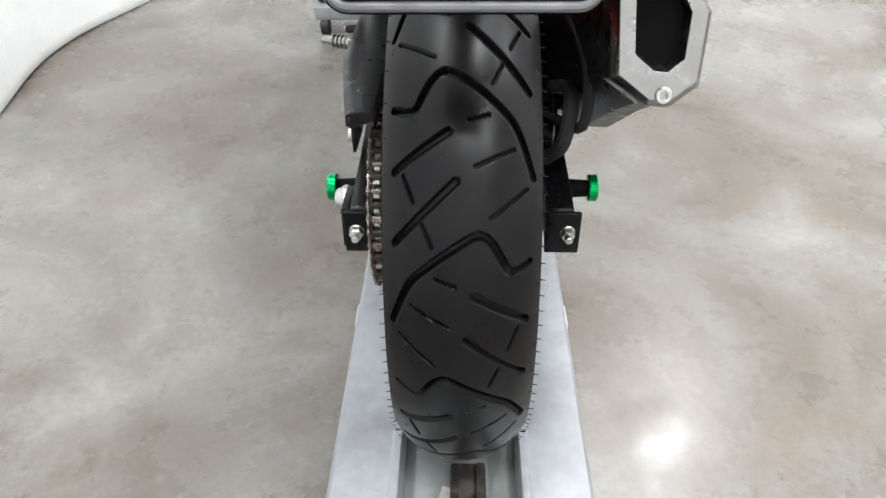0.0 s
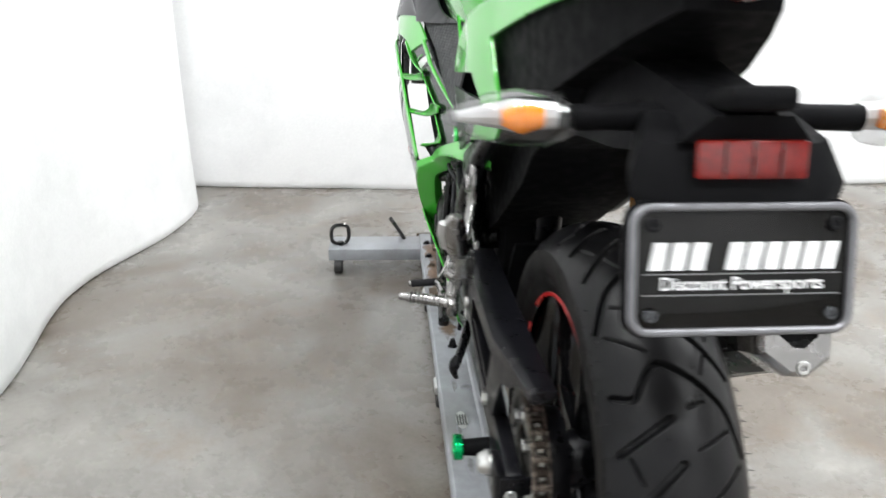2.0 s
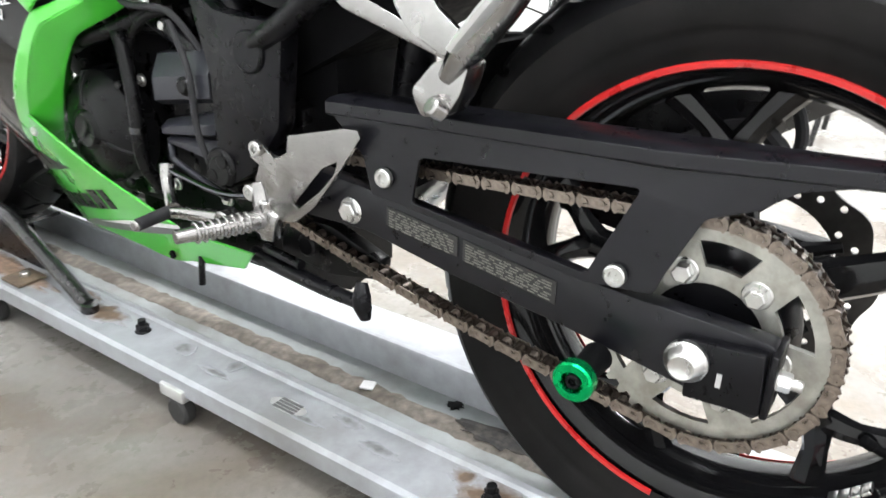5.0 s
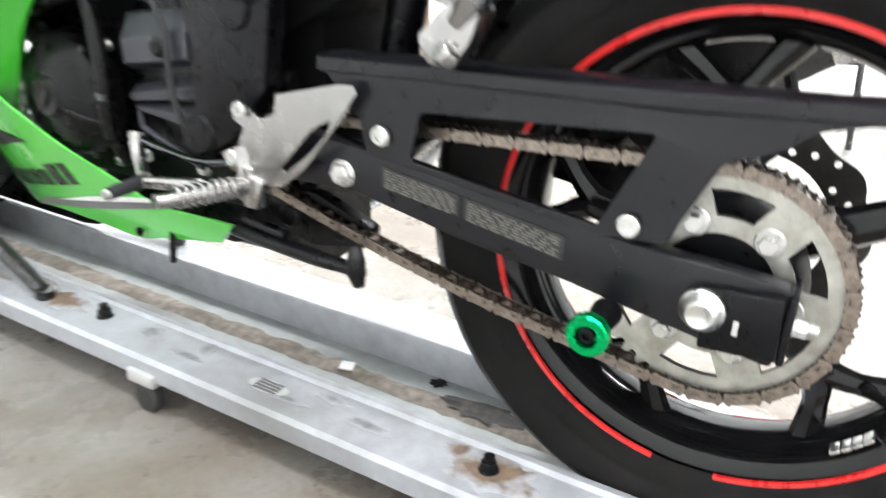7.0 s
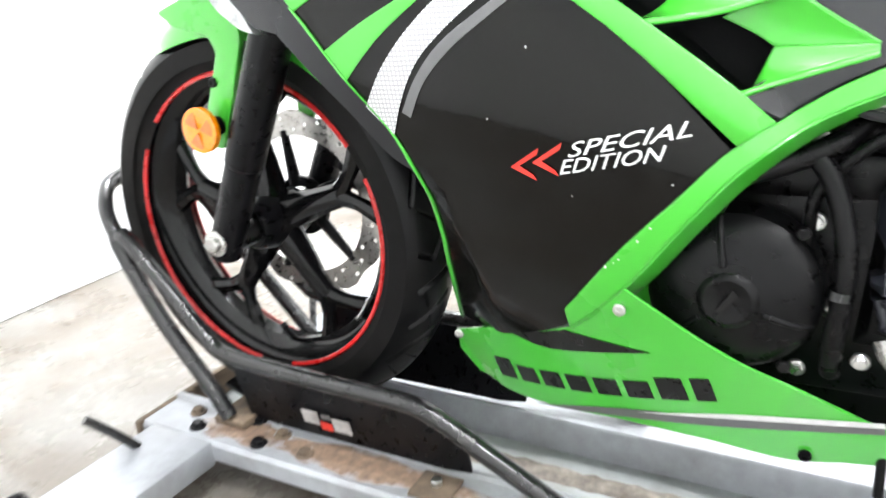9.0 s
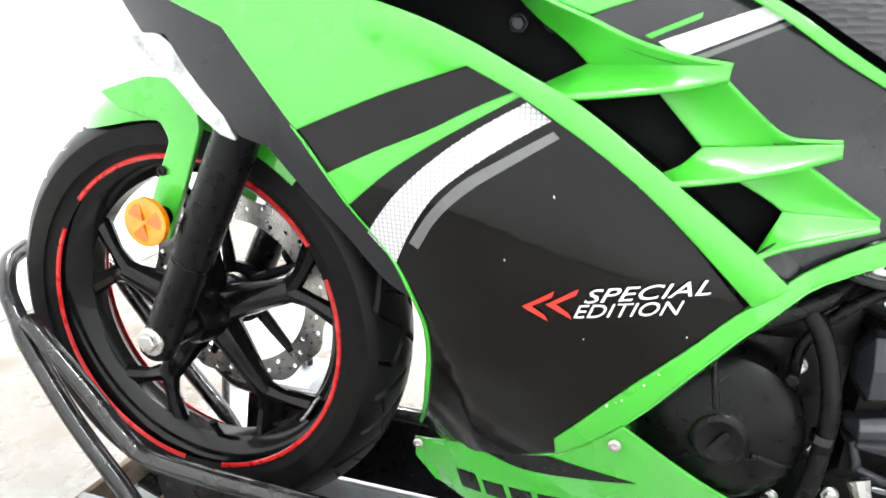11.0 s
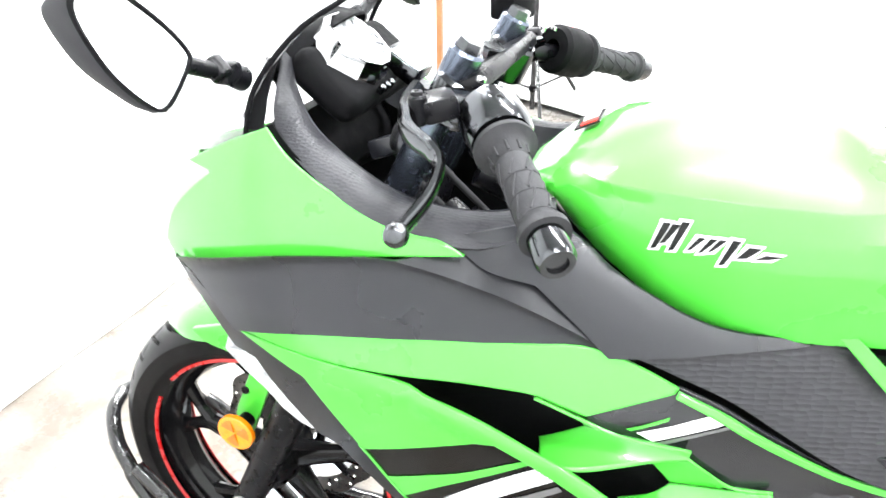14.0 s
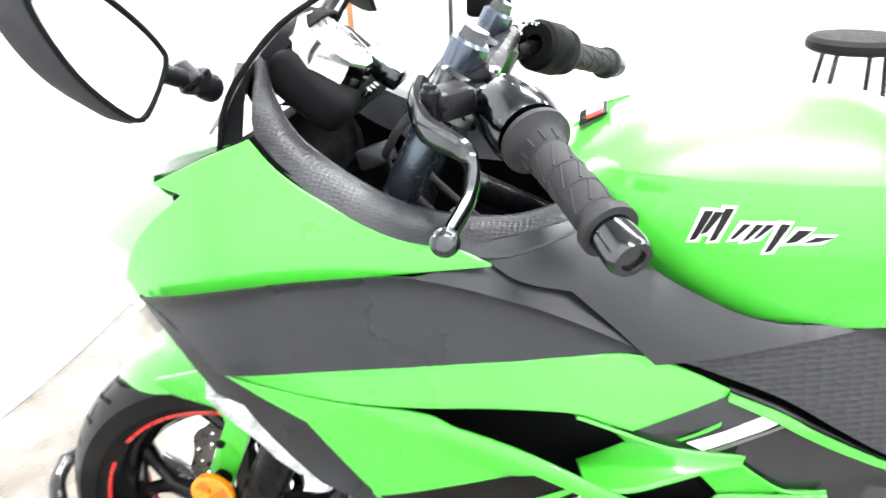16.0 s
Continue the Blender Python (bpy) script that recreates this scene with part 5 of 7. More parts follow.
def run_of(points, at):
    """Value at a place along a row of (place, value) points in rising order."""
    if at <= points[0][0]:
        return points[0][1]
    for (a, va), (b, vb) in zip(points, points[1:]):
        if at <= b:
            return va + (vb - va) * (at - a) / (b - a)
    return points[-1][1]


def panel(name, outline, material, label, off=0.0, thick=0.004, lip=0.0, surface=None, both=True, parent=None, step=0.02):
    surface = surface or flank
    outline = ease(outline)
    top = part(name, drape(outline, surface, off, thick, step, lip), material, parent or bike, label, 40)
    if both:
        part(name, mirrored(drape(outline, surface, off, thick, step, lip)), material, parent or bike, label, 40)
    return top


FOLD = [(0.33, 0.996), (0.404, 0.996), (0.44, 0.997), (0.492, 1.012), (0.523, 1.032), (0.56, 1.075)]


def side_half(y, z):
    """The flank, folded inwards ahead of a crease low on the side cowl."""
    return flank(y, z) - 0.32 * max(0.0, y - run_of(FOLD, z)) * max(0.0, min(1.0, (0.56 - z) / 0.06))


FRONT_EDGE = [(1.134, 0.669), (1.108, 0.633), (1.089, 0.606), (1.048, 0.556), (1.033, 0.517), (1.027, 0.479)]
SIDE = FRONT_EDGE + [(1.042, 0.400), (1.066, 0.330), (1.084, 0.292)] + [(1.007, 0.311), (0.907, 0.360), (0.838, 0.438), (0.791, 0.494), (0.752, 0.540)] + [(0.848, 0.644), (0.941, 0.708), (0.980, 0.728), (1.044, 0.706)]
panel("side_cowl", SIDE, BLACK_GLOSS, "gloss black side cowl with special edition graphics", 0, 0.004, 0, side_half, True, None, 0.012)
UPPER = [(1.292, 0.787), (1.177, 0.820), (1.086, 0.832), (1.001, 0.837), (0.951, 0.839), (0.893, 0.838), (0.850, 0.820), (0.812, 0.799), (0.815, 0.794), (0.887, 0.769), (0.895, 0.766), (0.915, 0.774), (0.944, 0.786), (0.980, 0.790), (1.030, 0.791), (1.079, 0.788), (1.155, 0.785)]


def upper_half(y, z):
    """The flank, folded inwards behind a slanting crease."""
    a, b = Vector((0.935, 0.800)), Vector((0.865, 0.836))
    n = Vector((b.y - a.y, a.x - b.x)).normalized()
    return flank(y, z) - 0.07 * max(0.0, -(Vector((y, z)) - a).dot(n))


panel("upper_cowl", UPPER, GREEN, "lime green upper fairing panel", 0.001, 0.004, 0, upper_half, True, None, 0.008)
LOWER_BAND = [(1.292, 0.785), (1.155, 0.783), (1.090, 0.782), (1.034, 0.768), (0.985, 0.749), (0.940, 0.726), (0.897, 0.703), (0.838, 0.659), (0.762, 0.599), (0.730, 0.570), (0.755, 0.552), (0.848, 0.644), (0.941, 0.708), (0.980, 0.728), (1.044, 0.706), (1.134, 0.669), (1.200, 0.752)]
SPINE = [(1.05, 0.764), (0.978, 0.737), (0.915, 0.706), (0.838, 0.648), (0.745, 0.568)]


def band_half(y, z):
    """The flank, swollen to a round bar along the band."""
    p = Vector((y, z))
    far = 1.0
    for a, b in zip(SPINE, SPINE[1:]):
        a, b = Vector(a), Vector(b)
        k = max(0.0, min(1.0, (p - a).dot(b - a) / (b - a).length_squared))
        far = min(far, (p - a - k * (b - a)).length)
    return flank(y, z) + 0.0075 * max(0.0, 1 - (far / 0.023) ** 2)


panel("middle_cowl", LOWER_BAND, GREEN, "lime green fairing band beside the vents", 0.002, 0.004, 0, band_half, True, None, 0.009)
EDGE = [(0.906, 0.381), (0.844, 0.459), (0.797, 0.509), (0.754, 0.553)] + [(0.730, 0.570), (0.679, 0.602), (0.610, 0.629)] + [(0.518, 0.655), (0.460, 0.651), (0.464, 0.629)] + [(0.606, 0.609), (0.676, 0.586), (0.722, 0.559)] + [(0.756, 0.529), (0.793, 0.485), (0.842, 0.421), (0.905, 0.356)]
panel("lower_cowl_edge", settle(EDGE), GREEN, "lime green lower edge of the fairing", 0.003, 0.004, 0, rear_half, True, None, 0.01)
RETURN = [(0.464, 0.629)] + [(0.606, 0.609), (0.676, 0.586), (0.722, 0.559)] + [(0.756, 0.529), (0.793, 0.485), (0.842, 0.421), (0.905, 0.356)]
for s in (-1, 1):
    part("edge_return", thicken(loft([[(s * (rear_half(y, z) + 0.002), y, z), (s * (rear_half(y, z) - 0.018), y - 0.006, z - 0.007), (s * (rear_half(y, z) - 0.034), y - 0.008, z - 0.012), (s * (rear_half(y, z) - 0.050), y + 0.004, z - 0.004)] for y, z in [(p.y, p.z) for p in spline([(0, a, b) for a, b in settle(RETURN)], 3)]], False), 0.002), GREEN, bike, "lime green folded return of the fairing edge", 40)
REAR_PANEL = [(0.896, 0.763), (0.885, 0.772), (0.811, 0.799), (0.761, 0.776), (0.707, 0.742), (0.650, 0.708), (0.560, 0.674), (0.499, 0.639)] + settle([(0.610, 0.629), (0.679, 0.602)]) + [(0.727, 0.565), (0.760, 0.585), (0.740, 0.597), (0.718, 0.604), (0.676, 0.614), (0.676, 0.617), (0.704, 0.631), (0.740, 0.656), (0.712, 0.670), (0.712, 0.672), (0.752, 0.672), (0.781, 0.695), (0.806, 0.718), (0.800, 0.728), (0.826, 0.731), (0.866, 0.742)]
panel("rear_cowl", REAR_PANEL, PANEL_GREY, "dark grey rear fairing panel behind the vents", -0.006, 0.004, 0, rear_half, True, None, 0.015)
TOP_EDGE = [(0.812, 0.799), (0.761, 0.775), (0.707, 0.741), (0.650, 0.709), (0.560, 0.678), (0.468, 0.6415), (0.496, 0.6405), (0.560, 0.668), (0.648, 0.700), (0.717, 0.737), (0.767, 0.769), (0.814, 0.793)]
panel("rear_cowl_edge", TOP_EDGE, GREEN, "lime green upper edge of the rear panel", 0.003, 0.004, 0, rear_half)


def vent_point(o, y, z):
    """A point at a depth o below the skin, or on the sunk skin behind the vents."""
    return Vector((-(flank(y, z) if o < -0.01 else rear_half(y, z)) - o, y, z))


def spread(points, n):
    """Points spaced evenly along a line."""
    steps = [0.0]
    for a, b in zip(points, points[1:]):
        steps.append(steps[-1] + (b - a).length)
    out = []
    for k in range(n):
        at = steps[-1] * k / (n - 1)
        i = max(j for j in range(len(points) - 1) if steps[j] <= at + 1e-9)
        out.append(points[i].lerp(points[i + 1], (at - steps[i]) / max(1e-6, steps[i + 1] - steps[i])))
    return out


def blade(outer, inner, tip, hollow, rim):
    """A smooth sheet from an outer edge to an inner edge that rises to the tip; a rolled rim on the outer edge."""
    out = spread(spline([vent_point(0.002, *p) for p in outer], 6), 22)
    deep = spread(spline([vent_point(-0.040, *p) for p in inner], 5), 12)
    end = vent_point(0.002, *tip)
    line = deep[:-1] + [deep[-1].lerp(end, k / 10) for k in range(11)]
    rows = []
    for a, b in zip(out, line):
        bow = Vector((hollow * math.sin(math.pi * min(1, (a - b).length / 0.06) / 2), 0, 0))
        rows.append([a, a.lerp(b, 0.25) + bow * 0.7, a.lerp(b, 0.55) + bow, a.lerp(b, 0.8) + bow * 0.6, b])
    sheet = thicken(loft([[tuple(p) for p in row] for row in rows], False), 0.003)
    return join(sheet, tube([tuple(p) for p in out[1:]], rim, 1, 8)) if rim else sheet


VENTS = [
    ([(0.944, 0.785), (0.928, 0.779), (0.894, 0.765), (0.858, 0.749), (0.818, 0.738), (0.791, 0.734)], [(0.954, 0.780), (0.935, 0.763), (0.915, 0.748), (0.895, 0.729)], (0.791, 0.734), [(0.936, 0.712), (0.924, 0.706), (0.890, 0.708), (0.858, 0.711), (0.825, 0.715), (0.793, 0.722)], [(0.943, 0.705), (0.926, 0.713), (0.895, 0.729)]),
    ([(0.798, 0.724), (0.772, 0.700), (0.745, 0.679), (0.722, 0.676), (0.705, 0.676)], [(0.846, 0.712), (0.823, 0.687), (0.805, 0.667)], (0.705, 0.676), [(0.851, 0.648), (0.843, 0.643), (0.784, 0.646), (0.742, 0.655), (0.705, 0.667)], [(0.855, 0.636), (0.823, 0.648), (0.805, 0.667)]),
    ([(0.735, 0.664), (0.697, 0.637), (0.670, 0.619)], [(0.776, 0.642), (0.753, 0.629), (0.739, 0.619)], (0.670, 0.619), [(0.761, 0.587), (0.737, 0.593), (0.716, 0.599), (0.670, 0.612)], [(0.757, 0.578), (0.748, 0.598), (0.739, 0.619)]),
]
for wall_edge, wall_foot, tip, fin_edge, fin_foot in VENTS:
    part("vent_wall", blade(wall_edge, wall_foot, tip, 0.003, 0), GREEN, bike, "lime green inner wall of a vent", 50)
    part("vent_wall", mirrored(blade(wall_edge, wall_foot, tip, 0.003, 0)), GREEN, bike, "lime green inner wall of a vent", 50)
    part("vent_fin", blade(fin_edge, fin_foot, tip, 0.002, 0.0026), GREEN, bike, "lime green vent blade", 50)
    part("vent_fin", mirrored(blade(fin_edge, fin_foot, tip, 0.002, 0.0026)), GREEN, bike, "lime green vent blade", 50)
BACKING = [(1.084, 0.794), (0.943, 0.798), (0.879, 0.776), (0.736, 0.680), (0.729, 0.633), (0.755, 0.584), (0.820, 0.641), (0.918, 0.707), (1.014, 0.757)]
panel("vent_duct", BACKING, BLACK_PLASTIC, "black duct behind the vents", -0.058, 0.003, 0.0)
for px in [(0.957, 0.759), (0.929, 0.760)]:
    part("duct_bolt", hexbolt((-flank(*px) + 0.053, px[0], px[1]), (-1, 0, 0), 0.006, 0.005, 0.008), ENGINE_GREY, bike)
STRIP = [(1.392, 0.846), (1.300, 0.792), (1.291, 0.786), (1.200, 0.752), (1.134, 0.669), (1.089, 0.606), (1.048, 0.556), (1.032, 0.515), (1.061, 0.531), (1.096, 0.571), (1.138, 0.614), (1.171, 0.650), (1.202, 0.656), (1.258, 0.715), (1.278, 0.744), (1.314, 0.745)]
panel("cowl_trim", STRIP, GREY_SATIN, "matte black trim strip along the fairing's leading edge", -0.003)
panel("cowl_trim_lip", FRONT_EDGE + [(1.042, 0.400), (1.066, 0.330), (1.088, 0.285), (1.094, 0.285), (1.072, 0.330), (1.048, 0.402)] + [(y + 0.005, z + 0.004) for y, z in reversed(FRONT_EDGE)], GREEN, "thin lime green edge", 0.003, 0.003, 0.0008, side_half)
panel("fairing_liner", [(1.27, 0.765), (1.36, 0.825), (1.20, 0.895), (1.03, 0.905), (0.90, 0.85), (0.70, 0.755), (0.56, 0.655), (0.66, 0.605), (0.745, 0.565), (0.86, 0.445), (0.93, 0.40), (1.03, 0.44), (1.045, 0.50), (1.12, 0.62)], BLACK_PLASTIC, "black inner liner of the fairing", -0.066, 0.002, 0.0)
RIDGE = [(0.879, 0.836), (0.920, 0.857), (0.958, 0.874), (1.006, 0.891), (1.054, 0.904), (1.090, 0.911), (1.154, 0.907), (1.207, 0.899), (1.266, 0.885), (1.387, 0.848)]


def below_ridge(y, z):
    """Undercut below the ridge, swelling out again further down."""
    d = max(0.0, run_of(RIDGE, y) - z)
    return flank(y, z) - 0.0085 * (1 - math.exp(-d / 0.009)) + 0.13 * d


def above_ridge(y, z):
    return flank(y, z) - 0.55 * max(0.0, z - run_of(RIDGE, y))


DARK_LOW = RIDGE[::-1] + [(0.942, 0.837), (1.051, 0.835), (1.177, 0.818), (1.293, 0.786), (1.325, 0.811), (1.359, 0.835)]
panel("nose_side", DARK_LOW, GREY_SATIN, "satin dark grey panel under the nose cowl", 0.003, 0.003, 0.0, below_ridge, True, None, 0.008)
DARK_TOP = [(1.090, 0.911), (1.024, 0.920), (0.990, 0.911), (0.961, 0.899), (0.921, 0.871), (0.881, 0.838)] + RIDGE[1:5]
panel("nose_side_facet", DARK_TOP, GREY_SATIN, "upward facet of the dark grey panel", 0.0035, 0.003, 0.0, above_ridge, True, None, 0.008)
NOSE = [(1.400, 0.836), (1.180, 0.894), (1.102, 0.910), (1.022, 0.923), (1.049, 0.934), (1.072, 0.935), (1.114, 0.944), (1.178, 0.969), (1.220, 0.991), (1.248, 1.014), (1.295, 0.995), (1.358, 0.965), (1.322, 0.959), (1.364, 0.927), (1.393, 0.898), (1.415, 0.858)]
panel("nose_cowl", NOSE, GREEN, "lime green nose cowl", 0.0, 0.004, 0.0, nose_half)
panel("nose_liner", NOSE, BLACK_PLASTIC, "black inner face of the nose cowl", -0.014, 0.002, 0.0, nose_half)
nose_front = []
for k in range(9):
    s = -1 + k / 4
    nose_front.append([(0.156 * s, 1.40 + 0.135 * (1 - s * s), 0.84), (0.152 * s, 1.40 + 0.14 * (1 - s * s), 0.88), (0.138 * s, 1.375 + 0.115 * (1 - s * s), 0.912), (0.13 * s, 1.34 + 0.11 * (1 - s * s), 0.930)])
part("nose_tip", thicken(loft(nose_front, False), 0.003), GREEN, bike, "lime green nose tip between the headlamps")
lamp = part("headlamp", thicken(loft([[(0.19 * s, 1.36 + 0.16 * (1 - s * s), 0.835), (0.18 * s, 1.33 + 0.17 * (1 - s * s), 0.77), (0.15 * s, 1.30 + 0.13 * (1 - s * s), 0.71)] for s in (-1, -0.66, -0.33, 0, 0.33, 0.66, 1)], False), 0.004), LENS, bike, "clear twin headlamp lens")
part("lamp_housing", box(0.26, 0.1, 0.12, pose(0, 1.33, 0.77, -15), 0.02), BLACK_PLASTIC, lamp)
for s in (-1, 1):
    lens = plate(soft([(1.326, 0.745), (1.289, 0.745), (1.261, 0.723), (1.244, 0.699), (1.227, 0.675), (1.212, 0.649), (1.231, 0.655), (1.254, 0.672), (1.275, 0.696), (1.298, 0.715)]), -0.197, -0.150, bevel=0.004)
    for v in lens.verts:
        v.co.y += 0.55 * (v.co.x + 0.197)
        v.co.z -= 0.10 * (v.co.x + 0.197)
    part("front_signal", lens if s < 0 else mirrored(lens), FROSTED, bike, "clear flush front turn signal")

BELLY = [(1.091, 0.276), (1.008, 0.317), (0.905, 0.356), (0.843, 0.419), (0.752, 0.350), (0.697, 0.324), (0.630, 0.291)] + [(0.502, 0.296), (0.538, 0.261), (0.658, 0.234)] + [(0.625, 0.246), (0.701, 0.222), (0.780, 0.227), (0.868, 0.227), (0.939, 0.214), (1.024, 0.203), (1.068, 0.215), (1.094, 0.243)]
HOLE = [(0.987, 0.318), (0.913, 0.349), (0.827, 0.343), (0.892, 0.325), (0.947, 0.313)]
belly = panel("belly_pan", BELLY, GREEN, "lime green belly pan", 0.0, 0.004, 0.0, belly_half)
# the pan isn't cut: a flat black sheet paints the slot's dark inside
panel("belly_vent", HOLE, BLACK_DECAL, "black patch painted as the dark opening of the belly pan slot", 0.0012, 0.0008, 0, belly_half, True, belly)
SWOOSH = [(0.981, 0.202), (0.867, 0.233), (0.753, 0.256), (0.630, 0.287), (0.631, 0.295), (0.753, 0.269), (0.866, 0.247)]
panel("swoosh_decal", SWOOSH, GREY_DECAL, "grey swoosh stripe", 0.001, 0.0006, 0, belly_half, True, belly)
SWOOSH2 = [(0.847, 0.249), (0.753, 0.269), (0.631, 0.296), (0.632, 0.302), (0.753, 0.276)]
panel("swoosh_decal", SWOOSH2, WHITE_DECAL, "white swoosh stripe", 0.0014, 0.0006, 0, belly_half, True, belly)
# the maker's mark on the belly pan, as plain dark slanted blocks
TL, TR, BL, BR = [Vector(p) for p in [(1.033, 0.260), (0.761, 0.324), (1.028, 0.228), (0.754, 0.294)]]
for k in range(8):
    u0, u1 = k / 8 + 0.008, (k + 0.84) / 8 if k < 7 else 0.95
    low = 0.0 if k in (0, 6, 7) else 0.22
    quad = [TL.lerp(TR, u0).lerp(BL.lerp(BR, u0), low), TL.lerp(TR, u1).lerp(BL.lerp(BR, u1), low), BL.lerp(BR, u1), BL.lerp(BR, u0)]
    panel("mark_block", [tuple(q) for q in quad], BLACK_DECAL, "plain dark block of the maker's mark", 0.001, 0.0006, 0, belly_half, False, belly)
for p in [(0.849, 0.395), (1.084, 0.273), (0.690, 0.237)]:
    part("panel_screw", capscrew((-belly_half(*p) - 0.003, *p), (-1, 0, 0), 0.006, 0.003), STEEL if p[1] > 0.26 else BLACK_PLASTIC, belly)

# graphics on the side cowl
side = [o for o in bike.children if o.name.startswith("side_cowl")][0]
middle = [o for o in bike.children if o.name.startswith("middle_cowl")][0]
STRIPE_G = [(1.108, 0.633), (1.058, 0.657), (1.014, 0.676), (0.969, 0.699), (0.944, 0.710), (0.939, 0.707), (0.974, 0.687), (1.014, 0.663), (1.048, 0.640), (1.089, 0.606)]
panel("green_stripe", STRIPE_G, GREEN, "lime green stripe", 0.0016, 0.0006, 0, None, True, side)
STRIPE_W = [(1.073, 0.582), (1.050, 0.613), (1.026, 0.638), (0.999, 0.661), (0.969, 0.682), (0.935, 0.702), (0.916, 0.689), (0.949, 0.669), (0.983, 0.645), (1.008, 0.623), (1.029, 0.593), (1.048, 0.556)]
panel("white_stripe", STRIPE_W, HONEYCOMB, "white honeycomb-patterned stripe", 0.0018, 0.0006, 0, None, True, side)
STRIPE_S = [(1.025, 0.573), (1.006, 0.603), (0.978, 0.630), (0.943, 0.654), (0.909, 0.676), (0.914, 0.681), (0.949, 0.660), (0.986, 0.636), (1.014, 0.607), (1.033, 0.578)]
panel("grey_stripe", STRIPE_S, GREY_DECAL, "thin grey stripe", 0.0018, 0.0006, 0, None, True, side)
rear_panel = [o for o in bike.children if o.name.startswith("rear_cowl")][0]
for shape, m, lab in (([(0.844, 0.749), (0.771, 0.775), (0.754, 0.768), (0.827, 0.739)], WHITE_DECAL, "white stripe"), ([(0.823, 0.738), (0.752, 0.766), (0.748, 0.764), (0.814, 0.737)], GREY_DECAL, "thin grey stripe"), ([(0.855, 0.753), (0.816, 0.769), (0.817, 0.765), (0.850, 0.751)], GREEN, "thin lime stripe")):
    panel("stripe", settle(shape), m, lab, -0.0048, 0.0006, 0, rear_half, True, rear_panel)


def lettering(text, start, stop, tall, shear, material, surface, off, parent):
    """Raised flat letters wrapped on a flank; they run towards the rear."""
    curve = bpy.data.curves.new("letters", "FONT")
    curve.body, curve.size, curve.shear, curve.resolution_u = text, tall / 0.70, shear, 3
    tmp = new("letters", curve)
    me = bpy.data.meshes.new_from_object(tmp.evaluated_get(bpy.context.evaluated_depsgraph_get()))
    bpy.data.objects.remove(tmp)
    bm = bmesh.new()
    bm.from_mesh(me)
    (y, z), (y1, z1) = start, stop
    long = math.hypot(y1 - y, z1 - z)
    c, s = (y - y1) / long, (z1 - z) / long
    wide = long / max(v.co.x for v in bm.verts)
    for v in bm.verts:
        v.co.x *= wide
        yy, zz = y - (v.co.x * c - v.co.y * s), z + v.co.x * s + v.co.y * c
        v.co = Vector((-surface(yy, zz) - off, yy, zz))
    thicken(bm, 0.0005)
    return part("lettering", bm, material, parent, "white lettering that reads " + text)


chips = bmesh.new()
rnd = random.Random(8)
for y, z in [(0.800, 0.521), (0.829, 0.469), (0.846, 0.449), (0.858, 0.440), (0.818, 0.482), (0.948, 0.574), (0.881, 0.508), (0.851, 0.445), (0.910, 0.631)]:
    r = 0.0006 + 0.0007 * rnd.random()
    vs = [chips.verts.new((-flank(y, z) - 0.0045, y + r * math.cos(a) * rnd.uniform(0.5, 1.4), z + r * math.sin(a) * rnd.uniform(0.5, 1.4))) for a in [2 * math.pi * k / 6 for k in range(6)]]
    chips.faces.new(vs)
tagged(part("stone_chips", chips, WHITE_DECAL, side), "pale stone chips in the paint", "", "", "stuff")
bpy.context.view_layer.update()
A0, A1, B0, B1 = [(0.884, 0.541), (0.786, 0.560), (0.892, 0.526), (0.803, 0.541)]
lettering("SPECIAL", A0, A1, 0.0122, 0.45, WHITE_DECAL, flank, 0.002, side)
lettering("EDITION", B0, B1, 0.0122, 0.45, WHITE_DECAL, flank, 0.002, side)
for d in (0.0, 0.020):
    y0, z0 = 0.934 - d, 0.531 + d * 0.24
    panel("chevron", [(y0, z0), (y0 - 0.027, z0 + 0.018), (y0 - 0.025, z0 + 0.012), (y0 - 0.0085, z0 + 0.0015), (y0 - 0.0195, z0 - 0.006), (y0 - 0.0225, z0 - 0.0115)], RED_DECAL, "red chevron", 0.0018, 0.0006, 0, None, True, side)
dz = part("panel_fastener", lathe([(0, 0), (0, 0.017), (0.004, 0.017), (0.007, 0.014), (0.005, 0.010), (0.005, 0)], 32), PALE_GREEN, bike, "round pale green anodised fastener")
FY, FZ = [(0.589, 0.644)][0]
dz.matrix_basis = Matrix.Translation((-rear_half(FY, FZ) + 0.004, FY, FZ)) @ Matrix.Rotation(math.pi, 4, "Z")
part("fastener_core", capscrew((0.004, 0, 0), (1, 0, 0), 0.0085, 0.004), CHROME, dz)

# ---- tank, covers, seat, tail ----
rings = []
for k in range(33):
    y = 0.50 + 0.505 * k / 32
    top, low, w = tank_at(y)
    row = []
    for j in range(13):
        z = low + (top - low) * (1 - (1 - j / 12) ** 1.6)
        if top > 0.992 and low < 0.975:
            z = low + (0.985 - low) * j / 6 if j <= 6 else 0.985 + (top - 0.985) * (1 - (1 - (j - 6) / 6) ** 1.7)
        row.append((-tank_half(y, z), y, z))
    rings.append(row + [(-x, yy, z) for x, yy, z in reversed(row[:-1])])
tank = part("fuel_tank", loft(rings), GREEN, bike, "glossy lime green fuel tank", 24)


def tank_decal(name, outline, material, off, label=""):
    return part(name, drape(outline, tank_half, off, 0.0005, 0.008, 0), material, tank, label)


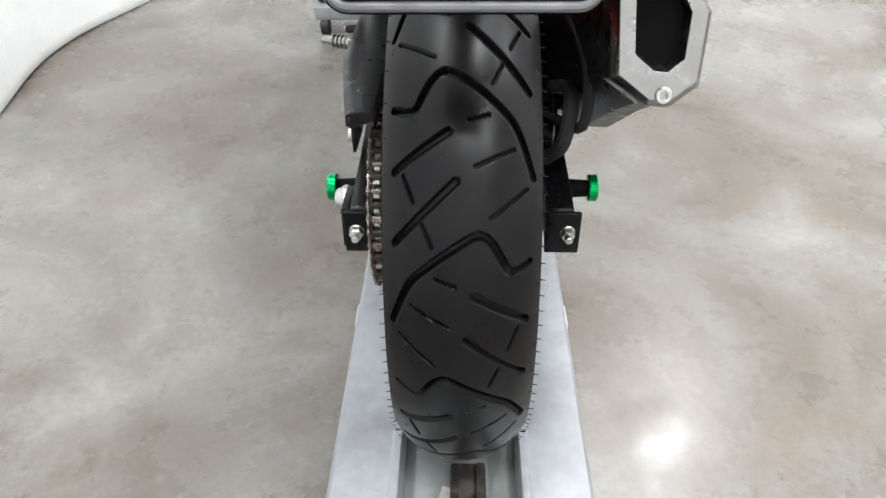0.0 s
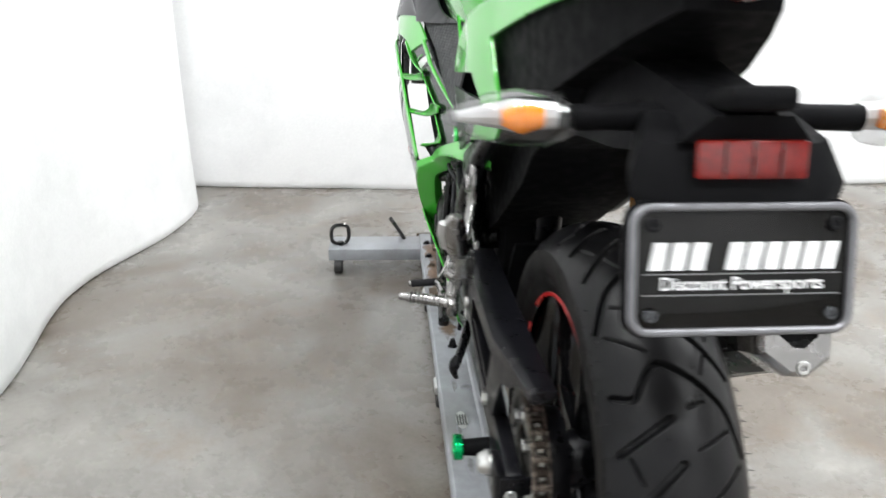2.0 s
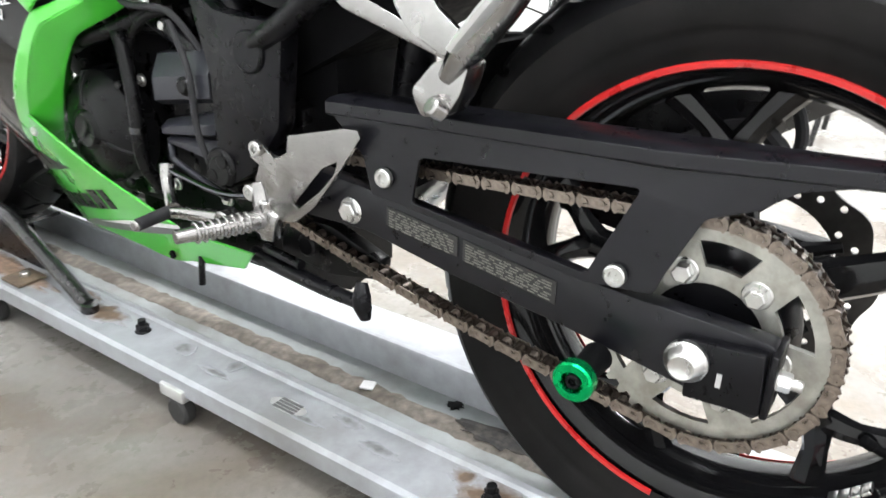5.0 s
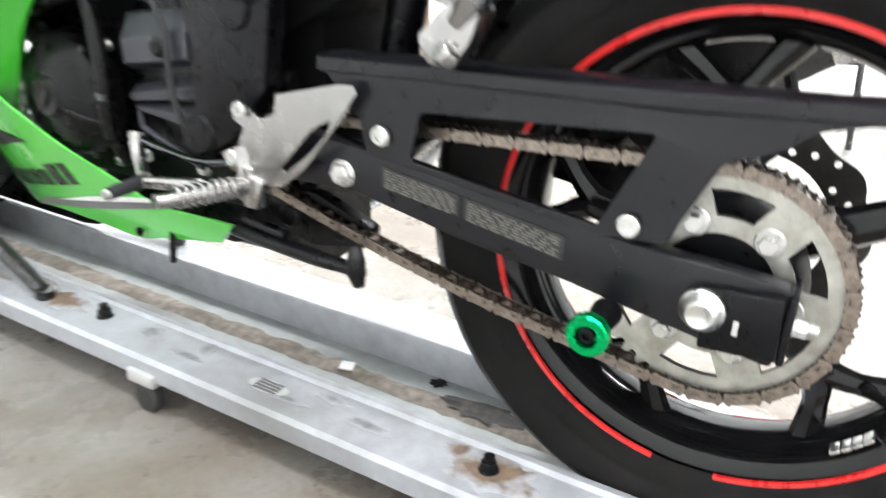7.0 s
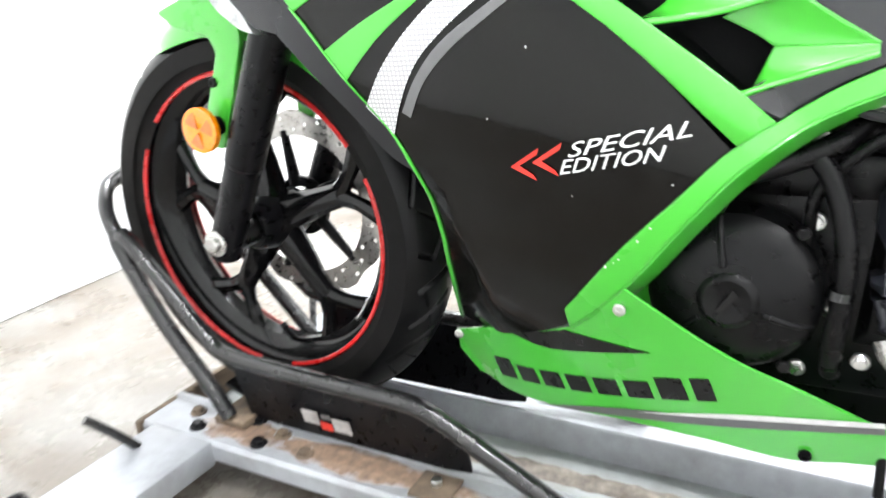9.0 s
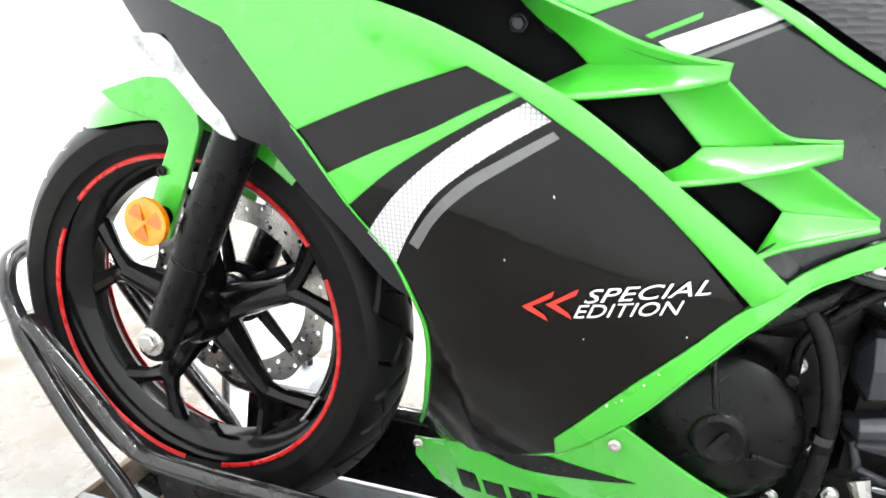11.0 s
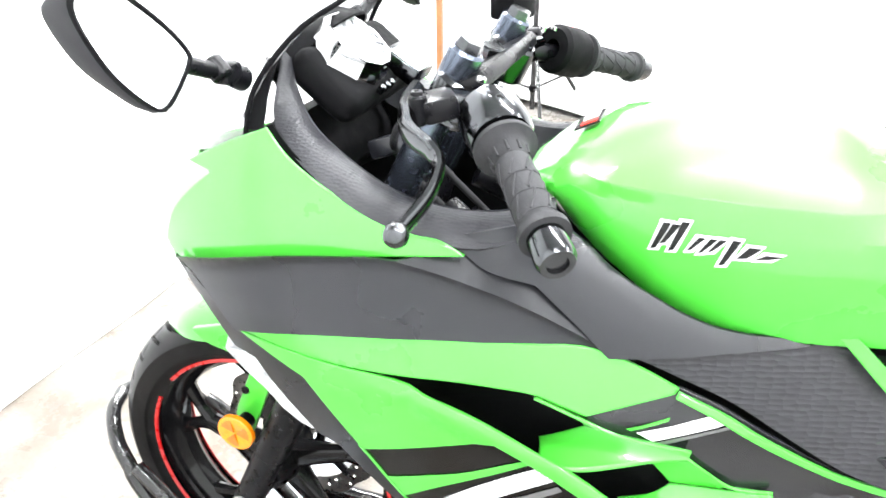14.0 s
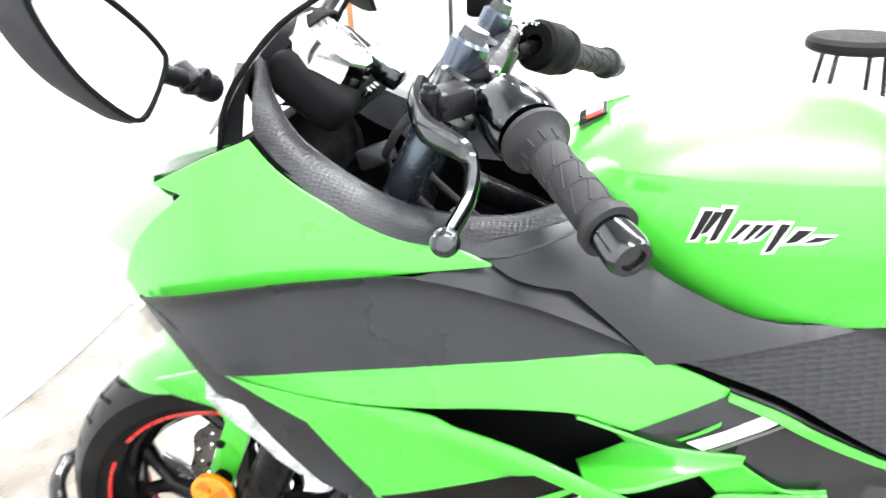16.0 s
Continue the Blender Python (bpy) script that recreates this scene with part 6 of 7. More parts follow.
for grow, material, off in ((0.0028, WHITE_DECAL, 0.0012), (0.0, BLACK_DECAL, 0.002)):
    for y0, z0, w, h in ((0.858, 0.922, 0.005, 0.030), (0.850, 0.930, 0.005, 0.022), (0.842, 0.924, 0.005, 0.032), (0.826, 0.928, 0.004, 0.016), (0.816, 0.928, 0.004, 0.017), (0.808, 0.931, 0.004, 0.015), (0.797, 0.920, 0.005, 0.028), (0.783, 0.931, 0.009, 0.013), (0.768, 0.933, 0.012, 0.006)):
        z0 += 0.008 - 0.06 * (0.86 - y0)
        tank_decal("mark_stroke" if grow == 0 else "mark_outline", [(y0 + grow, z0 - grow), (y0 - w - grow, z0 + 0.002 - grow), (y0 - w - 0.011 - grow, z0 + h + grow), (y0 - 0.009 + grow, z0 + h + grow)], material, off, "plain dark stroke of the model mark" if grow == 0 else "white outline of the model mark")
cap = part("filler_cap", lathe([(0, 0), (0.004, 0.0), (0.006, 0.02), (0.005, 0.042), (0, 0.048), (-0.01, 0.05)], 40), GUNMETAL, tank, "dark filler cap")
cap.matrix_basis = Matrix.Translation((0, 0.77, 1.021)) @ Matrix.Rotation(radians(-90), 4, "Y")
sticker = part("warning_sticker", box(0.05, 0.03, 0.002, pose(0.01, 0.945, 0.999, -26)), BLACK_DECAL, tank, "dark warning sticker at the tank's nose")
part("sticker_field", box(0.014, 0.018, 0.001, pose(-0.006, 0.944, 1.0015, -26)), RED_DECAL, sticker)
part("sticker_field", box(0.022, 0.018, 0.001, pose(0.016, 0.944, 1.0015, -26)), WHITE_DECAL, sticker)
TANK_COVER = [(1.046, 0.932), (1.004, 0.940), (0.953, 0.951), (0.921, 0.934), (0.887, 0.906), (0.844, 0.880), (0.806, 0.861), (0.774, 0.851), (0.739, 0.846), (0.673, 0.844), (0.712, 0.838), (0.787, 0.834), (0.880, 0.831), (0.913, 0.862), (0.955, 0.898), (1.001, 0.908), (1.022, 0.919)]
COVER_TOP = [(0.673, 0.846), (0.739, 0.848), (0.774, 0.853), (0.806, 0.863), (0.844, 0.882), (0.887, 0.908), (0.921, 0.936), (0.953, 0.952), (1.004, 0.942), (1.05, 0.932)]


def cover_half(y, z):
    """The flank with a rounded shoulder along the tank and a hollow below it."""
    d = max(0.0, run_of(COVER_TOP, y) - z)
    return flank(y, z) - 0.30 * max(0.0, 0.055 - d) ** 2 / 0.055


panel("tank_cover", TANK_COVER, GREY_SATIN, "satin dark grey cover under the tank", 0.005, 0.004, 0.0, cover_half, True, None, 0.008)
KNEE = [(0.876, 0.830), (0.787, 0.833), (0.712, 0.837), (0.674, 0.843), (0.648, 0.824), (0.622, 0.796), (0.596, 0.745), (0.588, 0.692), (0.650, 0.717), (0.707, 0.750), (0.761, 0.783), (0.812, 0.806), (0.850, 0.822)]
panel("knee_panel", KNEE, KNEE_TEX, "textured black knee panel", -0.010, 0.004, 0.0)
part("knee_edge", plate([(0.679, 0.853), (0.663, 0.857), (0.623, 0.820), (0.616, 0.791), (0.670, 0.846)], -0.130, -0.124), GREEN, bike, "lime green edge behind the knee panel")
SEAT_TOP = [(0.52, 0.86, 0.10), (0.42, 0.835, 0.125), (0.30, 0.815, 0.13), (0.20, 0.83, 0.12), (0.16, 0.87, 0.11)]
part("rider_seat", loft([[(-w, y, z - 0.05), (-w * 0.96, y, z - 0.015), (-w * 0.7, y, z), (0, y, z + 0.004), (w * 0.7, y, z), (w * 0.96, y, z - 0.015), (w, y, z - 0.05)] for y, z, w in SEAT_TOP]), SEAT, bike, "black vinyl rider seat")
part("passenger_seat", loft([[(-w, y, z - 0.04), (-w * 0.9, y, z), (0, y, z + 0.008), (w * 0.9, y, z), (w, y, z - 0.04)] for y, z, w in ((0.17, 0.91, 0.09), (0.08, 0.93, 0.095), (-0.05, 0.945, 0.08), (-0.14, 0.95, 0.06))]), SEAT, bike, "black vinyl passenger seat")
TAIL = [(0.489, 0.773), (0.438, 0.819), (0.281, 0.881), (0.161, 0.908), (0.019, 0.927), (-0.058, 0.939), (-0.132, 0.924), (-0.044, 0.909), (0.050, 0.890), (0.184, 0.856), (0.156, 0.805), (0.123, 0.760), (0.149, 0.730), (0.264, 0.707), (0.220, 0.768), (0.272, 0.800)]
panel("tail_cowl", TAIL, GREEN, "lime green tail cowl", 0.0, 0.005, 0.0, tail_half)
part("tail_inner", loft([[(-w, y, z0), (-w, y, z1), (w, y, z1), (w, y, z0)] for y, z0, z1, w in ((0.32, 0.70, 0.82, 0.12), (0.20, 0.74, 0.88, 0.12), (0.05, 0.79, 0.91, 0.105), (-0.08, 0.85, 0.93, 0.080), (-0.15, 0.885, 0.93, 0.060), (-0.20, 0.908, 0.93, 0.040))]), BLACK_PLASTIC, bike, "black plastic under-tail")
tail_light = part("tail_light", loft([[(-w, y, z - 0.02), (-w * 1.1, y, z + 0.01), (-w * 0.5, y, z + 0.03), (w * 0.5, y, z + 0.03), (w * 1.1, y, z + 0.01), (w, y, z - 0.02), (0, y, z - 0.03)] for y, z, w in ((-0.08, 0.935, 0.095), (-0.14, 0.937, 0.082), (-0.19, 0.942, 0.058), (-0.225, 0.946, 0.02))]), RED_LENS, bike, "glossy red faceted tail light")
fender = part("rear_fender", loft([[(-w, y, z0), (-w * 0.6, y - 0.005, z1), (w * 0.6, y - 0.005, z1), (w, y, z0)] for y, z0, z1, w in ((0.06, 0.74, 0.84, 0.085), (-0.05, 0.78, 0.865, 0.075), (-0.13, 0.785, 0.855, 0.062), (-0.21, 0.80, 0.845, 0.055), (-0.255, 0.818, 0.838, 0.05))]), BLACK_PLASTIC, bike, "black rear fender with a plate bracket")
part("plate_lamp", box(0.05, 0.05, 0.018, pose(0.0, -0.250, 0.848, -12), 0.006), BLACK_PLASTIC, fender, "number plate lamp")
part("fender_lower", loft([[(-w * 0.8, y + 0.055, z), (-w, y, z), (-w * 0.8, y - 0.012, z), (w * 0.8, y - 0.012, z), (w, y, z), (w * 0.8, y + 0.055, z)] for y, z, w in ((-0.20, 0.83, 0.062), (-0.235, 0.815, 0.075), (-0.25, 0.785, 0.086), (-0.258, 0.745, 0.074), (-0.262, 0.70, 0.05))]), BLACK_PLASTIC, fender)
for s in (-1, 1):
    arm = part("rear_signal", loft([[(s * (0.122 + 0.100 * t), -0.195 + 0.022 * w * math.sin(b) - (0.01 if math.sin(b) < -0.5 else 0.0), 0.824 + 0.0235 * w * math.cos(b)) for b in [math.pi * k / 6 for k in range(12)]] for t, w in ((0.0, 0.55), (0.06, 0.86), (0.2, 0.98), (0.42, 1.0), (0.66, 0.84), (0.86, 0.50), (0.97, 0.2), (1.0, 0.06))]), LENS, bike, "clear pointed rear turn signal with an amber bulb")
    part("signal_stalk", tube([(s * 0.045, -0.180, 0.822), (s * 0.085, -0.190, 0.824), (s * 0.125, -0.195, 0.824)], [0.013, 0.011, 0.011], 4, 12), BLACK_PLASTIC, arm)
    part("signal_bulb", tube([(s * 0.142, -0.196, 0.824), (s * 0.16, -0.196, 0.824), (s * 0.176, -0.196, 0.824)], [0.008, 0.0135, 0.006], 4, 12), AMBER, arm, "amber bulb cover")
    part("signal_mirror", tube([(s * 0.128, -0.183, 0.824), (s * 0.165, -0.182, 0.824), (s * 0.212, -0.190, 0.824)], [0.011, 0.0135, 0.004], 4, 10), PALE_METAL, arm)
part("rear_reflector", box(0.086, 0.006, 0.029, pose(0.002, -0.263, 0.806, -10), 0.003), RED_LENS, fender, "red rectangular rear reflector")
for k in range(3):
    part("reflector_rib", box(0.0016, 0.002, 0.027, pose(-0.020 + 0.0215 * k, -0.2665, 0.8066, -10)), RED_DARK, fender)

# number plate holder with a dealer's card
PLATE_Y, PLATE_Z, PLATE_TILT = -0.278, 0.725, -14
card = part("number_plate", box(0.168, 0.003, 0.092, None, 0.001), BLACK_GLOSS, bike, "black dealer card in a chrome plate frame")
card.matrix_basis = pose(0.0, PLATE_Y, PLATE_Z, PLATE_TILT)


def round_rect(w, h, r, n=6):
    out = []
    for cx, cz, a0 in ((w - r, h - r, 0), (-w + r, h - r, 90), (-w + r, -h + r, 180), (w - r, -h + r, 270)):
        out += [(cx + r * math.cos(radians(a0 + 90 * k / n)), cz + r * math.sin(radians(a0 + 90 * k / n))) for k in range(n + 1)]
    return out


def facing(bm):
    """Turns a plate built in the y, z plane to face the rear."""
    bm.transform(Matrix.Rotation(radians(-90), 4, "Z"))
    return bm


part("plate_frame", tube([(x, -0.002, z) for x, z in round_rect(0.0855, 0.0475, 0.013)], 0.0034, 1, 10, True, False), FRAME_GREY, card, "silver plate frame with rounded corners")
part("plate_backing", facing(plate(round_rect(0.0905, 0.0525, 0.017), -0.010, -0.003)), BLACK_PLASTIC, card)
for k in range(10):
    if k == 3:
        continue
    x0 = -0.0745 + (0.0148 if k > 3 else 0.0155) * k
    part("mark_block", facing(plate([(x0 + 0.001, 0.000), (x0 + 0.0125, 0.000), (x0 + 0.0165, 0.021), (x0 + 0.005, 0.021)], 0.0020, 0.0032)), WHITE_DECAL, card, "plain white block of the dealer's mark")
part("tag_line", box(0.154, 0.0008, 0.0012, pose(0, -0.0022, -0.003)), GREY_DECAL, card)
part("tag_line", box(0.154, 0.0008, 0.0012, pose(0, -0.0022, -0.019)), GREY_DECAL, card)
curve = bpy.data.curves.new("letters", "FONT")
curve.body, curve.size, curve.align_x, curve.offset, curve.extrude = "Discount Powersports", 0.0140, "CENTER", 0.0002, 0.0004
tmp = new("letters", curve)
me = bpy.data.meshes.new_from_object(tmp.evaluated_get(bpy.context.evaluated_depsgraph_get()))
bpy.data.objects.remove(tmp)
bm = bmesh.new()
bm.from_mesh(me)
bm.transform(pose(0, -0.0026, -0.0150, 90))
part("lettering", bm, WHITE_DECAL, card, "white lettering that reads Discount Powersports")
for sx, sz in ((-1, -1), (1, -1), (-1, 1), (1, 1)):
    part("plate_screw", capscrew((sx * 0.071, -0.0015, sz * 0.0345), (0, -1, 0), 0.0055, 0.003), GUNMETAL if sz < 0 else BLACK_SATIN, card)

# ---- front end ----
RAKE = Vector((0, -0.444, 0.896))
fork = part("fork", rod((-0.03, 1.405, 0.383), (0.03, 1.405, 0.383), 0.012), BLACK_SATIN, bike, "black telescopic fork")
for s in (-1, 1):
    foot = Vector((s * 0.098, 1.405, 0.383))
    part("fork_slider", join(rod(foot - RAKE * 0.03, foot + RAKE * 0.12, 0.0225, 0.0235, 28, 0.006), rod(foot + RAKE * 0.115, foot + RAKE * 0.33, 0.0255, 0.0265, 28, 0.004), rod(foot + RAKE * 0.30, foot + RAKE * 0.345, 0.0285, 0.0275, 28, 0.003)), BLACK_SATIN, fork, "satin black fork slider")
    part("fork_tube", rod(foot + RAKE * 0.33, foot + RAKE * 0.79, 0.0185, None, 28, 0.003), FORK_TUBE, fork, "slate grey fork tube")
    part("axle_lug", join(rod(foot + Vector((s * 0.012, 0, 0)), foot - Vector((s * 0.055, 0, 0)), 0.022, None, 24, 0.003)), BLACK_SATIN, fork)
    part("axle_bolt", join(hexbolt(foot + Vector((s * 0.024, 0, 0)), (s, 0, 0), 0.012, 0.009, 0.018)), STEEL, fork, "zinc front axle bolt")
    part("fork_clamp", rod(foot + RAKE * 0.52 - Vector((0, 0, 0.015)), foot + RAKE * 0.55, 0.028, None, 20, 0.003), BLACK_SATIN, fork)
    part("fork_cap", join(rod(foot + RAKE * 0.78, foot + RAKE * 0.80, 0.017, 0.013, 6)), GUNMETAL, fork)
part("lower_triple", box(0.23, 0.06, 0.03, pose(0, 1.165, 0.862, -26), 0.008), BLACK_SATIN, fork)
part("top_triple", box(0.24, 0.07, 0.02, pose(0, 1.065, 1.05, -26), 0.008), BLACK_SATIN, fork, "black top clamp")
rings = []
for d in range(56, 132, 5):
    a = radians(d)
    c, s_ = math.cos(a), math.sin(a)
    row = []
    for x, dr in ((-0.066, -0.034), (-0.062, -0.014), (-0.044, 0.006), (0.0, 0.017), (0.044, 0.006), (0.062, -0.014), (0.066, -0.034)):
        k = {56: 0.35, 61: 0.62, 66: 0.82, 71: 0.94}.get(d, 1.0)
        r = RF + 0.004 + dr * k
        row.append((x * k, FRONT[0] + r * c, FRONT[1] + r * s_))
    rings.append(row)
fender_f = part("front_fender", thicken(loft(rings, False), 0.003), GREEN, bike, "lime green front mudguard", 50)
STAY = [(1.463, 0.677), (1.399, 0.696), (1.336, 0.694), (1.330, 0.640), (1.356, 0.575), (1.387, 0.505), (1.408, 0.508), (1.408, 0.546), (1.372, 0.626), (1.382, 0.646), (1.437, 0.658)]
for s in (-1, 1):
    bm = plate(soft(STAY), -0.094, -0.086, bevel=0.002)
    part("fender_stay", bm if s < 0 else mirrored(bm), GREEN, fender_f, "lime green mudguard stay")
    refl = lathe([(0, 0), (0.003, 0.014), (0.004, 0.026), (0.003, 0.0285), (-0.004, 0.0285), (-0.004, 0)], 40)
    refl.transform(Matrix.Translation((s * 0.125, 1.389, 0.536)) @ (Matrix.Rotation(math.pi, 4, "Z") if s < 0 else Matrix.Identity(4)))
    part("side_reflector", refl, AMBER, fender_f, "round amber reflector")
    for k in range(3):
        a0 = radians(120 * k + 20)
        wedge = plate([(1.389 + r * math.cos(a), 0.536 + r * math.sin(a)) for r, a in ((0.0025, a0 + 0.5), (0.0245, a0), (0.0258, a0 + 0.35), (0.0258, a0 + 0.70), (0.0245, a0 + 1.05))], -0.1298, -0.1270, [], lambda y, z: 0.0012 * math.hypot(y - 1.389, z - 0.536) / 0.026)
        part("reflector_sector", wedge if s < 0 else mirrored(wedge), AMBER_DARK, fender_f)
    part("reflector_mount", rod((s * 0.09, 1.389, 0.536), (s * 0.122, 1.389, 0.536), 0.012), BLACK_PLASTIC, fender_f)
    part("stay_bolt", capscrew((s * 0.094, 1.385, 0.590), (s, 0, 0), 0.006, 0.004), BLACK_SATIN, fender_f)
part("front_caliper", join(box(0.06, 0.10, 0.055, pose(0.095, 1.285, 0.455, -35), 0.012), rod((0.07, 1.27, 0.47), (0.13, 1.27, 0.47), 0.018)), BLACK_SATIN, bike, "black front brake caliper")

# handlebars: near side and far side
def handlebar(s, name, label):
    a, b, c, d = Vector((s * 0.115, 1.058, 1.046)), Vector((s * 0.190, 0.992, 1.030)), Vector((s * 0.287, 0.933, 0.997)), Vector((s * 0.318, 0.914, 0.985))
    bar = part(name, tube([a, a.lerp(b, 0.5), b, c], 0.011, 4, 14), BLACK_SATIN, bike, label)
    part("bar_clamp", join(rod((s * 0.098, 1.075, 1.02), (s * 0.098, 1.055, 1.062), 0.030, None, 24, 0.004), box(0.05, 0.03, 0.03, pose(s * 0.13, 1.05, 1.045, 0, 0, s * -25), 0.006)), GUNMETAL, bar, "polished clip-on clamp")
    axis = (c - b).normalized()
    prof = [(0, 0.012), (0, 0.029), (0.005, 0.029), (0.008, 0.022), (0.014, 0.018)]
    prof += [(0.026, 0.0166), (0.027, 0.0158), (0.029, 0.0158), (0.030, 0.0166), (0.104, 0.0166), (0.106, 0.0158), (0.108, 0.0158)]
    prof += [(0.112, 0.018), (0.113, 0.0215), (0.120, 0.0215), (0.121, 0.012)]
    ribs = []
    for band in range(3):
        for k in range(7):
            a0 = 2 * math.pi * k / 7 + band * 0.3
            x0 = 0.033 + 0.0235 * band
            ribs.append(tube([(x0 + 0.020 * u, 0.0166 * math.cos(a0 + 0.55 * u), 0.0166 * math.sin(a0 + 0.55 * u)) for u in (0, 0.33, 0.66, 1)], 0.0011, 2, 6))
        ribs.append(lathe([(x0 + 0.0215, 0.0164), (x0 + 0.0218, 0.0172), (x0 + 0.0226, 0.0172), (x0 + 0.0229, 0.0164)], 28))
    for k in range(10):
        a0 = 2 * math.pi * k / 10
        ribs.append(tube([(0.014, 0.0180 * math.cos(a0), 0.0180 * math.sin(a0)), (0.025, 0.0168 * math.cos(a0), 0.0168 * math.sin(a0))], 0.0014, 2, 6))
    g = join(lathe(prof, 28), *ribs)
    q = axis.to_track_quat("X", "Z").to_matrix().to_4x4()
    g.transform(Matrix.Translation(b + axis * 0.004) @ q)
    part("grip", g, GRIP, bar, "black ribbed rubber grip")
    e = lathe([(0, 0.012), (0, 0.0155), (0.030, 0.0165), (0.036, 0.014), (0.036, 0.009), (0.033, 0.008), (0.033, 0)], 28)
    e.transform(Matrix.Translation(c + axis * 0.0) @ q)
    part("bar_end", e, GUNMETAL, bar, "dark polished bar end weight")
    sw = lathe([(-0.055, 0.012), (-0.055, 0.026), (-0.050, 0.031), (-0.012, 0.032), (-0.004, 0.028), (-0.004, 0.012)], 20)
    sw.transform(Matrix.Translation(b) @ q)
    part("switch_housing", sw, GUNMETAL if s < 0 else BLACK_PLASTIC, bar, "switch housing")
    for k in range(3):
        part("housing_screw", capscrew((s * (0.135 + 0.018 * k), 1.030 - 0.011 * k, 1.070 - 0.003 * k), (0, -0.2, 1), 0.005, 0.004), CHROME, bar)
    part("switch_button", box(0.016, 0.012, 0.012, pose(s * 0.168, 1.000, 1.062, 20), 0.002), RED_DECAL if s > 0 else BLACK_PLASTIC, bar)
    perch = part("lever_perch", join(box(0.04, 0.035, 0.024, pose(s * 0.165, 1.062, 1.052, -10, 0, s * -30), 0.006), rod((s * 0.185, 1.075, 1.038), (s * 0.185, 1.075, 1.066), 0.009, None, 16, 0.002), capscrew((s * 0.185, 1.075, 1.066), (0, 0, 1), 0.006, 0.004)), BLACK_SATIN, bar)
    lev = tube([(s * 0.142, 1.092, 1.056), (s * 0.175, 1.088, 1.050), (s * 0.212, 1.072, 1.040), (s * 0.238, 1.042, 1.034), (s * 0.252, 1.031, 1.026), (s * 0.290, 1.026, 1.016), (s * 0.332, 1.034, 1.003)], [0.009, 0.0092, 0.0088, 0.0072, 0.006, 0.0058, 0.0055], 6, 10, flat=1.5)
    part("lever_blade", join(lev), GUNMETAL if s < 0 else BLACK_SATIN, bar, "polished control lever")
    ball = bmesh.new()
    bmesh.ops.create_uvsphere(ball, u_segments=18, v_segments=12, radius=0.0105, matrix=Matrix.Translation((s * 0.336, 1.035, 1.002)))
    part("lever_ball", ball, GUNMETAL if s < 0 else BLACK_SATIN, bar)
    return bar


near_bar = handlebar(-1, "clip_on_bar", "near clip-on handlebar with clutch lever")
far_bar = handlebar(1, "clip_on_bar", "far clip-on handlebar with brake lever")
mc = part("brake_master", join(box(0.05, 0.04, 0.035, pose(0.155, 1.075, 1.095, 0, 0, -20), 0.006), box(0.056, 0.046, 0.012, pose(0.155, 1.075, 1.118, 0, 0, -20), 0.004)), BLACK_PLASTIC, far_bar, "black brake fluid reservoir")
part("clutch_cable", tube([(-0.145, 1.09, 1.045), (-0.11, 1.13, 1.00), (-0.04, 1.15, 0.94), (-0.05, 1.05, 0.85)], 0.0045, 8, 10), GRIP, near_bar)
part("throttle_cable", tube([(0.15, 1.05, 1.03), (0.11, 1.12, 1.00), (0.03, 1.15, 0.95), (0.02, 1.05, 0.85)], 0.0045, 8, 10), GRIP, far_bar)

# cockpit
part("cockpit_shell", box(0.26, 0.14, 0.10, pose(0, 1.30, 0.93, -30), 0.03), BLACK_PLASTIC, bike, "black cockpit shell")
dash = part("instrument_panel", box(0.205, 0.045, 0.095, None, 0.018, 3), BLACK_PLASTIC, bike, "black instrument panel with a bright round tachometer and a small screen")
dash.matrix_basis = pose(0.004, 1.222, 1.038, -50)
hexa = [(0.050 * math.cos(radians(a)) * k, 0.050 * math.sin(radians(a)) * k) for a, k in ((0, 0.98), (40, 1.0), (75, 0.95), (105, 0.95), (140, 1.0), (180, 1.05), (220, 1.0), (255, 0.95), (285, 0.95), (320, 1.0))]


def at_dial(bm, x, y):
    bm.transform(Matrix.Translation((x, y, 0.012)) @ Matrix.Rotation(radians(-90), 4, "Z"))
    return bm


def bezel(k, y):
    return [(-0.036 + a * k, y, 0.012 + b * k) for a, b in hexa]


part("tachometer_ring", loft([bezel(1.02, -0.020), bezel(1.0, -0.030), bezel(0.86, -0.046), bezel(0.82, -0.046), bezel(0.80, -0.040)], True, False), CHROME, dash, "faceted bright tachometer surround", 20)
part("tachometer", at_dial(lathe([(0, 0), (0.001, 0.0), (0.001, 0.041), (0, 0.042)], 40), -0.036, -0.0405), SILVER_FACE, dash, "silver-faced tachometer")
for k in range(13):
    a = radians(225 - 22.5 * k)
    part("dial_mark", box(0.0016, 0.0008, 0.007, Matrix.Translation((-0.036 + 0.033 * math.cos(a), -0.0420, 0.012 + 0.033 * math.sin(a))) @ Matrix.Rotation(math.pi / 2 - a, 4, "Y")), BLACK_DECAL, dash)
part("dial_needle", box(0.0018, 0.0010, 0.034, Matrix.Translation((-0.045, -0.0432, 0.002)) @ Matrix.Rotation(radians(222), 4, "Y")), RED_DECAL, dash)
part("screen_frame", box(0.056, 0.022, 0.052, pose(0.036, -0.0300, -0.034, -8), 0.004), GUNMETAL, dash, "dark bright-edged screen surround")
part("dash_screen", box(0.046, 0.003, 0.042, pose(0.036, -0.0405, -0.0345, -8), 0.001), SILVER_FACE, dash, "pale screen")
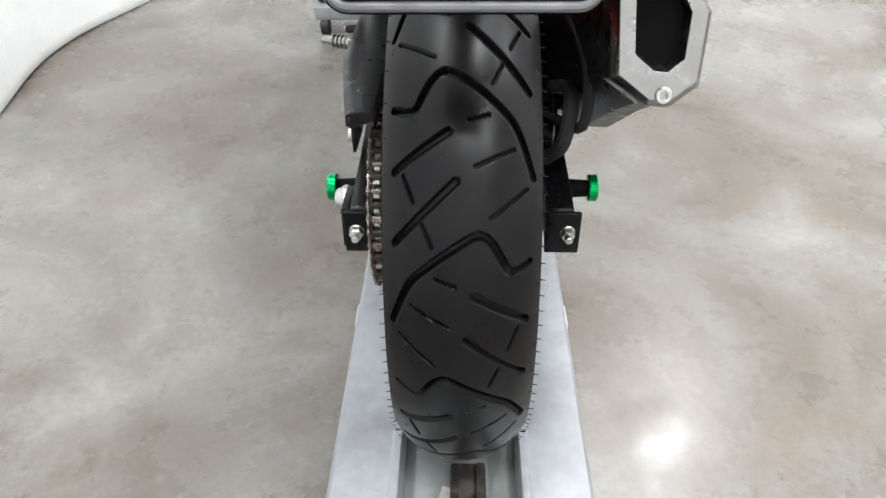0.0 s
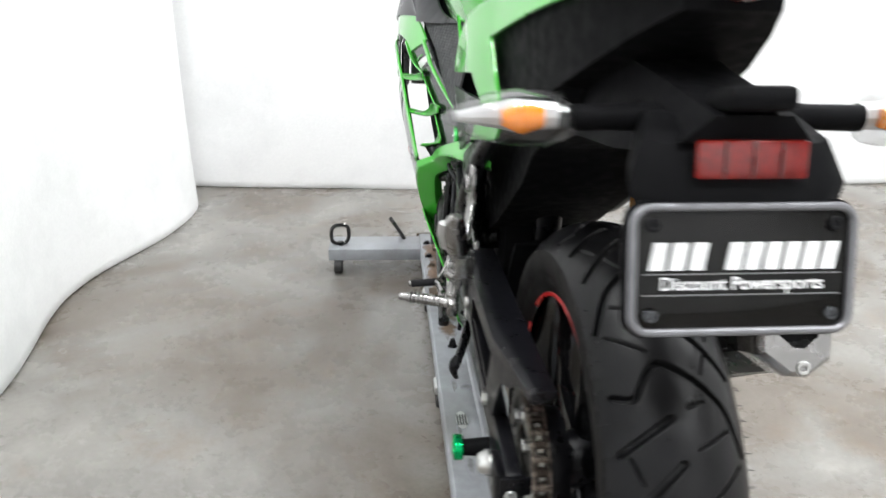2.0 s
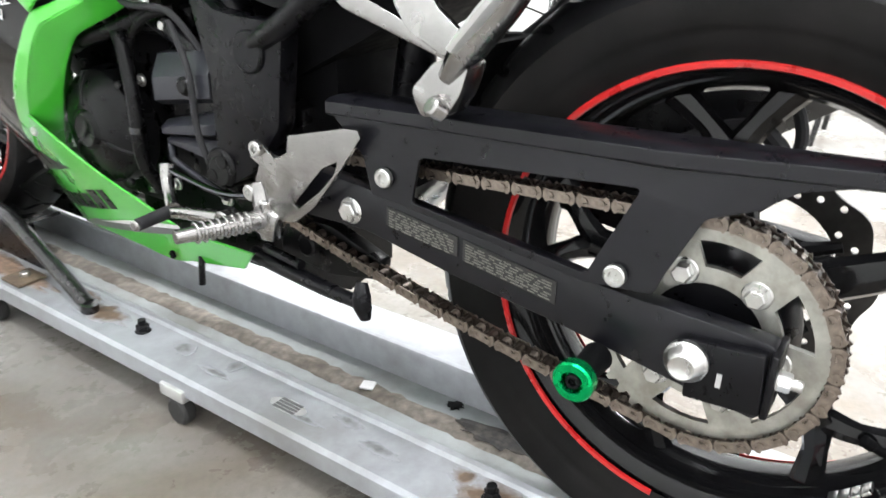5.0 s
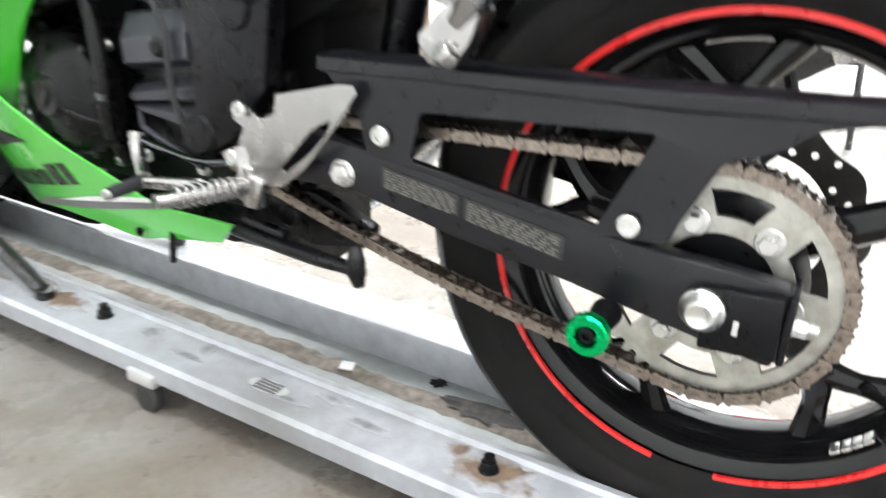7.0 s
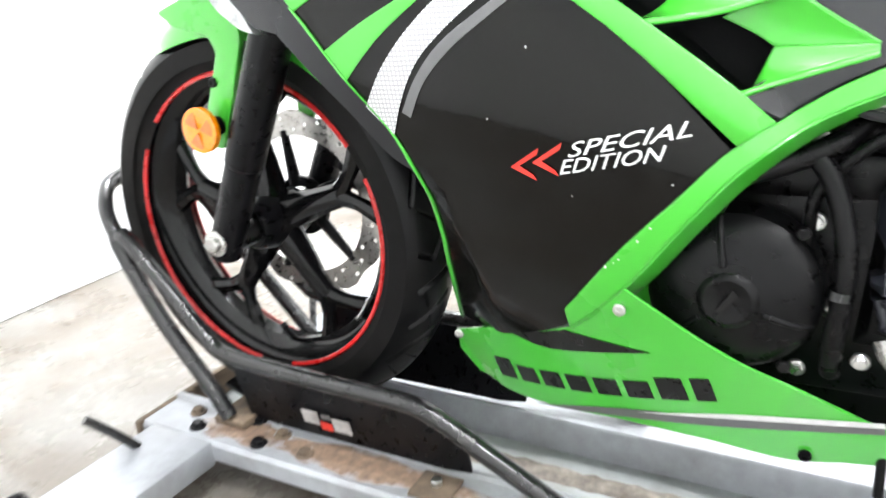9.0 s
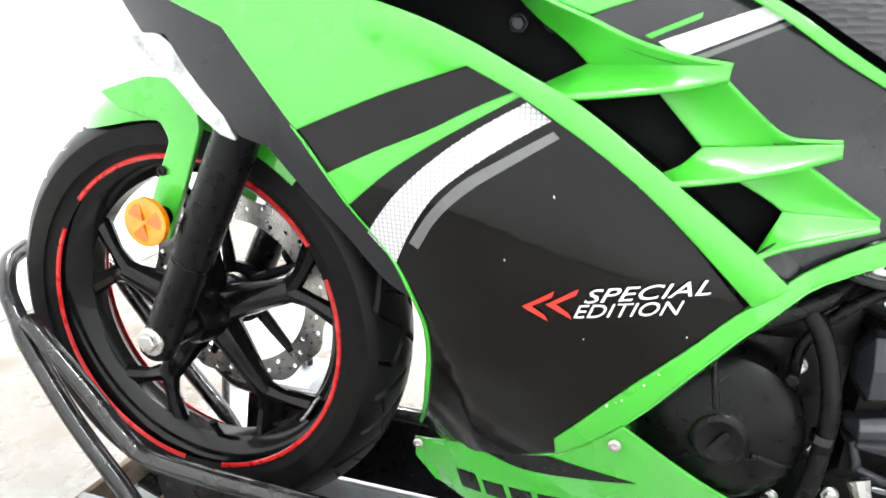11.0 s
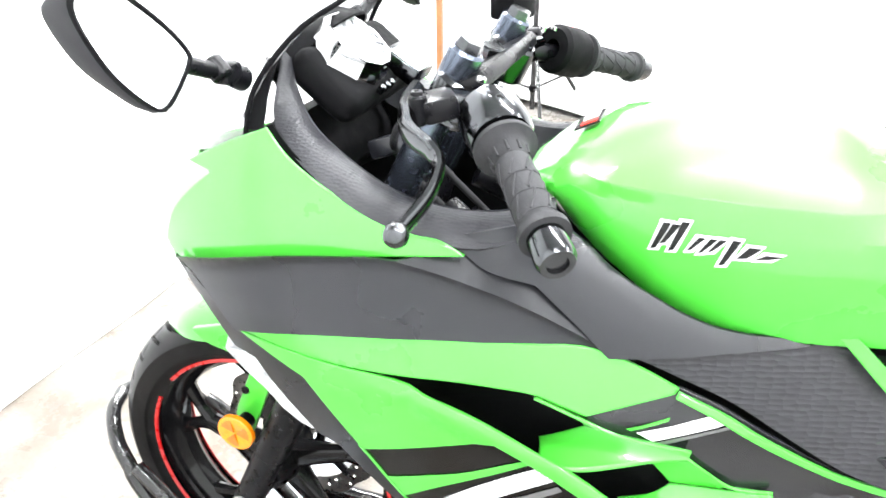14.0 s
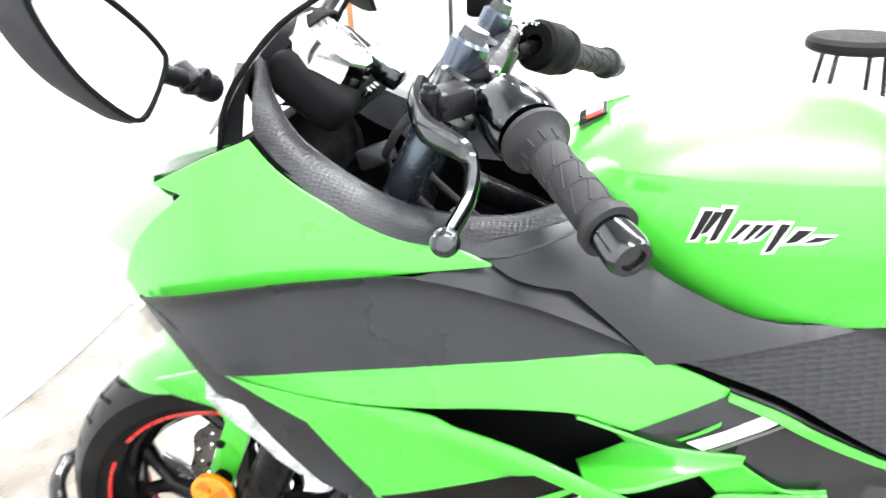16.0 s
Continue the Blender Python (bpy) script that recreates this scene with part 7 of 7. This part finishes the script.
for k in range(3):
    part("dash_button", rod((-0.052 + 0.013 * k, -0.020, -0.044), (-0.052 + 0.013 * k, -0.031, -0.044), 0.004, None, 14, 0.001), GUNMETAL, dash)
rows = []
for k in range(17):
    s = -1 + k / 8
    rows.append([(0.092 * s - 0.01, 1.214 + 0.045 * s * s, 1.104 - 0.050 * abs(s) ** 2.4), (0.098 * s - 0.01, 1.245 + 0.03 * s * s, 1.108 - 0.052 * abs(s) ** 2.4), (0.105 * s - 0.008, 1.290, 1.075 - 0.045 * s * s), (0.110 * s, 1.320, 1.030 - 0.03 * s * s)])
part("dash_hood", thicken(loft(rows, False), 0.003), BLACK_PLASTIC, bike, "black hood over the instruments", 50)
part("fuse_box", box(0.05, 0.03, 0.022, pose(-0.050, 1.165, 0.965, -20, 10), 0.004), GREY_SATIN, bike, "grey connector box below the instruments")
part("stem_nut", join(rod((0, 1.062, 1.055), (0, 1.056, 1.075), 0.016, None, 6, 0.002), rod((0, 1.064, 1.05), (0, 1.062, 1.058), 0.022)), GUNMETAL, bike)
part("ignition_switch", join(rod((0, 1.085, 1.03), (0, 1.078, 1.066), 0.019, None, 24, 0.003), box(0.003, 0.012, 0.002, pose(0, 1.078, 1.067))), BLACK_SATIN, bike, "black ignition switch")
for s in (-1, 1):
    outer = spline([(s * 0.106, 1.262, 1.066), (s * 0.142, 1.255, 1.014), (s * 0.172, 1.215, 0.985), (s * 0.200, 1.145, 0.955), (s * 0.206, 1.08, 0.935), (s * 0.196, 1.01, 0.926), (s * 0.168, 0.945, 0.945)], 5)
    inner = spline([(s * 0.096, 1.256, 1.070), (s * 0.104, 1.246, 1.036), (s * 0.122, 1.215, 1.000), (s * 0.145, 1.140, 0.962), (s * 0.150, 1.08, 0.945), (s * 0.142, 1.01, 0.942), (s * 0.12, 0.955, 0.955)], 5)
    rows = [[(p.lerp(q, k / 4) + Vector((0, 0, 0.008 * math.sin(math.pi * k / 4)))) for k in range(5)] for p, q in zip(outer, inner)]
    deep = spline([(s * 0.080, 1.300, 1.060), (s * 0.092, 1.262, 1.000), (s * 0.110, 1.215, 0.955), (s * 0.126, 1.140, 0.918), (s * 0.130, 1.08, 0.905), (s * 0.122, 1.01, 0.905), (s * 0.10, 0.955, 0.915)], 5)
    part("cockpit_lining", thicken(loft([[q.lerp(p, k / 3) for k in range(4)] for p, q in zip(deep, inner)], False), 0.002), GREY_SATIN, bike, "smooth grey inner lining of the cockpit", 50)
    part("cockpit_trim", thicken(loft(rows, False), 0.003), TRIM_TEX, bike, "textured black cockpit trim", 50)
rows = []
for k in range(13):
    s = -1 + k / 6
    base, mid, top = Vector((0.148 * s, 1.455 - 0.165 * s * s, 0.925 + 0.065 * s * s)), Vector((0.128 * s, 1.365 - 0.10 * s * s, 1.035 + 0.03 * s * s)), Vector((0.075 * s, 1.215 - 0.02 * s * s, 1.148 - 0.018 * s * s))
    rows.append([base.lerp(mid, 0), base.lerp(mid, 0.5) + Vector((0, 0.006, 0.004)), mid, mid.lerp(top, 0.5) + Vector((0, 0.004, 0.006)), top])
screen = part("windscreen", thicken(loft(rows, False), 0.003), SCREEN, bike, "lightly smoked clear windscreen", 60)
edge = [r[-1] for r in rows]
part("screen_edge", tube([rows[0][j] for j in range(5)] + edge[1:-1] + [rows[-1][j] for j in range(4, -1, -1)], 0.0032, 3, 8), BLACK_PLASTIC, screen)
for s in (-1, 1):
    part("screen_mount", loft([[(s * 0.146, 1.290, 1.0), (s * 0.152, 1.262, 1.005), (s * 0.135, 1.266, 1.03), (s * 0.130, 1.285, 1.025)], [(s * 0.122, 1.282, 1.05), (s * 0.128, 1.264, 1.048), (s * 0.108, 1.262, 1.07), (s * 0.104, 1.28, 1.07)]]), BLACK_PLASTIC, screen)


def rear_mirror(s):
    head = part("rear_view_mirror", tube([(s * 0.125, 1.300, 1.05), (s * 0.17, 1.300, 1.068), (s * 0.215, 1.298, 1.085), (s * 0.255, 1.295, 1.102)], [0.014, 0.009, 0.009, 0.010], 5, 12), BLACK_SATIN, bike, "black rear-view mirror on a stalk")
    out = [(-0.348, 1.150), (-0.335, 1.168), (-0.303, 1.170), (-0.268, 1.141), (-0.247, 1.112), (-0.250, 1.096), (-0.292, 1.066), (-0.312, 1.070), (-0.338, 1.104)]
    cx, cz = -0.300, 1.120
    def ring(scale, y):
        return [(s * -1 * (cx + (x - cx) * scale * 0.82), y - 0.22 * (x - cx) + 0.28 * (z - cz), cz + (z - cz) * scale * 0.97) for x, z in [(p.x, p.z) for p in spline([(a, 0, b) for a, b in out], 4, True)]]
    part("mirror_shell", loft([ring(1.0, 1.278), ring(1.02, 1.283), ring(0.97, 1.296), ring(0.80, 1.313), ring(0.3, 1.320)]), GRIP, head, "matte black mirror shell")
    part("mirror_glass", loft([ring(0.93, 1.2765), ring(0.93, 1.2790)]), MIRROR, head, "silvered mirror glass")
    part("mirror_rim", loft([ring(1.0, 1.279), ring(1.0, 1.2735), ring(0.94, 1.2735), ring(0.935, 1.278)], True, False), BLACK_PLASTIC, head)
    part("stalk_knuckle", join(box(0.03, 0.024, 0.022, pose(s * 0.150, 1.300, 1.062), 0.006), rod((s * 0.165, 1.292, 1.06), (s * 0.165, 1.308, 1.078), 0.012, None, 16, 0.003)), BLACK_SATIN, head)


rear_mirror(-1)
rear_mirror(1)

# ---- the dolly under the motorcycle ----
dolly = thing("motorcycle_dolly", "grey painted steel motorcycle dolly with a wheel chock and casters", "dolly")
Y0, Y1 = -0.62, 1.60


def flange(s):
    """One side of the channel: outer lip, wide top, rolled inner lip, inner wall, in section (x, z)."""
    prof = [(0.153, 0.055), (0.159, 0.055), (0.159, 0.080), (0.154, 0.086), (0.086, 0.086), (0.082, 0.091), (0.074, 0.091), (0.071, 0.086), (0.071, 0.036), (0.077, 0.036), (0.077, 0.080), (0.149, 0.080), (0.153, 0.076)]
    return loft([[(s * x, y, z) for x, z in prof] for y in (Y0, -0.2, 0.2, 0.6, 1.0, 1.3, Y1)])


for s in (-1, 1):
    part("side_flange", flange(s), GALV, dolly, "grey painted channel flange with scuffs")
part("channel_floor", box(0.148, Y1 - Y0, 0.006, pose(0, (Y0 + Y1) / 2, 0.037)), GALV_IN, dolly, "worn channel floor")
rnd = random.Random(3)
grime = bmesh.new()
for s, x0, x1 in ((-1, -0.002, 0.038),):
    left, right = [], []
    for k in range(90):
        y = 0.02 + 1.3 * k / 89
        left.append((x0 + 0.005 * rnd.random(), y, 0.0403))
        right.append((x1 - 0.007 * rnd.random(), y, 0.0403))
    rows = [[grime.verts.new(a), grime.verts.new(((a[0] + b[0]) / 2, a[1], 0.0425 + 0.002 * rnd.random())), grime.verts.new(b)] for a, b in zip(left, right)]
    for a, b in zip(rows, rows[1:]):
        for k in range(2):
            grime.faces.new((a[k], a[k + 1], b[k + 1], b[k]))
part("grime", grime, GRIME, dolly, "brown dirt and rust along the channel")


def stain(cx, cy, rx, ry, seed, z=0.0866):
    r = random.Random(seed)
    ring = [(cx + rx * math.cos(a) * r.uniform(0.65, 1.15), cy + ry * math.sin(a) * r.uniform(0.65, 1.15)) for a in [2 * math.pi * k / 22 for k in range(22)]]
    pts = spline([(x, y, 0) for x, y in ring], 3, True)
    bm = bmesh.new()
    top = [bm.verts.new((p.x, p.y, z + 0.0004)) for p in pts]
    low = [bm.verts.new((cx + (p.x - cx) * 1.04, cy + (p.y - cy) * 1.04, z - 0.0002)) for p in pts]
    bm.faces.new(top)
    for k in range(len(top)):
        bm.faces.new((top[k], top[(k + 1) % len(top)], low[(k + 1) % len(top)], low[k]))
    return bm


for n, (cx, cy, rx, ry) in enumerate(((-0.112, 0.175, 0.026, 0.042), (-0.100, 0.222, 0.012, 0.016), (-0.118, 0.885, 0.02, 0.05),  (-0.098, 0.96, 0.014, 0.035))):
    part("rust_stain", stain(cx, cy, rx * 1.25, ry * 1.25, n, 0.0866 + 0.0005 * n), STAIN, dolly, "brown rust stain")
for n, (cx, cy, rx, ry) in enumerate(((-0.120, 1.20, 0.023, 0.20), (-0.120, 1.43, 0.023, 0.09))):
    part("rust_stain", stain(cx, cy, rx * 1.25, ry, 20 + n, 0.0866 + 0.0005 * n), STAIN_WIDE, dolly, "broad brown rust stain")
for y in (0.18, 0.787):
    b = part("carriage_bolt", hexbolt((-0.112, y, 0.086), (0, 0, 1), 0.0095, 0.012, 0.012), BLACK_SATIN, dolly, "dark bolt head")
    part("bolt_stud", rod((-0.112, y, 0.096), (-0.112, y, 0.105), 0.006), BLACK_SATIN, dolly)
part("nut_plate", box(0.05, 0.055, 0.006, pose(-0.125, 1.095, 0.090), 0.002), RUST, dolly, "rusty bolted plate")
part("plate_nut", hexbolt((-0.122, 1.095, 0.093), (0, 0, 1), 0.008, 0.007), STEEL, dolly)
for k, (x, y) in enumerate(((-0.135, 1.38), (-0.105, 1.36), (-0.135, 1.50), (-0.105, 1.53), (-0.09, 1.42), (-0.13, 1.30))):
    part("carriage_bolt", hexbolt((x, y, 0.087), (0, 0, 1), 0.009, 0.008, 0.013), RUST if k % 2 else BLACK_SATIN, dolly)
oval = part("maker_badge", plate([(0.030 * math.cos(a), 0.012 * math.sin(a)) for a in [2 * math.pi * k / 28 for k in range(28)]], 0, 0.0006), PALE_METAL, dolly, "small oval badge with unreadable print")
oval.matrix_basis = Matrix.Translation((-0.121, 0.475, 0.0868)) @ Matrix.Rotation(radians(-90), 4, "Y")
for k in range(4):
    part("badge_bar", box(0.004, 0.036, 0.0005, pose(-0.113 - 0.0055 * k, 0.475, 0.0878)), GREY_DECAL, dolly)
part("paint_chip", box(0.02, 0.02, 0.003, pose(0.020, 0.462, 0.0455, 0, 0, 20), 0.001), WHITE_DECAL, dolly, "white flake of paint")
part("rubber_scrap", stain(0.058, 0.337, 0.011, 0.013, 44, 0.0415), RUBBER, dolly, "black scrap of rubber")
part("tyre_scuff", stain(0.030, 0.255, 0.022, 0.058, 45, 0.0440), SCUFF, dolly, "black rubber scuff in the channel")
for n, (cx, cy, rx, ry) in enumerate(((-0.124, 0.613, 0.008, 0.030), (-0.098, 0.600, 0.016, 0.012), (-0.100, 0.392, 0.010, 0.024), (-0.128, 0.440, 0.006, 0.030), (-0.109, 0.693, 0.016, 0.022), (-0.120, 0.33, 0.010, 0.03))):
    part("smudge", stain(cx, cy, rx, ry, 60 + n, 0.0866), SMUDGE, dolly, "grey smudge on the paint")
for s in (-1, 1):
    for y in (-0.3, 0.10, 0.66, 1.16):
        c = part("underslung_caster", box(0.03, 0.05, 0.02, pose(s * 0.150, y, 0.055), 0.004), PALE_METAL, dolly, "small steel caster under the flange")
        part("caster_wheel", rod((s * 0.140, y, 0.021), (s * 0.160, y, 0.021), 0.0215, None, 24, 0.004), CASTER, c, "black caster wheel")
    arm = part("cross_arm", box(0.30, 0.125, 0.040, pose(s * 0.306, 1.515, 0.066, 0, 0, s * 1.0), 0.004), GALV, dolly, "grey painted cross arm")
    part("end_caster", join(box(0.05, 0.05, 0.012, pose(s * 0.425, 1.49, 0.050), 0.003)), STEEL, arm)
    part("caster_wheel", rod((s * 0.412, 1.465, 0.024), (s * 0.440, 1.465, 0.024), 0.0245, None, 28, 0.004), CASTER, arm, "black caster wheel")
    part("tie_ring", tube([(s * 0.420 + 0.028 * math.copysign(abs(math.cos(a)) ** 0.7, math.cos(a)), 1.500 + 0.008 * math.cos(a), 0.122 + 0.032 * math.copysign(abs(math.sin(a)) ** 0.7, math.sin(a))) for a in [2 * math.pi * k / 16 for k in range(16)]], 0.0065, 3, 10, True), BLACK_TUBE, arm, "black tie-down ring")
    part("ring_stud", rod((s * 0.420, 1.500, 0.084), (s * 0.420, 1.500, 0.096), 0.011), BLACK_SATIN, arm)
    part("locking_rod", tube([(s * 0.207, 1.548, 0.084), (s * 0.230, 1.562, 0.118), (s * 0.256, 1.578, 0.152)], 0.007, 4, 12), BLACK_TUBE, arm, "thin black locking rod")
part("end_plate", box(0.33, 0.012, 0.05, pose(0, 1.602, 0.062), 0.003), RUST, dolly, "rusty end plate")
part("wear_strip", join(box(0.036, 0.30, 0.014, pose(0.006, -0.32, 0.047), 0.004), box(0.012, 0.27, 0.022, pose(0.026, -0.31, 0.051), 0.003)), SCUFF, dolly, "dark worn strip in the channel behind the tyre")
part("strap_end", box(0.026, 0.20, 0.003, pose(-0.034, -0.30, 0.045, 0, 0, -14), 0.001), WORN_WHITE, dolly, "pale flat strap end in the channel")

def lean(z):
    """How far out the chock's slanting side plate stands at a height."""
    return 0.090 + 0.024 * (z - 0.09) / 0.11


chock = part("wheel_chock", box(0.24, 0.06, 0.012, pose(0, 1.45, 0.094), 0.003), RUST, dolly, "black tubular wheel chock holding the front wheel")
for s in (-1, 1):
    part("chock_side", tube([(s * 0.125, 0.905, 0.098), (s * 0.122, 1.01, 0.150), (s * 0.120, 1.09, 0.190), (s * 0.118, 1.14, 0.200), (s * 0.115, 1.28, 0.200), (s * 0.112, 1.43, 0.206), (s * 0.110, 1.475, 0.230), (s * 0.106, 1.53, 0.285), (s * 0.099, 1.605, 0.352), (s * 0.096, 1.628, 0.368)], 0.0125, 6, 14), BLACK_TUBE, chock, "scuffed black chock tube")
    part("chock_upright", tube([(s * 0.112, 1.455, 0.100), (s * 0.112, 1.480, 0.142), (s * 0.108, 1.560, 0.238), (s * 0.100, 1.628, 0.335), (s * 0.094, 1.645, 0.366), (s * 0.078, 1.676, 0.398), (s * 0.042, 1.708, 0.424), (0, 1.722, 0.432)], 0.0125, 6, 14), BLACK_TUBE, chock, "scuffed black chock upright")
    part("chock_plate", thicken(loft([[(s * lean(z), y, z) for z in (low, low + 0.025, (low + top) / 2, top)] for y, low, top in ((1.06, 0.098, 0.168), (1.10, 0.092, 0.190), (1.24, 0.092, 0.198), (1.38, 0.092, 0.204), (1.43, 0.096, 0.207))], False), 0.004), BLACK_SATIN, chock, "black side plate")
    part("chock_foot", rod((s * 0.125, 0.903, 0.090), (s * 0.125, 0.900, 0.104), 0.014), BLACK_TUBE, chock)
part("chock_cradle", loft([[(x, FRONT[0] + 0.296 * math.cos(a), FRONT[1] + 0.296 * math.sin(a)) for x in (-0.05, 0.05)] + [(x, FRONT[0] + 0.302 * math.cos(a), FRONT[1] + 0.302 * math.sin(a)) for x in (0.05, -0.05)] for a in [radians(d) for d in range(-115, -62, 6)]]), BLACK_TUBE, chock, "black cradle under the front tyre")
part("cradle_link", box(0.08, 0.06, 0.06, pose(0, 1.40, 0.066), 0.004), BLACK_TUBE, chock)
for y0, y1, z0, z1, paint, note in ((1.318, 1.290, 0.118, 0.142, WORN_WHITE, "worn white label"), (1.288, 1.268, 0.112, 0.126, RED_DECAL, "worn red label"), (1.266, 1.236, 0.114, 0.138, WORN_WHITE, "worn white label"), (1.284, 1.268, 0.132, 0.141, GREY_DECAL, "worn grey label")):
    part("warning_label", thicken(loft([[(-lean(z) - 0.0045, y, z) for z in (z0, z1)] for y in (y0, y1)], False), 0.0006), paint, chock, note)

# ---- things round the bay ----
def light_stand(x, y):
    st = thing("light_stand", "black folding light stand on a concrete floor", "light stand", (x, y, 0))
    part("column", join(rod((0, 0, 0.10), (0, 0, 1.3), 0.014), rod((0, 0, 1.25), (0, 0, 2.3), 0.010)), BLACK_TUBE, st)
    part("collar", rod((0, 0, 0.50), (0, 0, 0.54), 0.024, None, 16, 0.003), BLACK_PLASTIC, st)
    part("collar", rod((0, 0, 0.20), (0, 0, 0.23), 0.022, None, 16, 0.003), BLACK_PLASTIC, st)
    for k in range(3):
        a = radians(200 + 120 * k)
        part("leg", rod((0.02 * math.cos(a), 0.02 * math.sin(a), 0.52), (0.42 * math.cos(a), 0.42 * math.sin(a), 0.012), 0.010), BLACK_TUBE, st)
        part("strut", rod((0.02 * math.cos(a), 0.02 * math.sin(a), 0.215), (0.22 * math.cos(a), 0.22 * math.sin(a), 0.26), 0.006), BLACK_TUBE, st)
        part("foot", rod((0.41 * math.cos(a), 0.41 * math.sin(a), 0.004), (0.44 * math.cos(a), 0.44 * math.sin(a), 0.02), 0.012), GRIP, st)


light_stand(3.05, 1.68)


def stool(x, y):
    st = thing("bar_stool", "stool with a round dark seat and thin metal legs", "stool", (x, y, 0))
    cushion = part("seat", join(lathe([(0.70, 0), (0.70, 0.15), (0.71, 0.165), (0.735, 0.165), (0.75, 0.15), (0.752, 0)], 40)), SEAT, st, "round dark vinyl seat")
    cushion.matrix_basis = Matrix.Rotation(radians(-90), 4, "Y")
    for k in range(4):
        a = radians(45 + 90 * k)
        part("leg", tube([(0.11 * math.cos(a), 0.11 * math.sin(a), 0.70), (0.20 * math.cos(a), 0.20 * math.sin(a), 0.012)], 0.010, 4, 10), BLACK_TUBE, st)
    part("foot_ring", tube([(0.16 * math.cos(2 * math.pi * k / 16), 0.16 * math.sin(2 * math.pi * k / 16), 0.28) for k in range(16)], 0.007, 2, 8, True), BLACK_TUBE, st)


stool(2.1, 0.05)

easel = thing("wooden_post", "brown wooden post leaning against the white curtain", "post", (3.3, 2.3, 0))
part("timber", box(0.045, 0.03, 1.5, pose(0, 0, 0.75), 0.004), WOOD, easel)
